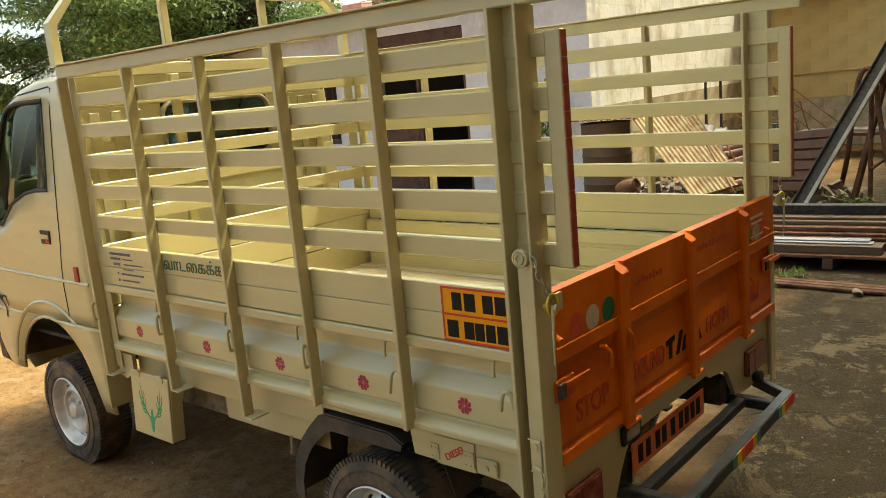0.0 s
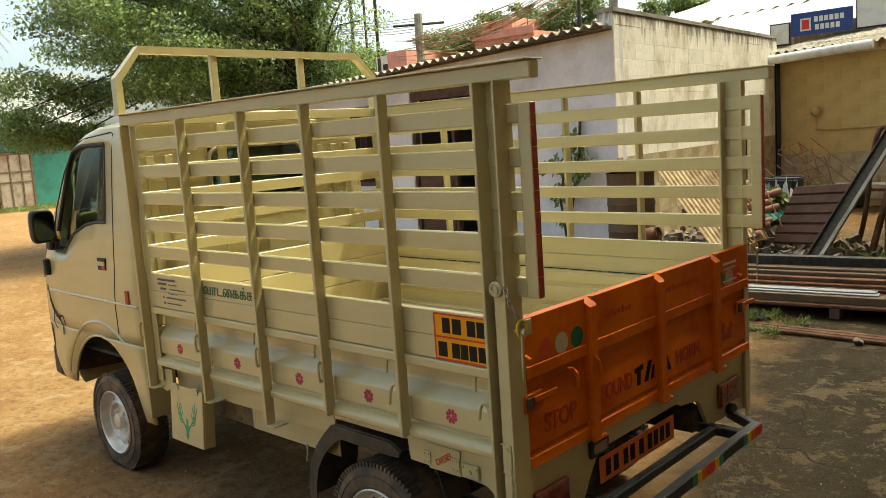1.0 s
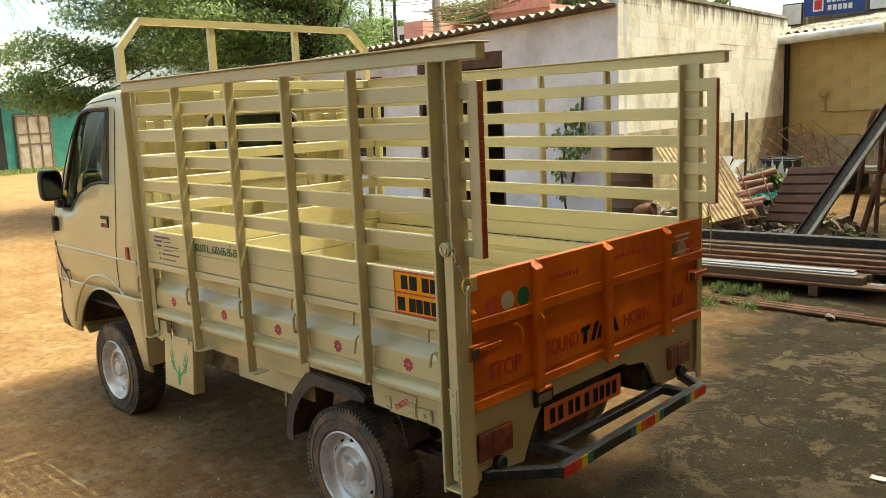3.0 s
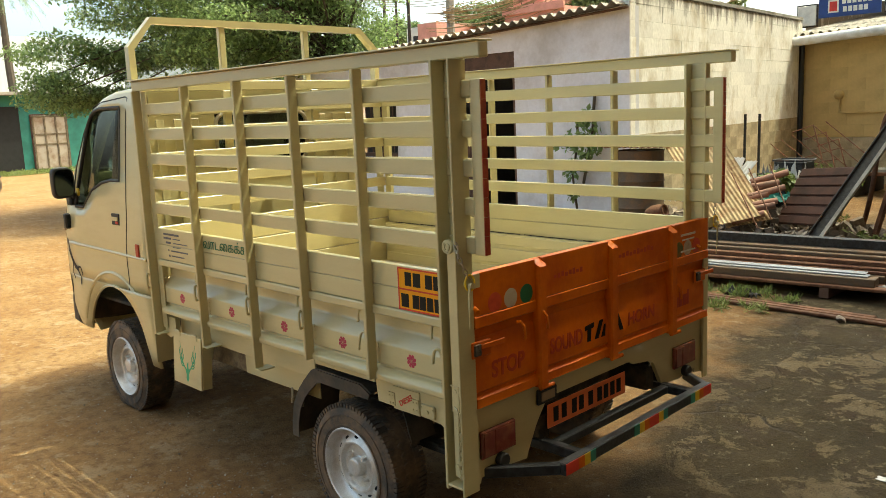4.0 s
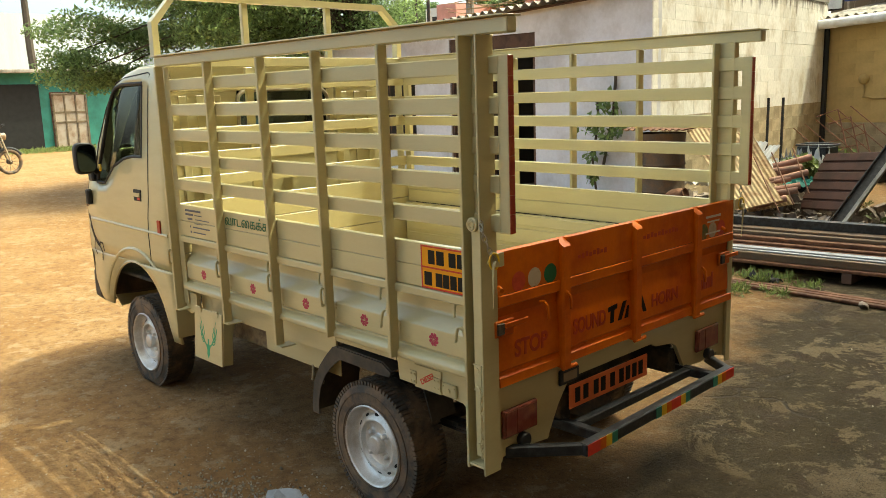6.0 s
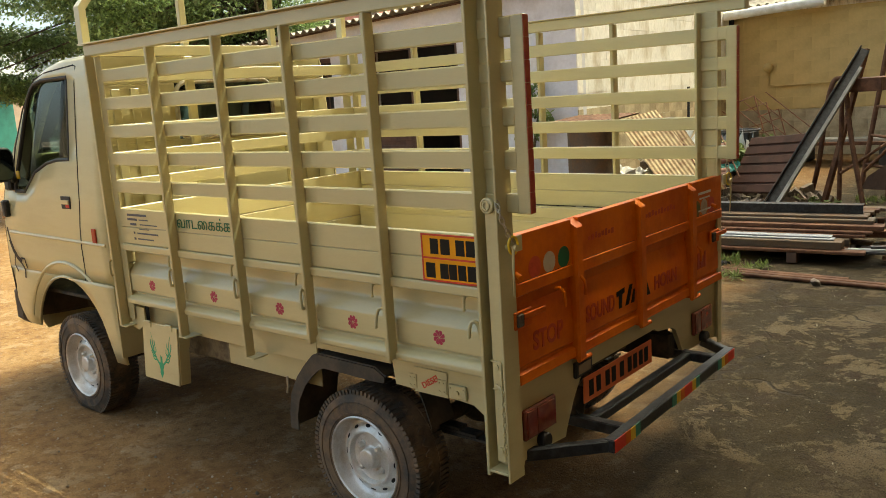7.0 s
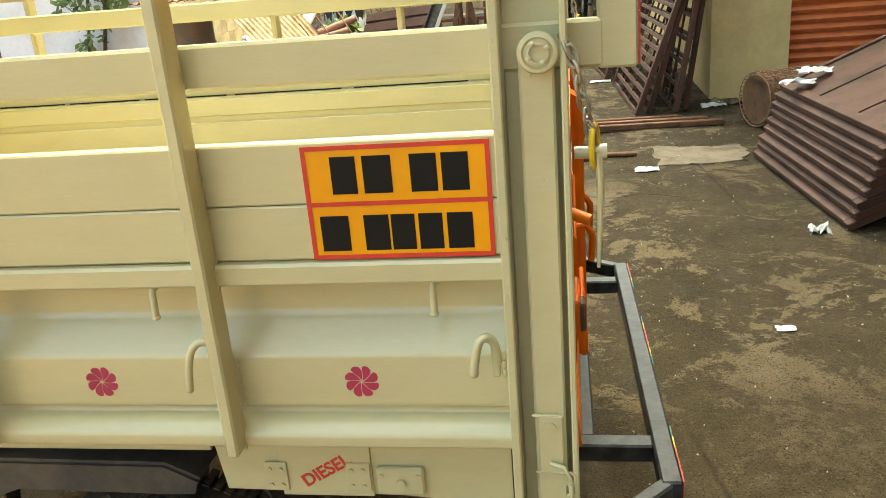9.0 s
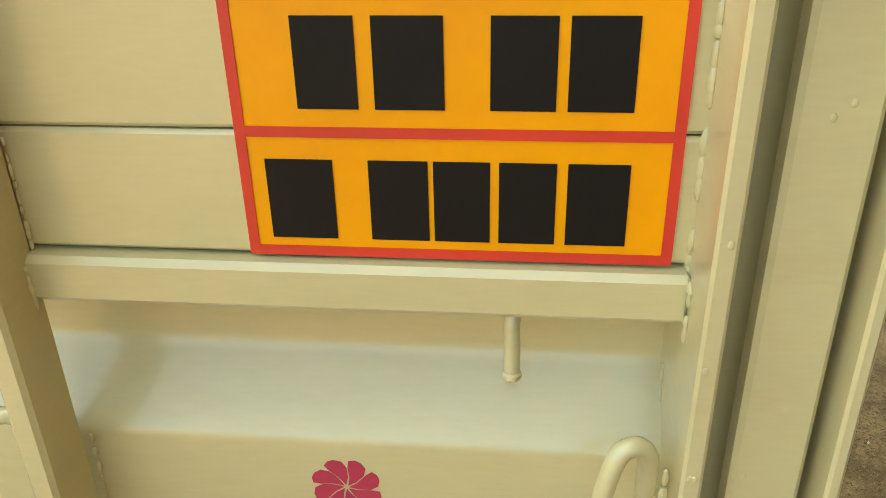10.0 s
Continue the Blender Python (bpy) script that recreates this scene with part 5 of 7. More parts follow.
def earth():
    """Reddish earth on one side of the yard, worn stained concrete on the other."""
    m = bpy.data.materials.new("yard_ground")
    m.use_nodes = True
    n, l = m.node_tree.nodes, m.node_tree.links
    b = n["Principled BSDF"]
    co = n.new("ShaderNodeTexCoord")

    def noise(scale, detail=6, rough=0.6, vec=None):
        t = n.new("ShaderNodeTexNoise")
        t.inputs["Scale"].default_value, t.inputs["Detail"].default_value, t.inputs["Roughness"].default_value = scale, detail, rough
        l.new(vec or co.outputs["Object"], t.inputs["Vector"])
        return t.outputs[0]

    def span(v, a, c, lo=0.0, hi=1.0):
        t = n.new("ShaderNodeMapRange")
        for i, k in enumerate((a, c, lo, hi)):
            t.inputs[i + 1].default_value = k
        l.new(v, t.inputs[0])
        return t.outputs[0]

    def mixed(f, a, c):
        t = n.new("ShaderNodeMix")
        t.data_type = "RGBA"
        for k, s in ((6, a), (7, c)):
            if isinstance(s, tuple):
                t.inputs[k].default_value = (*s, 1)
            else:
                l.new(s, t.inputs[k])
        l.new(f, t.inputs[0])
        return t.outputs[2]

    def math2(op, a, c):
        t = n.new("ShaderNodeMath")
        t.operation = op
        for k, s in enumerate((a, c)):
            if isinstance(s, (int, float)):
                t.inputs[k].default_value = s
            else:
                l.new(s, t.inputs[k])
        return t.outputs[0]
    sep = n.new("ShaderNodeSeparateXYZ")
    l.new(co.outputs["Object"], sep.inputs[0])
    # earth
    soil = mixed(span(noise(1.1), 0.4, 0.65), (0.238, 0.132, 0.052), (0.30, 0.19, 0.09))
    soil = mixed(span(noise(14, 8, 0.75), 0.46, 0.64), soil, (0.165, 0.092, 0.040))
    soil = mixed(span(noise(5.5, 9, 0.7), 0.55, 0.60, 0.0, 0.55), soil, (0.34, 0.25, 0.15))
    soil = mixed(span(noise(45, 4), 0.60, 0.72), soil, (0.34, 0.275, 0.185))
    soil = mixed(span(noise(130, 4, 0.7), 0.55, 0.62, 0.0, 0.6), soil, (0.07, 0.045, 0.028))
    # concrete with stains and pale scuffs
    def patchy(scale, lo, hi, warp_by, rough=0.75):
        t = n.new("ShaderNodeTexNoise")
        for key, k in (("Scale", scale), ("Detail", 13), ("Roughness", rough), ("Distortion", warp_by)):
            t.inputs[key].default_value = k
        l.new(co.outputs["Object"], t.inputs["Vector"])
        return span(t.outputs[0], lo, hi)
    flakes = n.new("ShaderNodeTexVoronoi")
    flakes.feature = "DISTANCE_TO_EDGE"
    flakes.inputs["Scale"].default_value = 13
    bend = n.new("ShaderNodeVectorMath")
    bend.operation = "MULTIPLY_ADD"
    bend.inputs[1].default_value = (0.16, 0.16, 0.16)
    ripple = n.new("ShaderNodeTexNoise")
    ripple.inputs["Scale"].default_value, ripple.inputs["Detail"].default_value = 9, 6
    l.new(co.outputs["Object"], ripple.inputs["Vector"])
    l.new(ripple.outputs["Color"], bend.inputs[0])
    l.new(co.outputs["Object"], bend.inputs[2])
    l.new(bend.outputs[0], flakes.inputs["Vector"])
    chipped = span(flakes.outputs["Distance"], 0.006, 0.03, 0.6, 1.0)
    worn = span(noise(0.55, 4, 0.55), 0.42, 0.56)
    # a mottle of its own towards the lane's mouth, where pale scuffs fade
    low_y = math2("MULTIPLY", span(math2("ADD", sep.outputs[1], math2("MULTIPLY", noise(1.1, 7, 0.7), 1.8)), 1.5, 2.6, 0.8, 0.0), 1.0)
    slabs = mixed(span(noise(1.7, 10, 0.75), 0.38, 0.64), (0.037, 0.028, 0.014), (0.068, 0.050, 0.026))
    slabs = mixed(patchy(2.3, 0.50, 0.62, 0.6), slabs, (0.048, 0.030, 0.018))
    slabs = mixed(span(noise(34, 6, 0.75), 0.50, 0.64, 0.0, 0.75), slabs, (0.034, 0.025, 0.016))
    pale = math2("MULTIPLY", math2("MULTIPLY", patchy(2.2, 0.53, 0.555, 0.5, 0.72), chipped), math2("SUBTRACT", 1.0, low_y))
    slabs = mixed(math2("MULTIPLY", pale, span(worn, 0.0, 1.0, 0.3, 0.95)), slabs, (0.155, 0.118, 0.068))
    slabs = mixed(math2("MULTIPLY", patchy(8.5, 0.56, 0.585, 0.3, 0.8), span(worn, 0.0, 1.0, 0.2, 0.9)), slabs, (0.155, 0.124, 0.077))
    slabs = mixed(math2("MULTIPLY", patchy(21, 0.61, 0.63, 0.2, 0.8), 0.7), slabs, (0.19, 0.155, 0.105))
    slabs = mixed(low_y, slabs, mixed(span(noise(7, 9, 0.75), 0.42, 0.62), (0.046, 0.034, 0.018), (0.10, 0.072, 0.038)))
    slabs = mixed(span(noise(110, 4, 0.7), 0.57, 0.63, 0.0, 0.45), slabs, (0.13, 0.105, 0.07))
    slabs = mixed(span(noise(160, 3, 0.7), 0.55, 0.61, 0.0, 0.85), slabs, (0.018, 0.014, 0.010))
    # cracks
    vor = n.new("ShaderNodeTexVoronoi")
    vor.feature = "DISTANCE_TO_EDGE"
    vor.inputs["Scale"].default_value = 0.75
    warp = n.new("ShaderNodeVectorMath")
    warp.operation = "ADD"
    wob = n.new("ShaderNodeTexNoise")
    wob.inputs["Scale"].default_value, wob.inputs["Detail"].default_value = 2.2, 6
    l.new(co.outputs["Object"], wob.inputs["Vector"])
    wsc = n.new("ShaderNodeVectorMath")
    wsc.operation = "SCALE"
    wsc.inputs["Scale"].default_value = 0.7
    l.new(wob.outputs["Color"], wsc.inputs[0])
    l.new(co.outputs["Object"], warp.inputs[0])
    l.new(wsc.outputs[0], warp.inputs[1])
    l.new(warp.outputs[0], vor.inputs["Vector"])
    crack = math2("MULTIPLY", span(vor.outputs["Distance"], 0.004, 0.014, 1.0, 0.0), span(noise(0.9), 0.42, 0.55))
    slabs = mixed(crack, slabs, (0.045, 0.036, 0.027))
    # joints between the pours
    for nx, ny, off, lo, hi in ((0.995, 0.102, 1.178, 3.0, 3.3), (0.98, 0.19, 0.527, 1.3, 1.0)):
        across = math2("ADD", math2("MULTIPLY", sep.outputs[0], nx), math2("MULTIPLY", sep.outputs[1], ny))
        across = math2("ABSOLUTE", math2("SUBTRACT", math2("ADD", across, math2("MULTIPLY", noise(6, 5), 0.04)), off + 0.02), 0.0)
        joint = math2("MULTIPLY", span(across, 0.003, 0.012, 0.6, 0.0), span(sep.outputs[1], lo, hi))
        slabs = mixed(joint, slabs, (0.022, 0.017, 0.012))
    # where the concrete lies
    side = math2("ADD", math2("ADD", sep.outputs[0], math2("MULTIPLY", noise(0.8, 7, 0.65), 1.4)), math2("MULTIPLY", sep.outputs[1], 0.22))
    mask = span(side, 0.42, 0.86)
    far = span(sep.outputs[0], -2.4, -1.4)
    mask = math2("MULTIPLY", mask, far)
    l.new(mixed(mask, soil, slabs), b.inputs["Base Color"])
    b.inputs["Specular IOR Level"].default_value = 0.1
    l.new(span(noise(4, 7), 0.35, 0.7, 0.95, 0.75), b.inputs["Roughness"])
    h = math2("ADD", math2("MULTIPLY", noise(9, 8, 0.7), 0.6), math2("MULTIPLY", noise(70, 6, 0.75), 0.6))
    h = math2("SUBTRACT", h, math2("MULTIPLY", math2("MULTIPLY", crack, mask), 0.6))
    h = math2("ADD", h, math2("MULTIPLY", math2("MULTIPLY", pale, mask), 0.22))
    bp = n.new("ShaderNodeBump")
    bp.inputs["Strength"].default_value, bp.inputs["Distance"].default_value = 0.7, 0.028
    l.new(h, bp.inputs["Height"])
    l.new(bp.outputs[0], b.inputs["Normal"])
    return m


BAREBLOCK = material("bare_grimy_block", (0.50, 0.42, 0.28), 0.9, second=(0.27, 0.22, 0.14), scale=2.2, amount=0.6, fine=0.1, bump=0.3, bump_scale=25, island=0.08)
OPENINGSHADE = material("opening_shade_black", (0.012, 0.012, 0.012), 0.95, fine=0.05, bump=0)
EARTH = earth()


def axis(lo, hi, step, far):
    a, x, s = [], lo, step
    while x > -far:
        s *= 1.35
        x -= s
        a.append(x)
    c = [lo + step * k for k in range(int((hi - lo) / step) + 1)]
    x, s, d = c[-1], step, []
    while x < far:
        s *= 1.35
        x += s
        d.append(x)
    return a[::-1] + c + d


xs, ys = axis(-5, 3.0, 0.09, 600), axis(-3, 8.5, 0.09, 600)
verts = []
for y in ys:
    for x in xs:
        z = yard_height(x, y)
        verts.append((x, y, z))
nx = len(xs)
faces = [(j * nx + i, j * nx + i + 1, (j + 1) * nx + i + 1, (j + 1) * nx + i) for j in range(len(ys) - 1) for i in range(nx - 1)]
me = bpy.data.meshes.new("ground")
me.from_pydata(verts, [], faces)
me.materials.append(EARTH)
me.polygons.foreach_set("use_smooth", [True] * len(me.polygons))
tagged(new("ground", me), "brown earth and worn stained concrete yard", "ground", kind="structure")


def structure(name, bm, mat, label, category, sharp=32):
    return tagged(finish(name, bm, mat, None, "", sharp), label, category, kind="structure")


def blocks(parent, name, origin, along, length, z0, z1, bw, bh, mat, out, depth=0.02, gap=0.003, skip=None, bev=0.0025):
    """Courses of blocks on a wall's face, each a piece of its own, sharing two meshes."""
    a, o = Vector(along).normalized(), Vector(out).normalized()
    meshes = {}
    row, z = 0, z0
    while z < z1 - 0.02:
        h = min(bh, z1 - z)
        s = -bw / 2 * (row % 2)
        while s < length - 0.02:
            u0, u1 = max(0, s), min(length, s + bw)
            if u1 - u0 > 0.05 and not (skip and skip((u0 + u1) / 2, z + h / 2)):
                key = (round(u1 - u0, 2), round(h, 2))
                if key not in meshes:
                    bm = box(bmesh.new(), (0, 0, 0), (u1 - u0 - gap, depth, h - gap), bev)
                    me = bpy.data.meshes.new(name)
                    bm.to_mesh(me)
                    bm.free()
                    me.materials.append(mat)
                    meshes[key] = me
                ob = new(name, meshes[key])
                p = Vector(origin) + a * (u0 + gap / 2) + Vector((0, 0, z + gap / 2))
                rot = Matrix((a, o, Vector((0, 0, 1)))).transposed().to_4x4()
                ob.matrix_basis = Matrix.Translation(p + o * (random.random() * 0.004 - depth * 0.5)) @ rot
                ob.parent = parent
            s += bw
        z += bh
        row += 1


# ---- house along the far side: a pale wall with doorways, a corrugated roof edge ----
HY = 7.3
for x0, x1, z0, z1 in ((-5.99, -4.1, 0, 2.95), (-7.72, -5.99, 2.42, 2.95), (-8.55, -7.72, 0, 2.95), (-9.75, -8.55, 2.2, 2.95), (-9.75, -8.55, 0, 0.9), (-13.0, -9.75, 0, 2.8)):
    bm = bmesh.new()
    if z1 > 2.5:
        prism(bm, [(x0, z0), (x1, z0), (x1, 2.40 + 0.0493 * (x1 + 13)), (x0, 2.40 + 0.0493 * (x0 + 13))], HY, HY + 0.22, "y")
    else:
        box(bm, (x0, HY, z0), (x1, HY + 0.22, z1), 0)
    structure("wall_house", bm, PLASTER, "pale grey plastered house wall with dark doorways", "wall")
# room shell in a near-black colour that stands for the dimness inside
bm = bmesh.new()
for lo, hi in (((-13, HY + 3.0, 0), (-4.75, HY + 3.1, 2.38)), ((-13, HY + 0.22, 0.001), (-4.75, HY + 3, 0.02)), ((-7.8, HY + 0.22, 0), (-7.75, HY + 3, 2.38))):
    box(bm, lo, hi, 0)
structure("wall_room", bm, ROOMSHADE_TIMBER, "room behind the doorways, its dimness painted dark", "wall")
bm = box(bmesh.new(), (-7.72, HY + 0.02, 2.20), (-5.99, HY + 0.09, 2.42), 0.006)
box(bm, (-6.05, HY + 0.02, 0.0), (-5.985, HY + 0.12, 2.2), 0.006)
box(bm, (-7.72, HY + 0.02, 0.0), (-7.66, HY + 0.12, 2.2), 0.006)
box(bm, (-6.92, HY + 0.03, 0.0), (-6.86, HY + 0.12, 2.2), 0.006)
tagged(finish("door_1", bm, WOODDARK), "dark timber door frame, doorway open", "door", kind="structure")
bm = box(bmesh.new(), (-7.66, HY + 0.06, 0.02), (-6.92, HY + 0.10, 1.25), 0.004)
for k in range(3):
    box(bm, (-7.62, HY + 0.045, 0.1 + 0.39 * k), (-6.96, HY + 0.06, 0.42 + 0.39 * k), 0.006)
finish("half_door", bm, WOODDARK)
tagged(bpy.data.objects["half_door"], "dark brown closed half door in the house wall", "door", kind="structure")
bm = box(bmesh.new(), (-9.75, HY + 0.04, 0.9), (-8.55, HY + 0.1, 0.97), 0.004)
box(bm, (-9.75, HY + 0.04, 2.13), (-8.55, HY + 0.1, 2.2), 0.004)
for k in range(9):
    rod(bm, (-9.7 + 0.14 * k, HY + 0.07, 0.95), (-9.7 + 0.14 * k, HY + 0.07, 2.15), 0.009, 6)
tagged(finish("window_1", bm, WOODDARK), "barred opening with dark timber frame", "window", kind="structure")


def corrugated(bm, a, b, c, wave, high, n, t=0.006):
    """A wavy sheet: a to b is its waved edge, c - a its run."""
    a, b, c = Vector(a), Vector(b), Vector(c)
    run, up = c - a, (b - a).cross(c - a).normalized()
    if up.z < 0:
        up = -up
    rows = []
    for k in range(n + 1):
        p = a.lerp(b, k / n)
        h = up * high * math.sin(k / n * (b - a).length / wave * 2 * math.pi)
        rows.append([bm.verts.new(p + h), bm.verts.new(p + h + run), bm.verts.new(p + h + run - up * t), bm.verts.new(p + h - up * t)])
    for u, v in zip(rows, rows[1:]):
        for j in range(4):
            bm.faces.new((u[j], u[(j + 1) % 4], v[(j + 1) % 4], v[j]))
    return bm


bm = corrugated(bmesh.new(), (-13.0, HY - 0.28, 2.42), (-4.08, HY - 0.28, 2.86), (-13.38, HY + 3.4, 2.52), 0.16, 0.028, 440)
structure("roof_house", bm, ASBESTOS, "weathered grey corrugated roof sheets", "roof", 60)
bm = rod(bmesh.new(), (-12.9, HY - 0.1, 2.42), (-4.05, HY - 0.1, 2.80), 0.018, 6)
structure("trim_eave", bm, WOODDARK, "dark eave batten under the roof sheets", "trim")

# ---- sunlit block wall, square to the house ----
WA0, WA1 = Vector((-4.1, HY, 0)), Vector((-4.85, 14.3, 0))
along = (WA1 - WA0)
bm = bmesh.new()
nrm = Vector((along.y, -along.x, 0)).normalized()
prism(bm, [(WA0.x, WA0.y), (WA1.x, WA1.y), (WA1.x - 0.22, WA1.y), (WA0.x - 0.22, WA0.y + 0.02)], 0, 3.02, "z")
gable = structure("wall_gable", bm, LIMEWASH, "sunlit stained white block wall", "wall")
bm = prism(bmesh.new(), [(WA0.x + 0.03, WA0.y - 0.02), (WA1.x + 0.03, WA1.y), (WA1.x - 0.25, WA1.y), (WA0.x - 0.25, WA0.y - 0.02)], 3.02, 3.07, "z")
structure("trim_coping", bm, CEMENT, "dark weathered coping on the block wall", "trim")

# ---- ochre shed at the end of the yard ----
SY = 14.3
bm = box(bmesh.new(), (-4.9, SY, 0), (1.3, SY + 0.2, 2.62), 0)
shed = structure("wall_shed", bm, OCHRE, "ochre painted block wall of a low shed", "wall")
bm = corrugated(bmesh.new(), (-5.0, SY - 0.45, 2.72), (1.3, SY - 0.45, 2.86), (-5.0, SY + 4, 3.3), 0.16, 0.03, 320)
structure("roof_shed", bm, ASBESTOS, "old grey roof sheets on the shed", "roof", 60)
bm = rod(bmesh.new(), (-4.95, SY - 0.5, 2.60), (-3.0, SY - 0.5, 2.70), 0.085, 16)
gut = thing("gutter_pipe", "white plastic gutter pipe under the shed roof", "pipe")
part("pipe", bm, PIPEWHITE, gut)
part("cap", rod(bmesh.new(), (-5.0, SY - 0.5, 2.597), (-4.94, SY - 0.5, 2.60), 0.095, 16), RUBBER, gut, "dark end cap")
part("downpipe", rod(bmesh.new(), (-4.78, SY - 0.12, 0.0), (-4.78, SY - 0.12, 2.6), 0.05, 10), RUBBER, gut, "dark downpipe")
bm = tube(bmesh.new(), [(-4.1, SY - 0.04, 1.55), (-4.1, SY - 0.05, 1.3), (-3.9, SY - 0.05, 1.28), (-1.5, SY - 0.05, 1.34)], 0.018, 8)
bmesh.ops.create_uvsphere(bm, u_segments=10, v_segments=8, radius=0.09, matrix=Matrix.Translation((-4.1, SY - 0.08, 1.62)))
tagged(finish("water_pipe", bm, OCHRE), "thin pipe with a round box on the shed wall", "pipe")
bm = bmesh.new()
box(bm, (-6.2, SY + 3.5, 2.6), (4, SY + 3.7, 3.55), 0)
structure("wall_rear", bm, LIMEWASH, "pale wall rising behind the shed roof", "wall")
sign = thing("shop_sign", "blue shop sign with white marks above the shed roof", "sign", at=(0, 0, 0))
part("board", box(bmesh.new(), (-4.90, SY + 0.9, 3.10), (-3.76, SY + 0.94, 3.53), 0.004), BLUE, sign, "blue board")
part("mark", bars(bmesh.new(), [(-4.72, 3.18, -4.52, 3.42)], lambda u, v, d: (u, SY + 0.9 - d, v), 0.004), WHITEPAINT, sign, "white square mark")
part("mark", bars(bmesh.new(), [(-4.69, 3.21, -4.55, 3.39)], lambda u, v, d: (u, SY + 0.895 - d, v), 0.004), RED, sign, "red square mark")
bm = bars(bmesh.new(), [(-4.46 + 0.095 * k, 3.33, -4.39 + 0.095 * k, 3.43) for k in range(6)], lambda u, v, d: (u, SY + 0.9 - d, v), 0.004)
bars(bm, [(-4.44 + 0.095 * k, 3.18, -4.37 + 0.095 * k, 3.28) for k in range(5)], lambda u, v, d: (u, SY + 0.9 - d, v), 0.004)
part("lettering", bm, WHITEPAINT, sign, "white bars")
for x0, x1, z0, z1 in ((-3.68, -1.9, 3.12, 3.64), (-5.3, -4.95, 2.98, 3.36)):
    sg = thing("white_sign", "plain white sign board above the shed roof", "sign")
    part("board", box(bmesh.new(), (x0, SY + 0.9, z0), (x1, SY + 0.94, z1), 0.004), WHITEPAINT, sg)
    part("frame", box(bmesh.new(), (x0 - 0.03, SY + 0.93, z0 - 0.03), (x1 + 0.03, SY + 0.96, z1 + 0.03), 0.004), DARKBAR, sg, "dark frame")

# ---- workshop with an orange roller shutter ----
for lo, hi in (((1.16, 6.3, 0), (1.78, 6.55, 4.2)), ((1.78, 6.3, 2.6), (4.6, 6.55, 4.2)), ((4.6, 6.3, 0), (6.0, 6.55, 4.2)), ((1.16, 6.55, 0), (1.38, SY + 0.2, 4.2))):
    structure("wall_workshop", box(bmesh.new(), lo, hi, 0), OCHRE, "pale ochre plastered workshop wall", "wall")
bm = bmesh.new()
prof = []
for k in range(34):
    z = 0.02 + k * 0.077
    prof += [(6.44, z), (6.42, z + 0.01), (6.405, z + 0.035), (6.42, z + 0.06), (6.44, z + 0.07)]
prism(bm, prof + [(6.46, prof[-1][1]), (6.46, 0.02)], 1.785, 4.6)
tagged(finish("door_shutter", bm, SHUTTER), "orange ribbed roller shutter, closed", "shutter", kind="structure")

# ---- plain unseen neighbours, added to close the place: a tall block behind the walk, a low wall beside it ----
# added light blocker: stepped heights set where the yard's shade ends
bm = box(bmesh.new(), (3.0, -4.0, 0), (3.4, 6.3, 18.6), 0)
box(bm, (3.0, 6.3, 4.2), (3.4, 13, 18.6), 0)
box(bm, (3.0, 13, 4.2), (3.4, 19, 22.6), 0)
box(bm, (3.0, 19, 4.2), (3.4, 30, 27), 0)
box(bm, (3.0, -14, 0), (3.4, -4.0, 18.6), 0)
structure("wall_block", bm, BLOCKWALL, "plain tall unseen block added to shade the yard", "wall")
# added out of view; height and distance tune the sky light on the truck
bm = box(bmesh.new(), (-34, -14.2, 0), (3.0, -14, 2.6), 0)
structure("wall_boundary", bm, CEMENT, "plain unseen boundary wall added beside the lane", "wall")

# ---- steel stock on the ground ----
def lone_bar(name, a, b, wide, high, mat, label, group="", category="steel bar"):
    a, b = Vector(a), Vector(b)
    d = b - a
    m = Matrix.Translation((a + b) / 2) @ d.to_track_quat("X", "Z").to_matrix().to_4x4()
    ob = finish(name, box(bmesh.new(), (-d.length / 2, -wide / 2, -high / 2), (d.length / 2, wide / 2, high / 2), 0.004, m), mat)
    return tagged(ob, label, category, group)


G = "steel stock in the pile"
for x in (-0.75, -2.3, -3.8):
    lone_bar("bearer", (x, 5.05 + 0.12 * x, 0.0425), (x, 6.35, 0.0425), 0.08, 0.085, WOODDARK, "short timber bearer under the steel pile", "bearers", "timber")
BARLABEL = {RUST: "rusty brown steel bar in a pile", DARKBAR: "dark painted steel bar in a pile", GALV: "pale galvanised steel bar in a pile", BEAMGREY: "weathered brown steel beam in a pile"}
SLANT = 0.12                                     # the pile lies a little askew to the truck


def stock(name, end, y, z, wide, high, mat, label="", back=-4.5):
    a = Vector((back - random.uniform(0, 0.3), y + wide / 2 + SLANT * (back - end), z + high / 2))
    return lone_bar(name, a, (end, y + wide / 2, z + high / 2), wide, high, mat, label or BARLABEL[mat], G)


# what shows on the pile's front: end, front edge, foot, width, height
for end, y, z, wide, high, mat in ((-0.22, 5.02, 0.086, 0.11, 0.026, RUST), (-0.40, 5.05, 0.114, 0.15, 0.062, BEAMGREY), (-0.47, 5.10, 0.178, 0.10, 0.011, GALV), (-0.50, 5.14, 0.191, 0.10, 0.010, GALV),
                                   (-0.28, 5.27, 0.178, 0.12, 0.024, RUST), (-0.24, 5.31, 0.204, 0.14, 0.022, RUST), (-0.17, 5.38, 0.228, 0.16, 0.034, RUST), (-0.27, 5.46, 0.264, 0.20, 0.030, BEAMGREY), (-0.33, 5.52, 0.296, 0.22, 0.020, BEAMGREY)):
    stock("steel_bar", end, y, z, wide, high, mat)
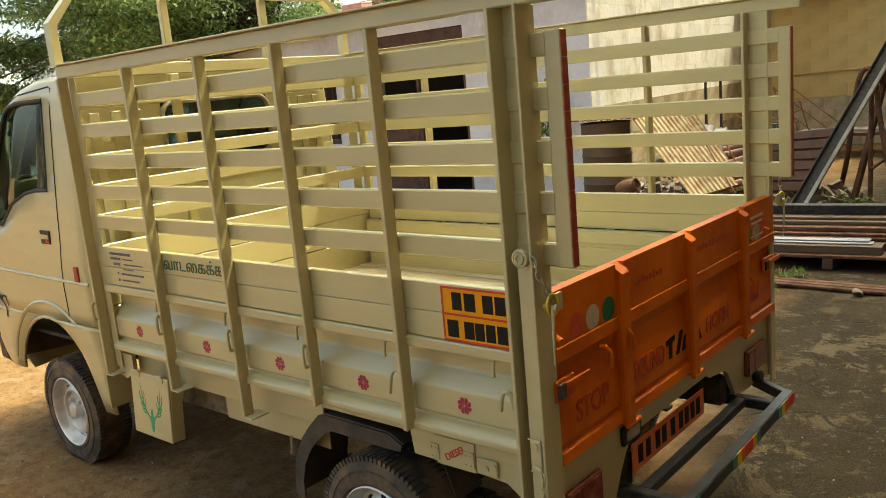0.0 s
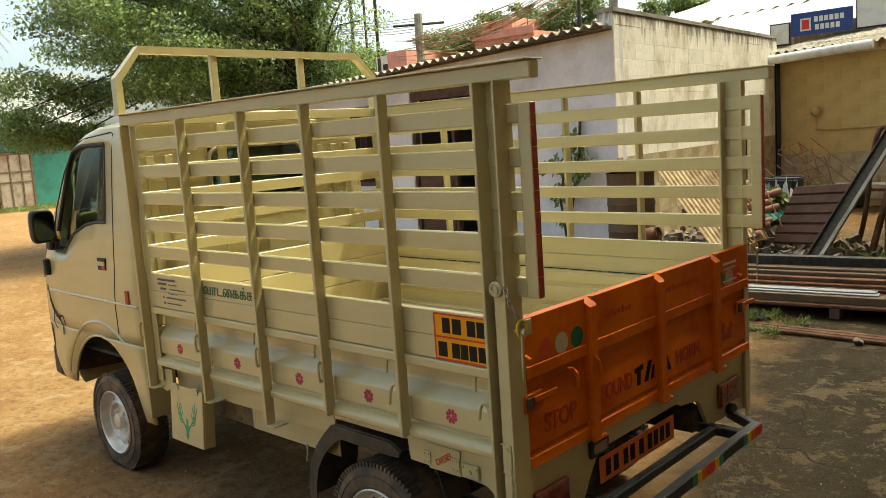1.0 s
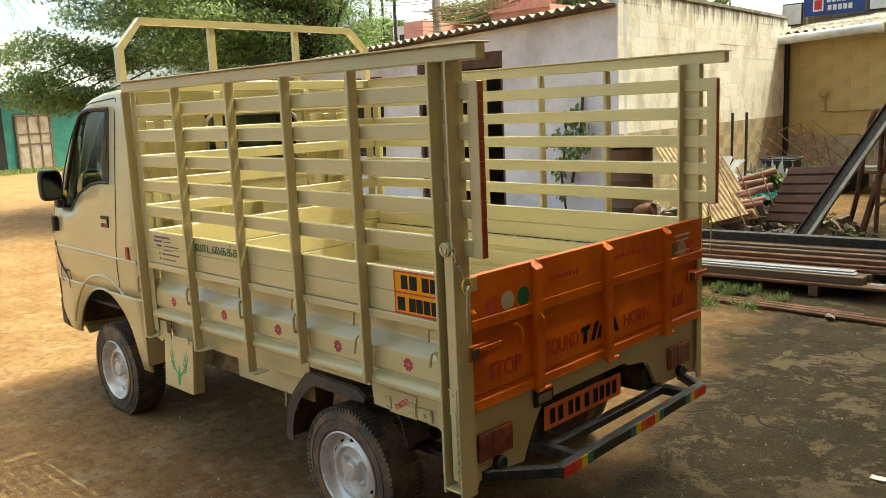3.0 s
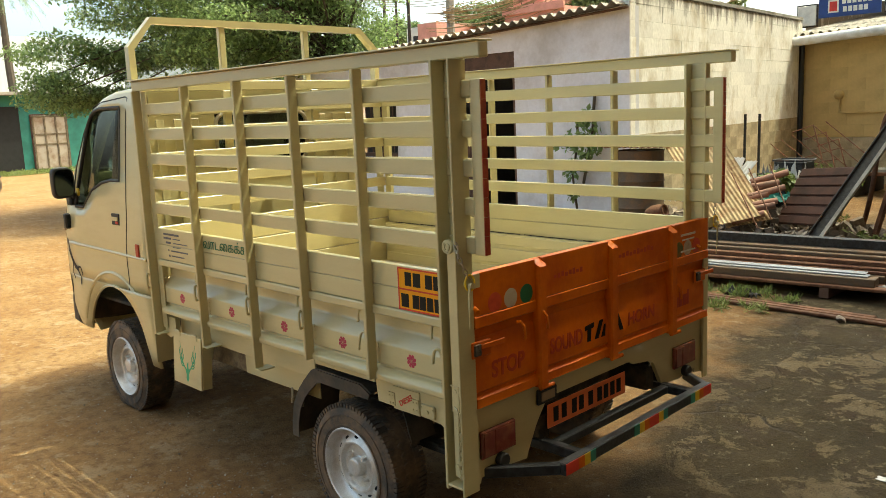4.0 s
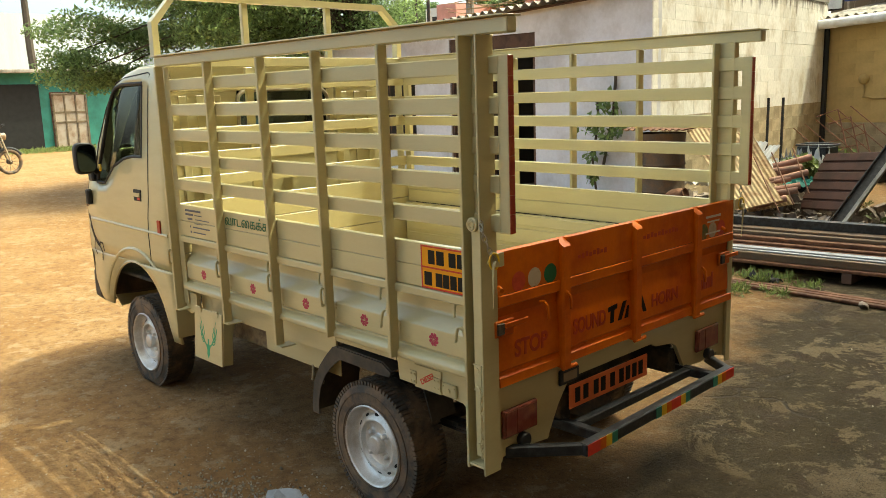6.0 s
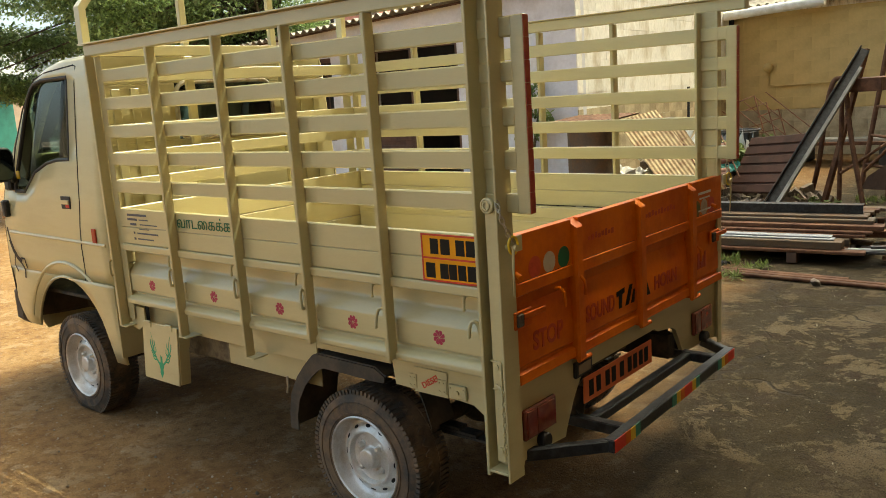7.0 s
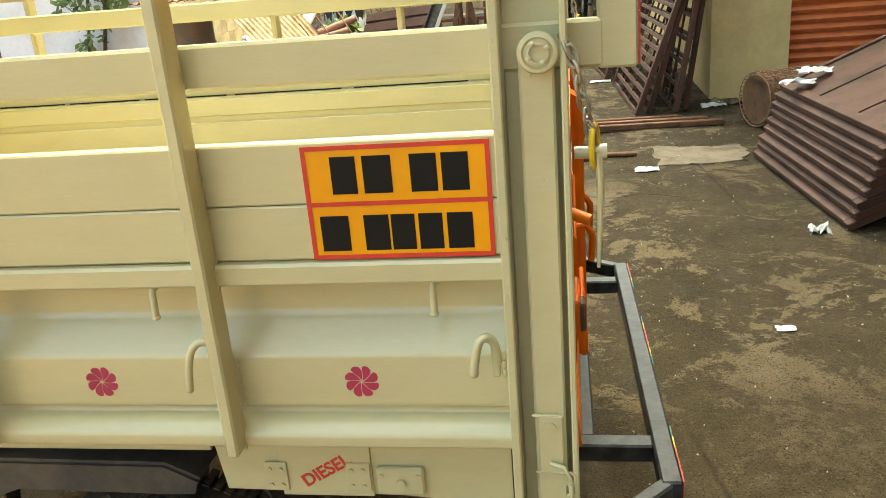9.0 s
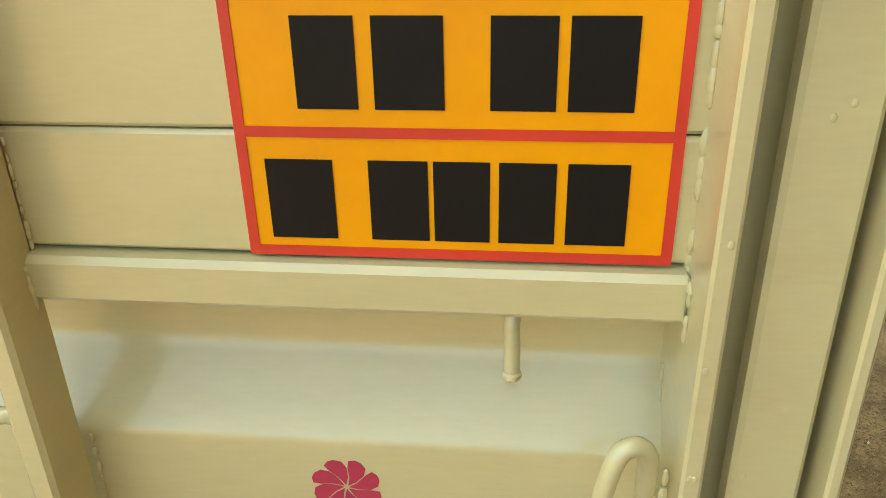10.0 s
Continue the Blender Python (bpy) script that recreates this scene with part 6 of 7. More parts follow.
# and what lies behind and beneath it
for z, y0, n, wide, high, mats in ((0.086, 5.15, 9, 0.105, 0.026, (RUST, BEAMGREY)), (0.114, 5.22, 8, 0.11, 0.06, (BEAMGREY, RUST, DARKBAR)), (0.178, 5.41, 6, 0.11, 0.045, (DARKBAR, RUST)), (0.226, 5.56, 5, 0.11, 0.06, (RUST, DARKBAR)), (0.29, 5.76, 3, 0.11, 0.03, (BEAMGREY, RUST))):
    for k in range(n):
        stock("steel_bar", -0.2 - random.uniform(0, 0.3), y0 + (wide + 0.006) * k, z, wide, high, mats[k % len(mats)])
for k, (x0, x1, y, z, mat) in enumerate(((-1.6, 0.10, 5.10, 0.088, DARKBAR), (-1.5, 0.16, 5.20, 0.088, GALV), (-1.4, 0.05, 5.30, 0.09, DARKBAR), (-1.3, -0.02, 5.16, 0.125, DARKBAR))):
    lone_bar("steel_bar", (x0 + 1.1, y + 0.02 + SLANT * -0.4, z + 0.012), (x1, y + 0.05, z + 0.012), 0.06, 0.022, mat, "short dark steel offcut beside the pile" if mat is DARKBAR else "short bright steel offcut beside the pile", G)
ch = thing("steel_channel", "long black steel channel on top of a pile", "steel channel", G)
d = Vector((3.9, SLANT * 3.9, 0)).normalized()
q = Vector((-d.y, d.x, 0))
m = Matrix.Translation(Vector((-0.38, 5.64, 0.318)) - d * 4.0) @ Matrix((d, q, Vector((0, 0, 1)))).transposed().to_4x4()
part("web", box(bmesh.new(), (0, 0.0, 0.0), (4.0, 0.006, 0.075), 0.002, m), BLACKSTEEL, ch)
part("flange", box(bmesh.new(), (0, 0.006, 0.067), (4.0, 0.11, 0.075), 0.002, m), DARKBAR, ch)
part("flange", box(bmesh.new(), (0, 0.006, 0.0), (4.0, 0.11, 0.008), 0.002, m), DARKBAR, ch)
for y, x0, x1 in ((5.02, -0.15, 1.0), (5.12, -0.05, 0.8), (4.9, 0.0, 1.1)):
    lone_bar("steel_bar", (x0, y + 0.3, 0.025), (x1, y + 0.35, 0.025), 0.05, 0.04, RUST, "rusty brown steel bar lying on concrete", G)
for y, x0, x1, h in ((4.42, -3.6, 0.42, 0.02), (4.34, -3.2, 0.2, 0.022), (4.50, -3.0, -0.2, 0.018)):
    lone_bar("steel_strip", (x0, y + 0.05, h / 2 + 0.006), (x1, y, h / 2 + 0.006), 0.05, h, RUST, "thin rusty steel strip lying on the ground", "steel strips")
bm = bmesh.new()
bmesh.ops.create_icosphere(bm, subdivisions=2, radius=0.035, matrix=Matrix.Translation((-0.36, 4.27, 0.03)))
for v in bm.verts:
    v.co += Vector((noise.noise(v.co * 22), noise.noise(v.co * 22 + Vector((5, 0, 0))), noise.noise(v.co * 22 + Vector((0, 5, 0))) - 0.3)) * 0.024
tagged(finish("stone", bm, STONE), "small brown stone beside a steel strip", "stone")

# maroon ribbed sheet leaning on the rubble
u, v = Vector((0.77, -0.45, 0.075)).normalized(), Vector((0.0, 0.4, 0.525)).normalized()
n_ = u.cross(v).normalized()
v = n_.cross(u)
m = Matrix.Translation((-2.16, 7.25, 0.235)) @ Matrix((u, -n_, v)).transposed().to_4x4()
sheet_ = thing("ribbed_sheet", "maroon ribbed roofing sheet leaning on the rubble", "roof sheet")
part("sheet", box(bmesh.new(), (0, -0.004, 0), (0.93, 0.004, 0.70), 0.001, m), BROWNPAINT, sheet_)
for k in range(6):
    part("rib", box(bmesh.new(), (0.004 if k else 0, -0.022, 0.004 + k * 0.118), (0.927, -0.004, 0.098 + k * 0.118), 0.006, m), BROWNPAINT, sheet_)

# beams leaning on a trestle, step ladder
d = Vector((-0.98, 7.9, 1.73)) - Vector((-1.57, 6.26, 0.02))
w = Vector((0.75, 0.05, -0.42))
w = (w - d * w.dot(d) / d.length_squared).normalized()
m = Matrix.Translation((-1.57, 6.26, 0.02)) @ Matrix((d.normalized(), w, d.normalized().cross(w))).transposed().to_4x4()
beam = thing("leaning_channel", "wide black steel channel leaning on a trestle", "beam", "leaning beams")
part("web", box(bmesh.new(), (0, 0, -0.008), (d.length, 0.09, 0), 0.002, m), BLACKSTEEL, beam)
part("flange", box(bmesh.new(), (0, -0.012, -0.05), (d.length, 0, 0.05), 0.003, m), DARKBAR, beam)
part("flange", box(bmesh.new(), (0, 0.09, -0.05), (d.length - 0.25, 0.125, 0.05), 0.003, m), CEMENT, beam, "dusty grey flange")
lone_bar("leaning_beam", (-1.25, 7.6, 0.04), (-0.95, 8.0, 1.72), 0.07, 0.04, RUST, "rusty beam leaning at a slant", "leaning beams", "beam")
tr = thing("trestle", "rusty bent-pipe trestle holding up a steel channel", "trestle")
part("leg", bent(bmesh.new(), [(-1.45, 7.72, 0.0), (-1.33, 7.7, 0.5), (-1.26, 7.7, 1.1), (-1.2, 7.7, 1.38), (-1.13, 7.7, 1.43), (-1.07, 7.68, 1.36), (-0.95, 7.5, 0.8), (-0.74, 7.28, 0.0)], 0.026, 10), RUST, tr)
part("leg", rod(bmesh.new(), (-1.02, 7.35, 0.0), (-1.10, 7.7, 1.38), 0.024, 8), RUST, tr)
part("crosspiece", box(bmesh.new(), (-1.12, 7.68, 1.28), (-0.72, 8.5, 1.42), 0.006), RUST, tr)
part("brace", rod(bmesh.new(), (-1.03, 7.4, 0.45), (-0.7, 8.3, 0.75), 0.016, 6), RUST, tr)
part("leg", rod(bmesh.new(), (-0.66, 8.45, 0.0), (-0.78, 8.4, 1.32), 0.024, 8), RUST, tr)
lad = thing("step_ladder", "rusty steel step ladder standing open", "ladder")
feet = [(-1.28, 9.3), (-0.86, 8.75), (-1.05, 10.0), (-0.66, 9.55)]
tops = [(-1.03, 9.55), (-0.86, 9.28), (-1.0, 9.6), (-0.84, 9.34)]
for f, t in zip(feet, tops):
    part("leg", rod(bmesh.new(), (f[0], f[1], 0), (t[0], t[1], 2.1), 0.03, 8), RUST, lad)
for k in range(1, 6):
    q = k / 6
    for i, j in ((0, 1), (2, 3)):
        a = [feet[i][c] + (tops[i][c] - feet[i][c]) * q for c in (0, 1)]
        b = [feet[j][c] + (tops[j][c] - feet[j][c]) * q for c in (0, 1)]
        part("rung", rod(bmesh.new(), (a[0], a[1], 2.1 * q), (b[0], b[1], 2.1 * q), 0.018, 6), RUST, lad)
bm = bmesh.new()
vs = [bm.verts.new(p) for p in ((-1.27, 9.28, 0.04), (-0.87, 8.78, 0.10), (-0.87, 8.83, 0.42), (-1.2, 9.3, 0.2))]
bm.faces.new(vs)
bmesh.ops.solidify(bm, geom=bm.faces[:], thickness=0.015)
part("kick_plate", bm, WOODDARK, lad)
part("brace", rod(bmesh.new(), (-1.25, 9.33, 0.25), (-0.87, 8.86, 0.60), 0.02, 6), RUST, lad)

m = Matrix.Translation((-1.0, 13.6, 0.02)) @ Matrix.Rotation(radians(12), 4, "Z") @ Matrix.Rotation(radians(30), 4, "Y")
pan = thing("white_board", "white framed board leaning at a slant", "board")
part("board", box(bmesh.new(), (-0.14, -0.02, 0), (0.14, 0.02, 2.2), 0.004, m), WHITEPAINT, pan)
part("rail", box(bmesh.new(), (0.14, -0.03, 0), (0.19, 0.03, 2.2), 0.004, m), DARKBAR, pan, "dark edge rail")
for k, (x0, x1, y, z, w, mat, lab) in enumerate(((-3.4, -1.3, 12.95, 0.365, 0.45, CEMENT, "long grey sheet lying on a stand by the shed"), (-3.2, -1.5, 12.45, 0.365, 0.4, DARKBAR, "dark steel sheet lying on a stand by the shed"), (-3.0, -1.2, 12.15, 0.365, 0.12, RUST, "long rusty angle bar on a stand by the shed"))):
    lone_bar("stacked_sheet", (x0, y, z), (x1, y + 0.1, z), w, 0.05, mat, lab, "sheets by the shed", "metal sheet")
for x in (-3.1, -1.6):
    lone_bar("stand", (x, 12.1, 0.17), (x, 13.4, 0.17), 0.2, 0.34, ROOMSHADE_TIMBER, "dark timber stand under metal sheets", "stands", "stand")
# motorcycles
def motorcycle(at, turn, label, group=""):
    """A small motorcycle: spoked wheels, fork, tank, seat, engine, silencer and bars. It stands along the direction of turn."""
    mc = thing("motorcycle", label, "motorcycle", group)
    m = Matrix.Translation(at) @ Matrix.Rotation(turn, 4, "Z")

    def line(bm, pts, r, n=8):
        return tube(bm, [m @ Vector(p) for p in pts], r, n)
    for x in (-0.62, 0.62):
        ring = [(x + 0.27 * math.cos(a), 0, 0.30 + 0.27 * math.sin(a)) for a in [2 * math.pi * j / 28 for j in range(29)]]
        wh = part("wheel", line(bmesh.new(), ring, 0.042), TYRE, mc)
        bm = line(bmesh.new(), [(x, -0.05, 0.30), (x, 0.05, 0.30)], 0.06, 14)
        for j in range(12):
            a = math.pi * j / 6
            line(bm, [(x, 0.02 * (-1) ** j, 0.30), (x + 0.24 * math.cos(a), 0, 0.30 + 0.24 * math.sin(a))], 0.004, 4)
        part("spokes", bm, UNDER, wh)
        arc = [(x + 0.33 * math.cos(a), 0, 0.30 + 0.33 * math.sin(a)) for a in [0.5 + 2.1 * j / 10 for j in range(11)]]
        part("mudguard", line(bmesh.new(), arc, 0.035), BLACKSTEEL, mc)
    for y in (-0.08, 0.08):
        part("fork", line(bmesh.new(), [(0.62, y, 0.30), (0.44, y, 0.95)], 0.022), STEEL, mc)
        part("shock", line(bmesh.new(), [(-0.62, y * 1.3, 0.32), (-0.42, y * 1.3, 0.70)], 0.03), BLACKSTEEL, mc)
        part("mirror", line(bmesh.new(), [(0.36, y * 3.2, 1.02), (0.38, y * 3.8, 1.14), (0.40, y * 4.6, 1.20), (0.40, y * 5.6, 1.21)], lambda i: 0.008 if i < 2 else 0.03), BLACKSTEEL, mc)
    bm = line(bmesh.new(), [(0.46, 0, 0.86), (0.30, 0, 0.70), (-0.45, 0, 0.66), (-0.70, 0, 0.72)], 0.026)
    line(bm, [(0.44, 0, 0.80), (0.20, 0, 0.34), (-0.20, 0, 0.28), (-0.62, 0, 0.30)], 0.026)
    part("frame", bm, UNDER, mc)
    part("tank", tube(bmesh.new(), [m @ Vector((x, 0, z)) for x, z in ((0.42, 0.84), (0.34, 0.85), (0.18, 0.85), (0.02, 0.81), (-0.06, 0.78))], lambda i: (0.06, 0.125, 0.14, 0.11, 0.05)[i], 14), BLACKSTEEL, mc)
    part("seat", tube(bmesh.new(), [m @ Vector((x, 0, z)) for x, z in ((-0.04, 0.78), (-0.12, 0.785), (-0.4, 0.80), (-0.66, 0.84), (-0.74, 0.84))], lambda i: (0.05, 0.095, 0.11, 0.10, 0.05)[i], 12), SEAT, mc)
    bm = box(bmesh.new(), (-0.18, -0.13, 0.26), (0.16, 0.13, 0.50), 0.05, m)
    box(bm, (0.02, -0.09, 0.44), (0.2, 0.09, 0.66), 0.03, m)
    part("engine", bm, UNDER, mc)
    part("silencer", line(bmesh.new(), [(0.15, -0.15, 0.30), (-0.1, -0.17, 0.24), (-0.45, -0.18, 0.30), (-0.85, -0.18, 0.36)], lambda i: (0.022, 0.03, 0.045, 0.045)[i]), STEEL, mc)
    part("handlebar", line(bmesh.new(), [(0.28, -0.36, 1.0), (0.40, -0.2, 1.02), (0.43, 0, 0.98), (0.40, 0.2, 1.02), (0.28, 0.36, 1.0)], 0.014), BLACKSTEEL, mc)
    part("headlamp", tube(bmesh.new(), [m @ Vector((x, 0, 0.92)) for x in (0.44, 0.48, 0.56, 0.58)], lambda i: (0.04, 0.08, 0.095, 0.085)[i], 14), LAMPGLASS, mc)
    return mc


for x, y, a in ((-0.2, 13.3, 255), (0.22, 13.35, 262), (0.62, 12.9, 250)):
    motorcycle((x, y, 0), radians(a), "dusty old motorcycle standing by the wall", "motorcycles by the wall")


# ---- red-brown grilles leaning on the workshop's side ----
def grille(x, y, lean, yaw, w, h, n):
    gr = thing("window_grille", "red-brown steel window grille leaning on the wall", "grille", "leaning grilles")
    m = Matrix.Translation((x, y, 0.02)) @ Matrix.Rotation(radians(yaw), 4, "Z") @ Matrix.Rotation(radians(lean), 4, "Y")
    for y0 in (0, w - 0.05):
        part("stile", box(bmesh.new(), (-0.02, y0, 0), (0.02, y0 + 0.05, h), 0.003, m), BROWNPAINT, gr)
    for k in range(n):
        z = h * k / (n - 1)
        part("rail", box(bmesh.new(), (-0.012, 0.05, z - 0.015), (0.012, w - 0.05, z + 0.015), 0.002, m), BROWNPAINT, gr)
    for k in (0.35, 0.65):
        part("bar", box(bmesh.new(), (-0.008, w * k - 0.01, 0.015), (0.008, w * k + 0.01, h - 0.015), 0.002, m), BROWNPAINT, gr)
    return gr


for x, y, lean, yaw, w, h, n in ((0.36, 7.6, 20, 5, 1.85, 2.0, 22), (0.53, 7.6, 16, 5, 1.8, 1.9, 15), (0.52, 5.68, 20, 3, 1.7, 1.95, 24), (0.61, 5.72, 17, 3, 1.6, 1.95, 22),
                                 (0.82, 5.74, 10, 2, 1.2, 2.0, 12), (0.90, 5.8, 8, 2, 1.1, 2.0, 12)):
    grille(x, y, lean, yaw, w, h, n)

# ---- stack of red-brown door leaves ----
def door_leaf(k):
    lf = thing("door_leaf", "red-brown steel door leaf lying in a leaning stack", "door leaf", "stacked door leaves")
    m = pile @ Matrix.Translation((0.031 * k + random.uniform(-0.008, 0.008), -0.012 * k + random.uniform(-0.006, 0.006), 0.043 * k))
    part("leaf", box(bmesh.new(), (0, 0, 0), (1.0, 1.45, 0.026), 0.003, m), BROWNPAINT, lf)
    for lo, hi in (((-0.004, -0.006, 0.026), (1.0, 0.05, 0.040)), ((0, 1.41, 0.026), (1.0, 1.45, 0.040)), ((0, 0.05, 0.026), (0.05, 1.41, 0.040)), ((0.95, 0.05, 0.026), (1.0, 1.41, 0.040)), ((0.05, 0.46, 0.026), (0.95, 0.51, 0.034)), ((0.05, 0.95, 0.026), (0.95, 1.0, 0.034))):
        part("rail", box(bmesh.new(), lo, hi, 0.003, m), BROWNPAINT, lf)
    return lf


pile = Matrix.Translation((1.25, 2.8, 0.003)) @ Matrix.Rotation(radians(5), 4, "Z") @ Matrix.Rotation(radians(-23), 4, "Y")
for k in range(9):
    door_leaf(k)
lone_bar("block_prop", (2.12, 2.95, 0.165), (2.02, 4.1, 0.165), 0.16, 0.33, CEMENT, "grey concrete block propping up the door stack", "", "concrete block")


def crumpled(name, c, rx, ry, rz, mat, label, category, seed=0, n=10, wild=1.0):
    bm = bmesh.new()
    bmesh.ops.create_grid(bm, x_segments=n, y_segments=n, size=1)
    for v in bm.verts:
        p = v.co.copy()
        k = noise.noise((p.x * 2.3 + seed, p.y * 2.3, seed)), noise.noise((p.x * 1.7, p.y * 1.7 + seed, 3 + seed)), noise.noise((p.x * 3 * wild, p.y * 3 * wild, 9 + seed))
        v.co = Vector((c[0] + rx * (p.x + 0.35 * k[0]), c[1] + ry * (p.y + 0.35 * k[1]), c[2] + rz * abs(k[2]) * 1.6 + 0.003))
    bmesh.ops.solidify(bm, geom=bm.faces[:], thickness=0.002)
    return tagged(finish(name, bm, mat, sharp=20), label, category)


crumpled("paper", pile @ Vector((0.29, 1.10, 0.415)), 0.09, 0.055, 0.035, PAPER, "curled white paper on the door stack", "paper", 1, 14, 0.4)
crumpled("paper", pile @ Vector((0.41, 1.17, 0.415)), 0.09, 0.05, 0.03, PAPER, "folded white paper on the door stack", "paper", 2, 14, 0.4)
crumpled("paper", (1.11, 2.81, 0.0), 0.042, 0.04, 0.05, PAPER, "crumpled paper ball on the concrete", "paper", 3, 8)
crumpled("paper", (0.73, 1.79, 0.0), 0.032, 0.022, 0.012, PAPER, "torn white paper scrap on the concrete", "paper", 4, 6)
crumpled("paper", (0.45, 4.05, 0.0), 0.07, 0.05, 0.012, PAPER, "flat white paper scrap on the concrete", "paper", 5, 8)
crumpled("paper", (1.15, 6.0, 0.0), 0.09, 0.06, 0.03, PAPER, "crumpled white paper by the wall", "paper", 6, 8)
crumpled("paper", (0.3, 7.6, 0.0), 0.10, 0.05, 0.012, PAPER, "flat white paper scrap on the concrete", "paper", 16, 8)
crumpled("cardboard", (0.80, 4.36, 0.0), 0.27, 0.24, 0.010, CARD, "flattened grey cardboard on the concrete", "cardboard", 7)
crumpled("rubbish", (1.3, 6.08, 0.0), 0.16, 0.07, 0.05, CARD, "scraps of card and dust by the wall", "rubbish", 8)
crumpled("plastic_sheet", (-0.78, -0.30, 0.0), 0.26, 0.12, 0.05, PLASTIC, "crumpled grey plastic sheet on the ground", "plastic sheet", 9, 14)
crumpled("rag", (-1.28, 4.62, 0.01), 0.13, 0.06, 0.07, DARKBAR, "dark crumpled rag in the grass", "rag", 10)

# roll of wire mesh
roll = thing("wire_mesh_roll", "rusty roll of wire mesh by the shutter", "wire mesh")
rm = Matrix.Translation((1.28, 5.1, 0.20)) @ Matrix.Rotation(radians(22), 4, "Z") @ Matrix.Rotation(radians(90), 4, "Y")
bm = bmesh.new()
for k in range(26):
    z = 0.03 * k
    ring = [rm @ Vector((0.19 * math.cos(a), 0.19 * math.sin(a), z)) for a in [2 * math.pi * j / 20 for j in range(21)]]
    tube(bm, ring, 0.0035, 4)
MESHRUST = material("mesh_rust", (0.22, 0.115, 0.055), 0.8, second=(0.14, 0.07, 0.035), scale=14, bump=0.1)
part("hoops", bm, MESHRUST, roll)
bm = bmesh.new()
for k in range(36):
    a = 2 * math.pi * k / 36
    rod(bm, rm @ Vector((0.19 * math.cos(a), 0.19 * math.sin(a), 0)), rm @ Vector((0.19 * math.cos(a), 0.19 * math.sin(a), 0.75)), 0.0035, 4)
part("wires", bm, MESHRUST, roll)
part("inner_layer", lathe(bmesh.new(), [(0.172, 0.01), (0.172, 0.74), (0.165, 0.74), (0.165, 0.01)], 24, rm), MESHRUST, roll)

# ---- rubble in front of the sunlit wall ----
z_ = corrugated(bmesh.new(), (-3.34, 6.88, 1.10), (-2.98, 7.2, 1.2), (-2.50, 6.50, 0.28), 0.045, 0.004, 110)
tagged(finish("corrugated_sheet", z_, ZINC, sharp=60), "sunlit rusty corrugated sheet leaning on rubble", "metal sheet")
z_ = corrugated(bmesh.new(), (-3.16, 7.0, 1.0), (-2.8, 7.34, 1.08), (-2.45, 6.66, 0.24), 0.045, 0.004, 110)
tagged(finish("corrugated_sheet", z_, ZINC, sharp=60), "rusty corrugated sheet under another", "metal sheet")
drum = thing("oil_drum", "brown rusted oil drum among the rubble", "drum")
dm = Matrix.Translation((-3.72, 6.95, 0.02))
part("barrel", lathe(bmesh.new(), [(0.27, 0), (0.285, 0.02), (0.28, 0.34), (0.292, 0.36), (0.28, 0.38), (0.28, 0.66), (0.292, 0.68), (0.28, 0.70), (0.28, 1.03), (0.288, 1.05), (0.27, 1.05), (0.26, 1.03)], 32, dm), BEAMGREY, drum)
z_ = corrugated(bmesh.new(), (-4.05, 6.6, 1.12), (-3.3, 6.75, 1.12), (-4.05, 7.25, 1.16), 0.076, 0.01, 60)
tagged(finish("corrugated_sheet", z_, RUST, sharp=60), "dark rusty sheet lying on the drum", "metal sheet")
TERRACOTTA = material("dusty_terracotta", (0.29, 0.145, 0.10), 0.85, second=(0.20, 0.125, 0.09), scale=9, amount=0.5, fine=0.1, bump=0.15, island=0.2)
random.seed(9)
for k in range(9):
    x, y, z = -2.42 + random.uniform(-0.1, 0.08), 6.74 + 0.065 * k, 0.30 + 0.048 * k
    ln, turn = random.uniform(0.30, 0.44), random.uniform(0.4, 0.8)
    lp = finish("clay_pipe", lathe(bmesh.new(), [(0.036, 0), (0.042, 0.004), (0.042, 0.05), (0.037, 0.055), (0.037, ln), (0.030, ln), (0.030, 0.0)], 14,
                                   Matrix.Translation((x, y, z)) @ Vector((math.cos(turn), math.sin(turn), 0.22 + random.uniform(-0.08, 0.08))).to_track_quat("Z", "Y").to_matrix().to_4x4(), caps=(False, False)), TERRACOTTA)
    tagged(lp, "dusty terracotta pipe length in the rubble heap", "pipe", "pipes in the rubble")
pot = finish("clay_pot", lathe(bmesh.new(), [(0.03, 0), (0.075, 0.01), (0.095, 0.09), (0.085, 0.18), (0.06, 0.22), (0.07, 0.245), (0.062, 0.245), (0.052, 0.22)], 20,
                               Matrix.Translation((-3.38, 6.56, 0.33)) @ Matrix.Rotation(radians(70), 4, "Y")), RUST)
tagged(pot, "broken brown clay pot lying on rubble", "pot")
for k, (a, b) in enumerate((((-2.55, 6.95, 0.82), (-2.02, 6.5, 0.28)), ((-2.42, 7.1, 0.86), (-1.95, 6.66, 0.36)), ((-2.25, 7.25, 0.9), (-1.9, 6.9, 0.46)))):
    lone_bar("iron_rod", a, b, 0.014, 0.014, RUST, "thin rusty rod lying across the rubble", "rods on the rubble", "rod")
random.seed(5)
bm = bmesh.new()
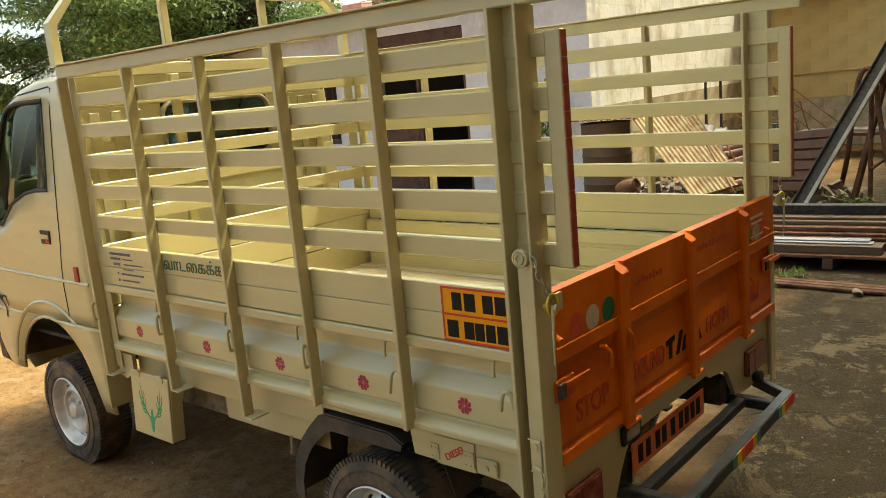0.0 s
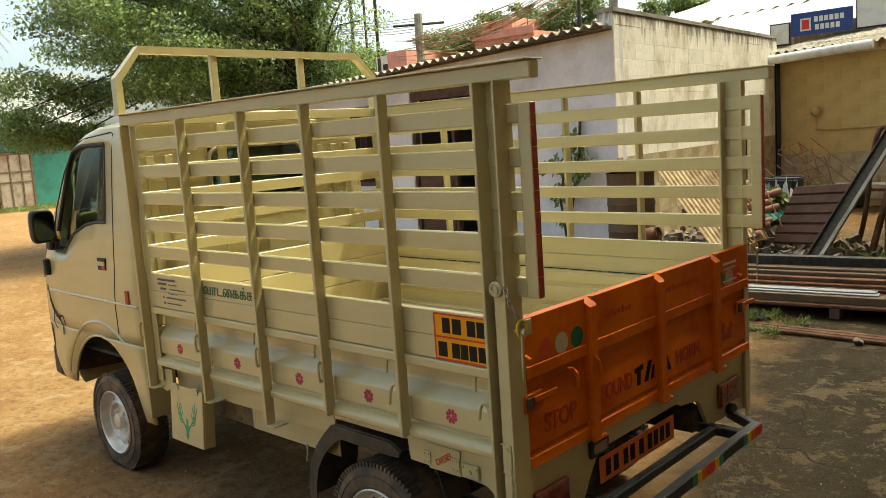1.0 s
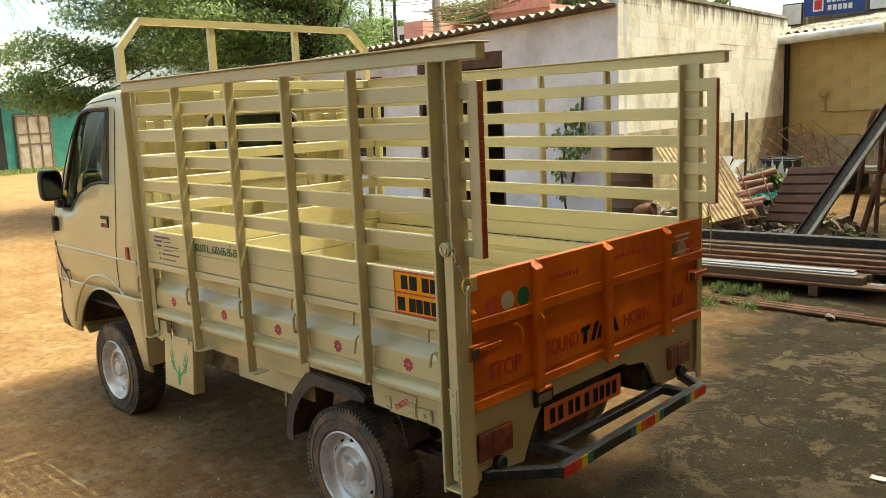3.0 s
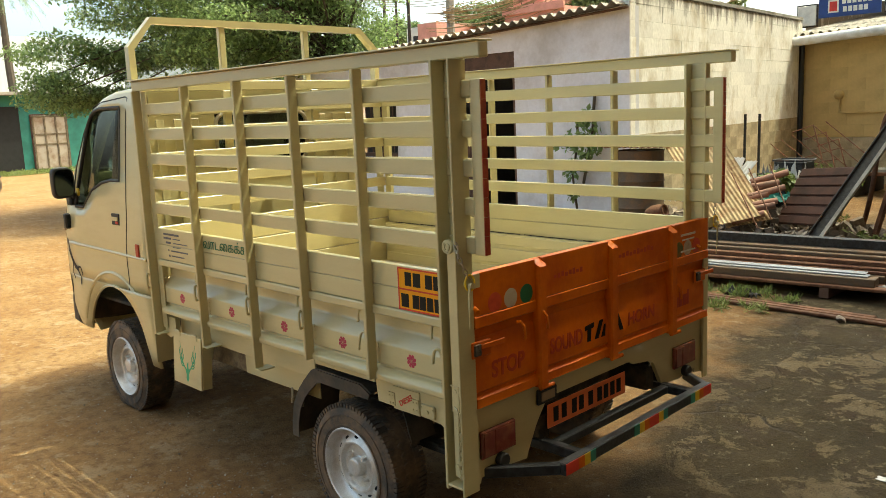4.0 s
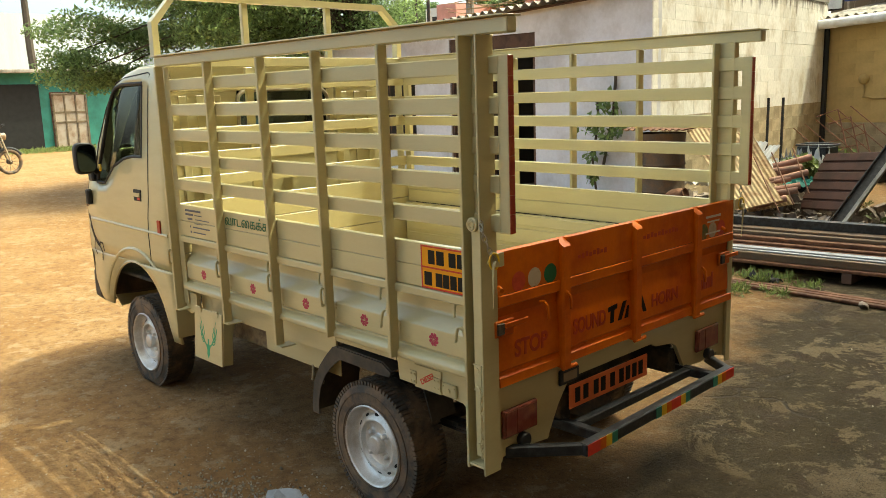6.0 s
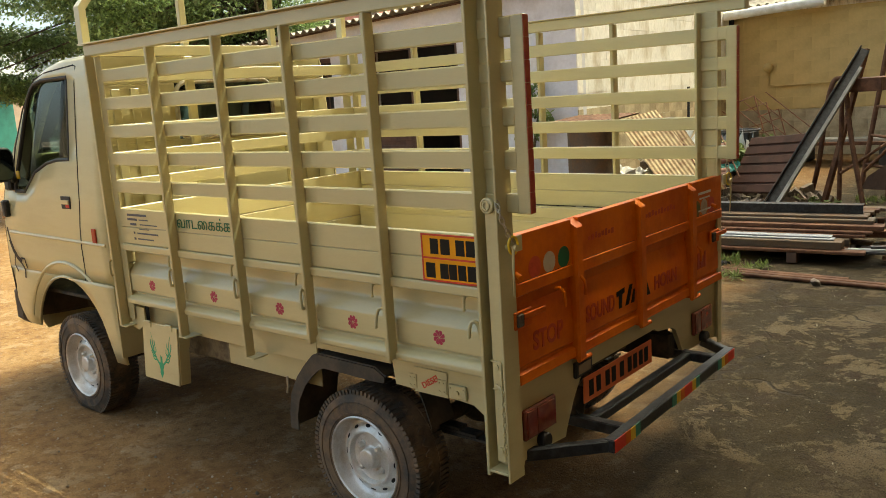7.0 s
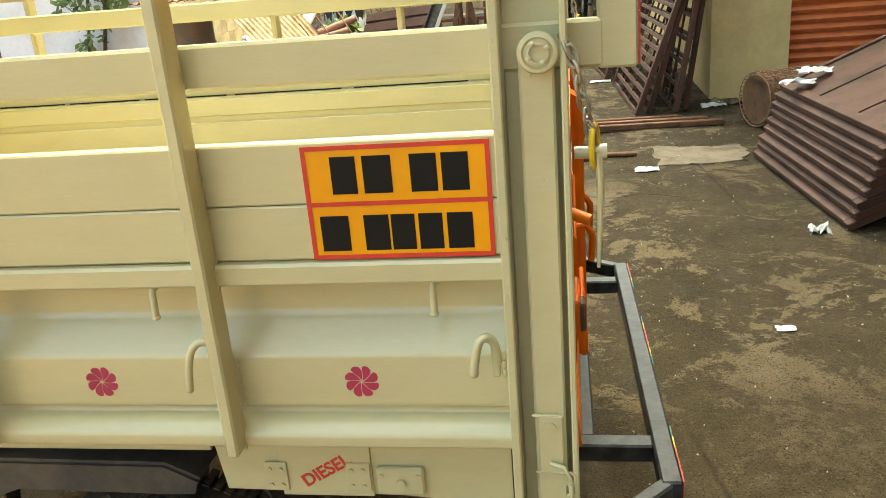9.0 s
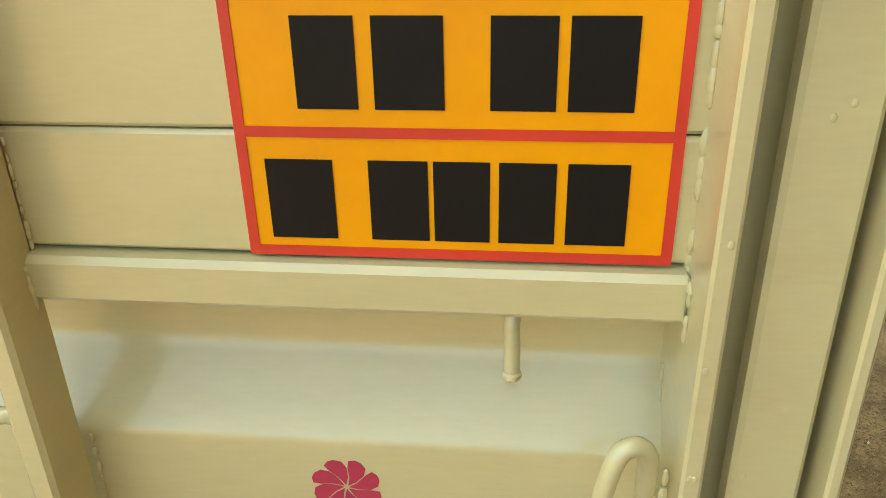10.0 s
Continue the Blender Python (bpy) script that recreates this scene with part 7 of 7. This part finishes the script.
for k in range(900):
    x = random.uniform(-4.0, -1.3)
    y = random.uniform(6.35, 8.2)
    top = (0.45 + 0.3 * max(0.0, 1 - abs(x + 2.5) / 0.6)) * max(0.0, 1 - abs(y - 7.45) / 1.1) * (0.7 + 0.3 * noise.noise((x, y, 0)))
    s = random.uniform(0.02, 0.10)
    t = Matrix.Translation((x, y, top * random.random())) @ Euler((random.random() * 6, random.random() * 6, random.random() * 6)).to_matrix().to_4x4() @ Matrix.Diagonal((s, s * random.uniform(0.5, 1.2), s * random.uniform(0.3, 0.8), 1))
    bmesh.ops.create_cube(bm, size=1.4, matrix=t)
tagged(finish("rubble", bm, STONE), "heap of broken brick, stone and scrap", "rubble", kind="stuff")
# scrap lying on the heap: white corrugated pieces, plastic film, a tub
for a, b, c in (((-2.90, 7.68, 0.94), (-2.72, 7.62, 0.94), (-2.95, 7.45, 0.62)), ((-2.68, 7.60, 0.90), (-2.52, 7.52, 0.91), (-2.82, 7.36, 0.60))):
    z_ = corrugated(bmesh.new(), a, b, c, 0.07, 0.012, 40)
    tagged(finish("roof_sheet_piece", z_, WHITEPAINT, sharp=60), "broken white corrugated roofing piece on the rubble", "roof sheet", "white roofing pieces")
crumpled("plastic_film", (-2.50, 7.88, 0.60), 0.16, 0.10, 0.24, PLASTIC, "crumpled clear plastic film on the rubble", "plastic film", 21, 14)
crumpled("plastic_film", (-2.22, 7.92, 0.58), 0.15, 0.08, 0.26, PAPER, "torn white plastic sheet on the rubble", "plastic film", 23, 14)
crumpled("cloth", (-2.50, 7.28, 0.46), 0.08, 0.05, 0.08, TEAL, "small teal cloth on the rubble", "cloth", 25, 8)
tub = thing("tub", "shallow black tub with a grey rim behind the rubble", "tub")
part("bowl", box(bmesh.new(), (-2.74, 8.45, 0.0), (-2.36, 8.8, 0.84), 0.02), BLACKSTEEL, tub)
part("rim", bent(bmesh.new(), [(-2.74, 8.45, 0.845), (-2.36, 8.45, 0.845), (-2.36, 8.8, 0.845), (-2.74, 8.8, 0.845), (-2.74, 8.47, 0.845)], 0.012, 8), DARKBAR, tub)
for k, (x, y, z, s) in enumerate(((-3.42, 8.3, 0.62, 0.26), (-3.1, 8.5, 0.6, 0.24), (-2.75, 8.9, 0.52, 0.30), (-2.4, 9.1, 0.5, 0.22), (-3.7, 8.0, 0.45, 0.24), (-2.9, 8.0, 0.42, 0.2), (-2.2, 8.2, 0.35, 0.18))):
    crumpled("plastic_bag", (x, y, z - 0.12), s, s * 0.8, 0.17, PAPER, "bunched white plastic sheet on the rubble", "plastic bag", 20 + k, 16, 0.55)
crumpled("tarpaulin", (-2.62, 8.3, 0.36), 0.3, 0.2, 0.16, TEAL, "crumpled green tarpaulin on the rubble", "tarpaulin", 40, 12)
bm = bmesh.new()
for k in range(260):
    x, y = random.uniform(-4.0, -2.3), random.uniform(8.0, 9.6)
    s = random.uniform(0.03, 0.09)
    t = Matrix.Translation((x, y, 0.48 * random.random() * max(0.15, 1 - abs(y - 8.9)))) @ Euler((random.random() * 6, random.random() * 6, random.random() * 6)).to_matrix().to_4x4() @ Matrix.Diagonal((s, s, s * 0.6, 1))
    blob(bm, t)
tagged(finish("rubble", bm, STONE), "low heap of earth and stones under plastic", "rubble", kind="stuff")
REBAR = material("rust_orange_bar", (0.24, 0.10, 0.05), 0.8, second=(0.14, 0.06, 0.035), scale=12, bump=0.1)
reb = thing("rebar_cage", "rusty bent reinforcing bars tied in a cage", "rebar")
for k in range(6):
    a = Vector((-3.36 + 0.15 * k, 9.75, 0.98 + 0.06 * k))
    part("bar", rod(bmesh.new(), a, a + Vector((0.62, 0.15, -0.56)), 0.007, 6), REBAR, reb)
for k in range(3):
    p = Vector((-2.72 + 0.13 * k, 9.62 + 0.1 * k, 1.24 - 0.1 * k))
    part("hoop", tube(bmesh.new(), [p + Vector((-0.28, 0, -0.1)), p, p + Vector((0.14, 0, -0.5)), p + Vector((-0.30, 0, -0.72)), p + Vector((-0.42, 0.0, -0.55))], 0.010, 6), REBAR, reb)
for k in range(4):
    a = Vector((-3.3, 9.7 + 0.06 * k, 0.52 + 0.05 * k))
    part("bar", rod(bmesh.new(), a, a + Vector((0.85, 0.05, 0.10 * k - 0.05)), 0.007, 6), REBAR, reb)
for x in (-3.39, -3.19):
    lone_bar("post", (x, 9.0, 0.0), (x, 9.02, 1.42), 0.03, 0.03, DARKBAR, "thin dark steel post standing in the rubble", "posts", "post")

# ---- plants ----
def leaves(name, centres, per, size, mat, spread, long=1.8, droop=0.3, level=1.0):
    """Many small folded leaves round the given clump centres (x, y, z, r)."""
    rng = np.random.default_rng(len(centres) + per)
    c = np.repeat(np.array(centres), per, axis=0)
    n = len(c)
    d = rng.normal(size=(n, 3))
    d /= np.linalg.norm(d, axis=1)[:, None]
    pos = c[:, :3] + d * (c[:, 3] * rng.random(n) ** 0.4)[:, None] * np.array([1, 1, spread])
    ax = rng.normal(size=(n, 3))
    ax[:, 2] = ax[:, 2] * level - droop
    ax /= np.linalg.norm(ax, axis=1)[:, None]
    side = np.cross(ax, rng.normal(size=(n, 3)) * 0.6 + np.array([0, 0, 1.0]))
    side /= np.linalg.norm(side, axis=1)[:, None]
    s = (size * rng.uniform(0.6, 1.35, n))[:, None]
    up = np.cross(side, ax)
    v = np.stack([pos, pos + ax * s * long * 0.5 + side * s * 0.5 + up * s * 0.12, pos + ax * s * long, pos + ax * s * long * 0.5 - side * s * 0.5 + up * s * 0.12], axis=1).reshape(-1, 3)
    me = bpy.data.meshes.new(name)
    me.from_pydata(v.tolist(), [], [(4 * i, 4 * i + 1, 4 * i + 2, 4 * i + 3) for i in range(n)])
    me.materials.append(mat)
    return new(name, me)


def tree(x, y, h, crown_z, rx, ry, rz, clumps, per, size, label, mat=LEAF, clump_r=0.7, seed=0, off=(0, 0), more=()):
    random.seed(seed)
    t = thing("tree", label, "tree")
    bm = tube(bmesh.new(), [(x, y, -0.1), (x + 0.1, y, h * 0.3), (x - 0.1, y + 0.1, h * 0.55), (x, y, crown_z)], lambda i: 0.22 * h / 6 * (1 - 0.22 * i), 10)
    cs = []
    for k in range(clumps):
        while True:
            p = Vector((random.uniform(-1, 1), random.uniform(-1, 1), random.uniform(-1, 1)))
            if 0.35 < p.length < 1 + 0.25 * noise.noise(p * 2 + Vector((seed, 0, 0))):
                break
        cs.append((x + off[0] + p.x * rx, y + off[1] + p.y * ry, crown_z + p.z * rz, clump_r * random.uniform(0.6, 1.2)))
    cs += more
    for k in range(0, len(cs), 4):
        q = Vector(cs[k][:3])
        a = Vector((x, y, h * random.uniform(0.35, 0.7)))
        tube(bm, [a, a.lerp(q, 0.5) + Vector((0, 0, 0.3)), q], lambda i: 0.035 * h / 6 * (1 - 0.35 * i), 6)
    part("trunk", bm, BARK, t)
    ob = leaves("crown", cs, per, size, mat, 0.42, 2.2, 0.45, 0.7)
    ob.parent = t
    return t


random.seed(77)
low = [(random.uniform(-14.7, -13.4), random.uniform(3.6, 5.6), random.uniform(1.9, 3.1), 0.5) for _ in range(34)]
tree(-11.3, 8.4, 5.6, 4.3, 2.9, 2.9, 2.7, 330, 460, 0.036, "large leafy green tree with a wide crown", LEAF, 0.72, 2, (-1.1, -1.4), low)
for x, y, z, rx, rz, n, seed in ((-23.2, 25.5, 5.2, 1.7, 0.9, 60, 4), (-20.4, 26.0, 5.6, 1.9, 1.0, 70, 5), (-16.9, 25.0, 5.5, 1.8, 1.0, 70, 6), (-27.5, 24.5, 5.0, 1.6, 0.7, 40, 7), (-13.2, 26.5, 5.3, 1.3, 0.8, 40, 8)):
    tree(x, y, z - 0.2, z, rx, 1.5, rz, n, 150, 0.075, "green tree among houses behind the roof", LEAFDARK, 0.5, seed)
palm = thing("palm_tree", "tall palm tree in the distance", "tree")
top = Vector((-36.0, 10.2, 7.6))
part("trunk", tube(bmesh.new(), [(-35.6, 10.3, 0), (-35.9, 10.2, 4), top], lambda i: 0.2 - 0.04 * i, 8), BARK, palm)
bm = bmesh.new()
for k in range(22):
    a = 2 * math.pi * k / 22 + random.uniform(-0.1, 0.1)
    up, far = random.uniform(-0.2, 1.3), random.uniform(1.4, 1.9)
    line = [top + Vector((math.cos(a), math.sin(a), 0)) * d * far + Vector((0, 0, up * d - 1.5 * d * d)) for d in (0, 0.2, 0.4, 0.6, 0.8, 1.0)]
    for i in range(5):
        for j in range(9):
            p = line[i].lerp(line[i + 1], j / 9)
            dirn = (line[i + 1] - line[i]).normalized()
            for s in (-1, 1):
                q = dirn.cross(Vector((0, 0, 1))).normalized() * s
                reach = 0.34 * (1 - 0.6 * abs((i + j / 9) / 5 - 0.4))
                vs = [bm.verts.new(p), bm.verts.new(p + q * reach * 0.6 + dirn * reach * 0.7 - Vector((0, 0, reach * random.uniform(0.4, 0.9)))), bm.verts.new(p + dirn * 0.03)]
                bm.faces.new(vs)
part("crown", bm, LEAFDARK, palm)
shrub = thing("wall_plant", "leggy green plant growing against the pale wall", "plant")
bm = tube(bmesh.new(), [(-4.75, 7.1, 0.0), (-4.85, 7.1, 0.7), (-4.72, 7.05, 1.2), (-4.78, 7.1, 1.55)], 0.016, 6)
tube(bm, [(-4.75, 7.2, 0.6), (-4.62, 7.24, 1.3), (-4.6, 7.26, 1.8)], 0.02, 6)
part("stem", bm, BARK, shrub)
ob = leaves("leaves", [(-4.85, 7.1, 0.75, 0.14), (-4.8, 7.05, 1.15, 0.18), (-4.6, 7.05, 1.25, 0.18), (-5.0, 7.1, 1.15, 0.12), (-4.7, 7.1, 1.5, 0.12), (-4.45, 7.05, 1.2, 0.12), (-4.65, 7.0, 0.95, 0.16), (-4.5, 7.0, 1.05, 0.14), (-4.8, 7.05, 0.5, 0.1), (-4.6, 7.05, 1.42, 0.14)], 34, 0.055, LEAF, 0.8)
ob.parent = shrub
tufts = []
random.seed(11)
for x, y, n, r in ((-1.45, 4.70, 26, 0.3), (-1.1, 4.62, 20, 0.25), (-1.15, 4.2, 14, 0.25), (-1.6, 6.6, 16, 0.3), (-1.2, 7.0, 20, 0.25), (-0.9, 8.4, 10, 0.2), (-0.6, 6.5, 6, 0.2), (-2.6, 9.5, 18, 0.4), (-2.3, 9.0, 10, 0.3)):
    tufts += [(x + random.uniform(-r, r), y + random.uniform(-r, r) * 0.5, 0.02, 0.03) for _ in range(n)]
ob = leaves("grass", tufts, 26, 0.0075, GRASS, 0.2, 9.0, -0.8)
tagged(ob, "tufts of green grass and weeds", "grass", kind="stuff")
ob = leaves("weeds", [(-2.6, 9.6, 0.55, 0.3), (-2.3, 9.5, 0.5, 0.25), (-2.42, 7.62, 0.70, 0.09), (-2.28, 7.6, 0.72, 0.10), (-2.18, 7.62, 0.66, 0.08), (-1.35, 7.3, 0.12, 0.14), (-1.1, 7.25, 0.12, 0.12)], 90, 0.05, GRASS, 0.6)
tagged(ob, "leafy weeds in the rubble", "weeds", kind="stuff")

# gravel and crumbs on the yard
GRIT = material("grey_grit", (0.33, 0.29, 0.22), 0.9, second=(0.17, 0.14, 0.10), scale=20, bump=0.2, island=0.45)


def chip(bm, m):
    v = [bm.verts.new(m @ Vector(p)) for p in ((1, 0, 0), (0, 1, 0), (-1, 0, 0), (0, -1, 0), (0.2, 0.1, 1), (0, 0, -1))]
    for i in range(4):
        bm.faces.new((v[i], v[(i + 1) % 4], v[4]))
        bm.faces.new((v[(i + 1) % 4], v[i], v[5]))


random.seed(21)
bm = bmesh.new()
for k in range(3500):
    if k < 3000:
        x, y = random.gauss(-0.86, 0.30), random.gauss(-0.36, 0.14)
    elif k < 3180:
        x, y = random.uniform(-3.2, 0.3), random.uniform(-1.2, 0.4)
    else:
        x, y = random.uniform(-0.2, 1.6), random.uniform(0.3, 5.5)
    s = random.uniform(0.002, 0.0085 if k < 3180 else 0.006) * (1.6 if random.random() < 0.06 else 1)
    t = Matrix.Translation((x, y, yard_height(x, y) + s * 0.4)) @ Euler((random.random() * 6, random.random() * 6, random.random() * 6)).to_matrix().to_4x4() @ Matrix.Diagonal((s, s * random.uniform(0.6, 1.2), s * random.uniform(0.5, 0.9), 1))
    chip(bm, t)
tagged(finish("gravel", bm, GRIT), "scattered gravel and crumbs on the ground", "gravel", kind="stuff")

# ---- the lane's far end and the skyline ----
bm = box(bmesh.new(), (-31.8, 12.1, 0), (-31.5, 30, 2.3), 0)
structure("wall_lane", bm, material("old_pink_plaster", (0.50, 0.38, 0.30), 0.9, second=(0.33, 0.25, 0.2), scale=0.8, bump=0.15), "stained pinkish wall across the lane", "wall")
gt = thing("pale_gate", "pale stained sheet gate in a teal wall", "gate")
part("sheet", box(bmesh.new(), (-31.0, 9.15, 0), (-30.95, 10.4, 2.05), 0.01), material("stained_gate_paint", (0.36, 0.31, 0.25), 0.7, second=(0.22, 0.15, 0.10), scale=2.5), gt)
part("frame", box(bmesh.new(), (-31.02, 9.1, 0), (-31.0, 10.45, 2.1), 0.01), WOODDARK, gt)
for y in (9.15, 9.56, 9.97, 10.34):
    part("stile", box(bmesh.new(), (-30.95, y, 0.02), (-30.92, y + 0.06, 2.04), 0.005), CARD, gt)
for z in (0.02, 0.95, 1.32, 1.98):
    part("rail", box(bmesh.new(), (-30.95, 9.21, z), (-30.925, 10.34, z + 0.06), 0.005), CARD, gt)
shed2 = thing("teal_shed", "teal painted shed, its open front painted black as shade", "shed")
part("wall", box(bmesh.new(), (-31.3, 3.0, 0), (-31.05, 12.0, 2.8), 0.01), TEALPAINT, shed2)
# no recess: a flat black sheet on the wall paints the shade inside
part("opening", box(bmesh.new(), (-31.05, 3.5, 0), (-31.0, 8.75, 2.4), 0.01), OPENINGSHADE, shed2, "flat black panel for the shade in the open front")
part("roof", box(bmesh.new(), (-33, 2.5, 2.8), (-30.6, 12.2, 2.92), 0.01), ASBESTOS, shed2)
bm = box(bmesh.new(), (-42, 2, 0), (-38, 16, 5.6), 0)
tagged(finish("white_building", bm, material("pale_green_sheet", (0.60, 0.66, 0.66), 0.7, second=(0.50, 0.57, 0.57), scale=1.5, streak=0.1)), "white building beyond the lane", "building", kind="structure")
pb = thing("pink_building", "pink block with a parapet beyond the roofs", "building")
part("wall", box(bmesh.new(), (-18.9, 22.0, 0), (-16.2, 24, 5.02), 0), PINK, pb)
part("stair_head", box(bmesh.new(), (-18.75, 22.3, 5.02), (-17.35, 24, 5.62), 0.02), PINK, pb)
part("parapet", box(bmesh.new(), (-18.95, 21.9, 4.92), (-16.15, 22.0, 5.2), 0.01), PINK, pb)
for k in range(5):
    part("reinforcing_stub", rod(bmesh.new(), (-18.6 + 0.55 * k, 21.95, 5.2), (-18.6 + 0.55 * k, 21.95, 5.45), 0.014, 5), WOODDARK, pb, "rusty steel stub")
pb = thing("pink_building", "small pink and white house far beyond the roofs", "building")
part("wall", box(bmesh.new(), (-23.6, 22, 0), (-22.5, 25, 5.1), 0), PINK, pb)
part("annexe", box(bmesh.new(), (-24.7, 22.4, 0), (-23.6, 25, 5.05), 0), WHITEPAINT, pb)
part("window", box(bmesh.new(), (-24.3, 22.38, 4.3), (-23.9, 22.42, 4.7), 0.005), DARKBAR, pb, "dark window")
bm = corrugated(bmesh.new(), (-9.5, 15.6, 3.6), (-4.5, 16.4, 3.9), (-8.0, 19.0, 4.6), 0.3, 0.03, 120)
structure("roof_rear", bm, GALV, "pale sheet roof behind the block wall", "roof", 60)
ob = leaves("verge", [(-29.5 + 0.8 * math.sin(k), 7.0 + 0.035 * k, 0.03, 0.2) for k in range(190)], 40, 0.022, GRASS, 0.3, 4.5, -1.0)
tagged(ob, "strip of green grass along the far wall", "grass", kind="stuff")
G2 = "poles along the lane"
for x, y, h, r, mat, lab in ((-25.6, 22.0, 9.0, 0.07, DARKBAR, "dark steel pole"), (-24.1, 22.0, 9.0, 0.07, DARKBAR, "dark steel pole"), (-21.7, 22.0, 6.35, 0.16, CEMENT, "grey concrete power pole"), (-19.6, 17.3, 8.0, 0.04, DARKBAR, "thin dark pole"),
                             (-7.9, 13.6, 5.0, 0.10, CEMENT, "grey pipe standing behind the roof"), (-14.3, 22.0, 8.0, 0.06, DARKBAR, "thin dark pole")):
    p = thing("power_pole", lab + " against the sky", "pole", G2)
    part("shaft", rod(bmesh.new(), (x, y, 0), (x, y, h), r, 10), mat, p)
    if r > 0.12:
        d = Vector((0.8, 0.6, 0))
        part("crossarm", rod(bmesh.new(), Vector((x, y, h - 0.4)) - d, Vector((x, y, h - 0.4)) + d, 0.05, 6), DARKBAR, p)
random.seed(31)
bm = bmesh.new()
hub = Vector((-14.3, 22.0, 6.3))
for k in range(22):
    far = Vector((-21.7 + random.uniform(-1.2, 0.6), 21.8, 5.1 + random.uniform(-0.35, 0.5)))
    sag = random.uniform(0.25, 0.8)
    a = hub + Vector((random.uniform(-0.4, 0.4), 0, random.uniform(-0.5, 0.6)))
    tube(bm, [a.lerp(far, f) - Vector((0, 0, sag * 4 * f * (1 - f))) + Vector((0, 0, random.uniform(-0.03, 0.03))) for f in [j / 10 for j in range(11)]], 0.014, 4)
for k in range(6):
    a, b = Vector((-21.7, 22.0, 6.2 - 0.1 * k)), Vector((-33, 18 + k, 8.0))
    tube(bm, [a.lerp(b, f) - Vector((0, 0, 0.5 * 4 * f * (1 - f))) for f in [j / 8 for j in range(9)]], 0.012, 3)
tagged(finish("cables", bm, material("old_cable_sheath", (0.34, 0.25, 0.14), 0.8, second=(0.16, 0.11, 0.06), scale=3, bump=0)), "tangle of sagging tan overhead cables", "cables", kind="stuff")
motorcycle((-20.2, 3.78, 0.0), radians(97), "dark motorcycle parked at the lane's edge")

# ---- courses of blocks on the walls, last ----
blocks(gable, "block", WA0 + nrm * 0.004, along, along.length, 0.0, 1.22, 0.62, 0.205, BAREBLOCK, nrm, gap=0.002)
blocks(gable, "block", WA0 + nrm * 0.004, along, along.length, 1.225, 3.0, 0.62, 0.205, LIMEWASH, nrm, gap=0.0015, bev=0.0015)
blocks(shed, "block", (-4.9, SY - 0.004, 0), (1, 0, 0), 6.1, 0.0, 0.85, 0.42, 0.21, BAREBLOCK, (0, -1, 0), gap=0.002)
blocks(shed, "block", (-4.9, SY - 0.004, 0), (1, 0, 0), 6.1, 0.855, 2.55, 0.62, 0.21, OCHRE, (0, -1, 0), gap=0.0012, bev=0.001)
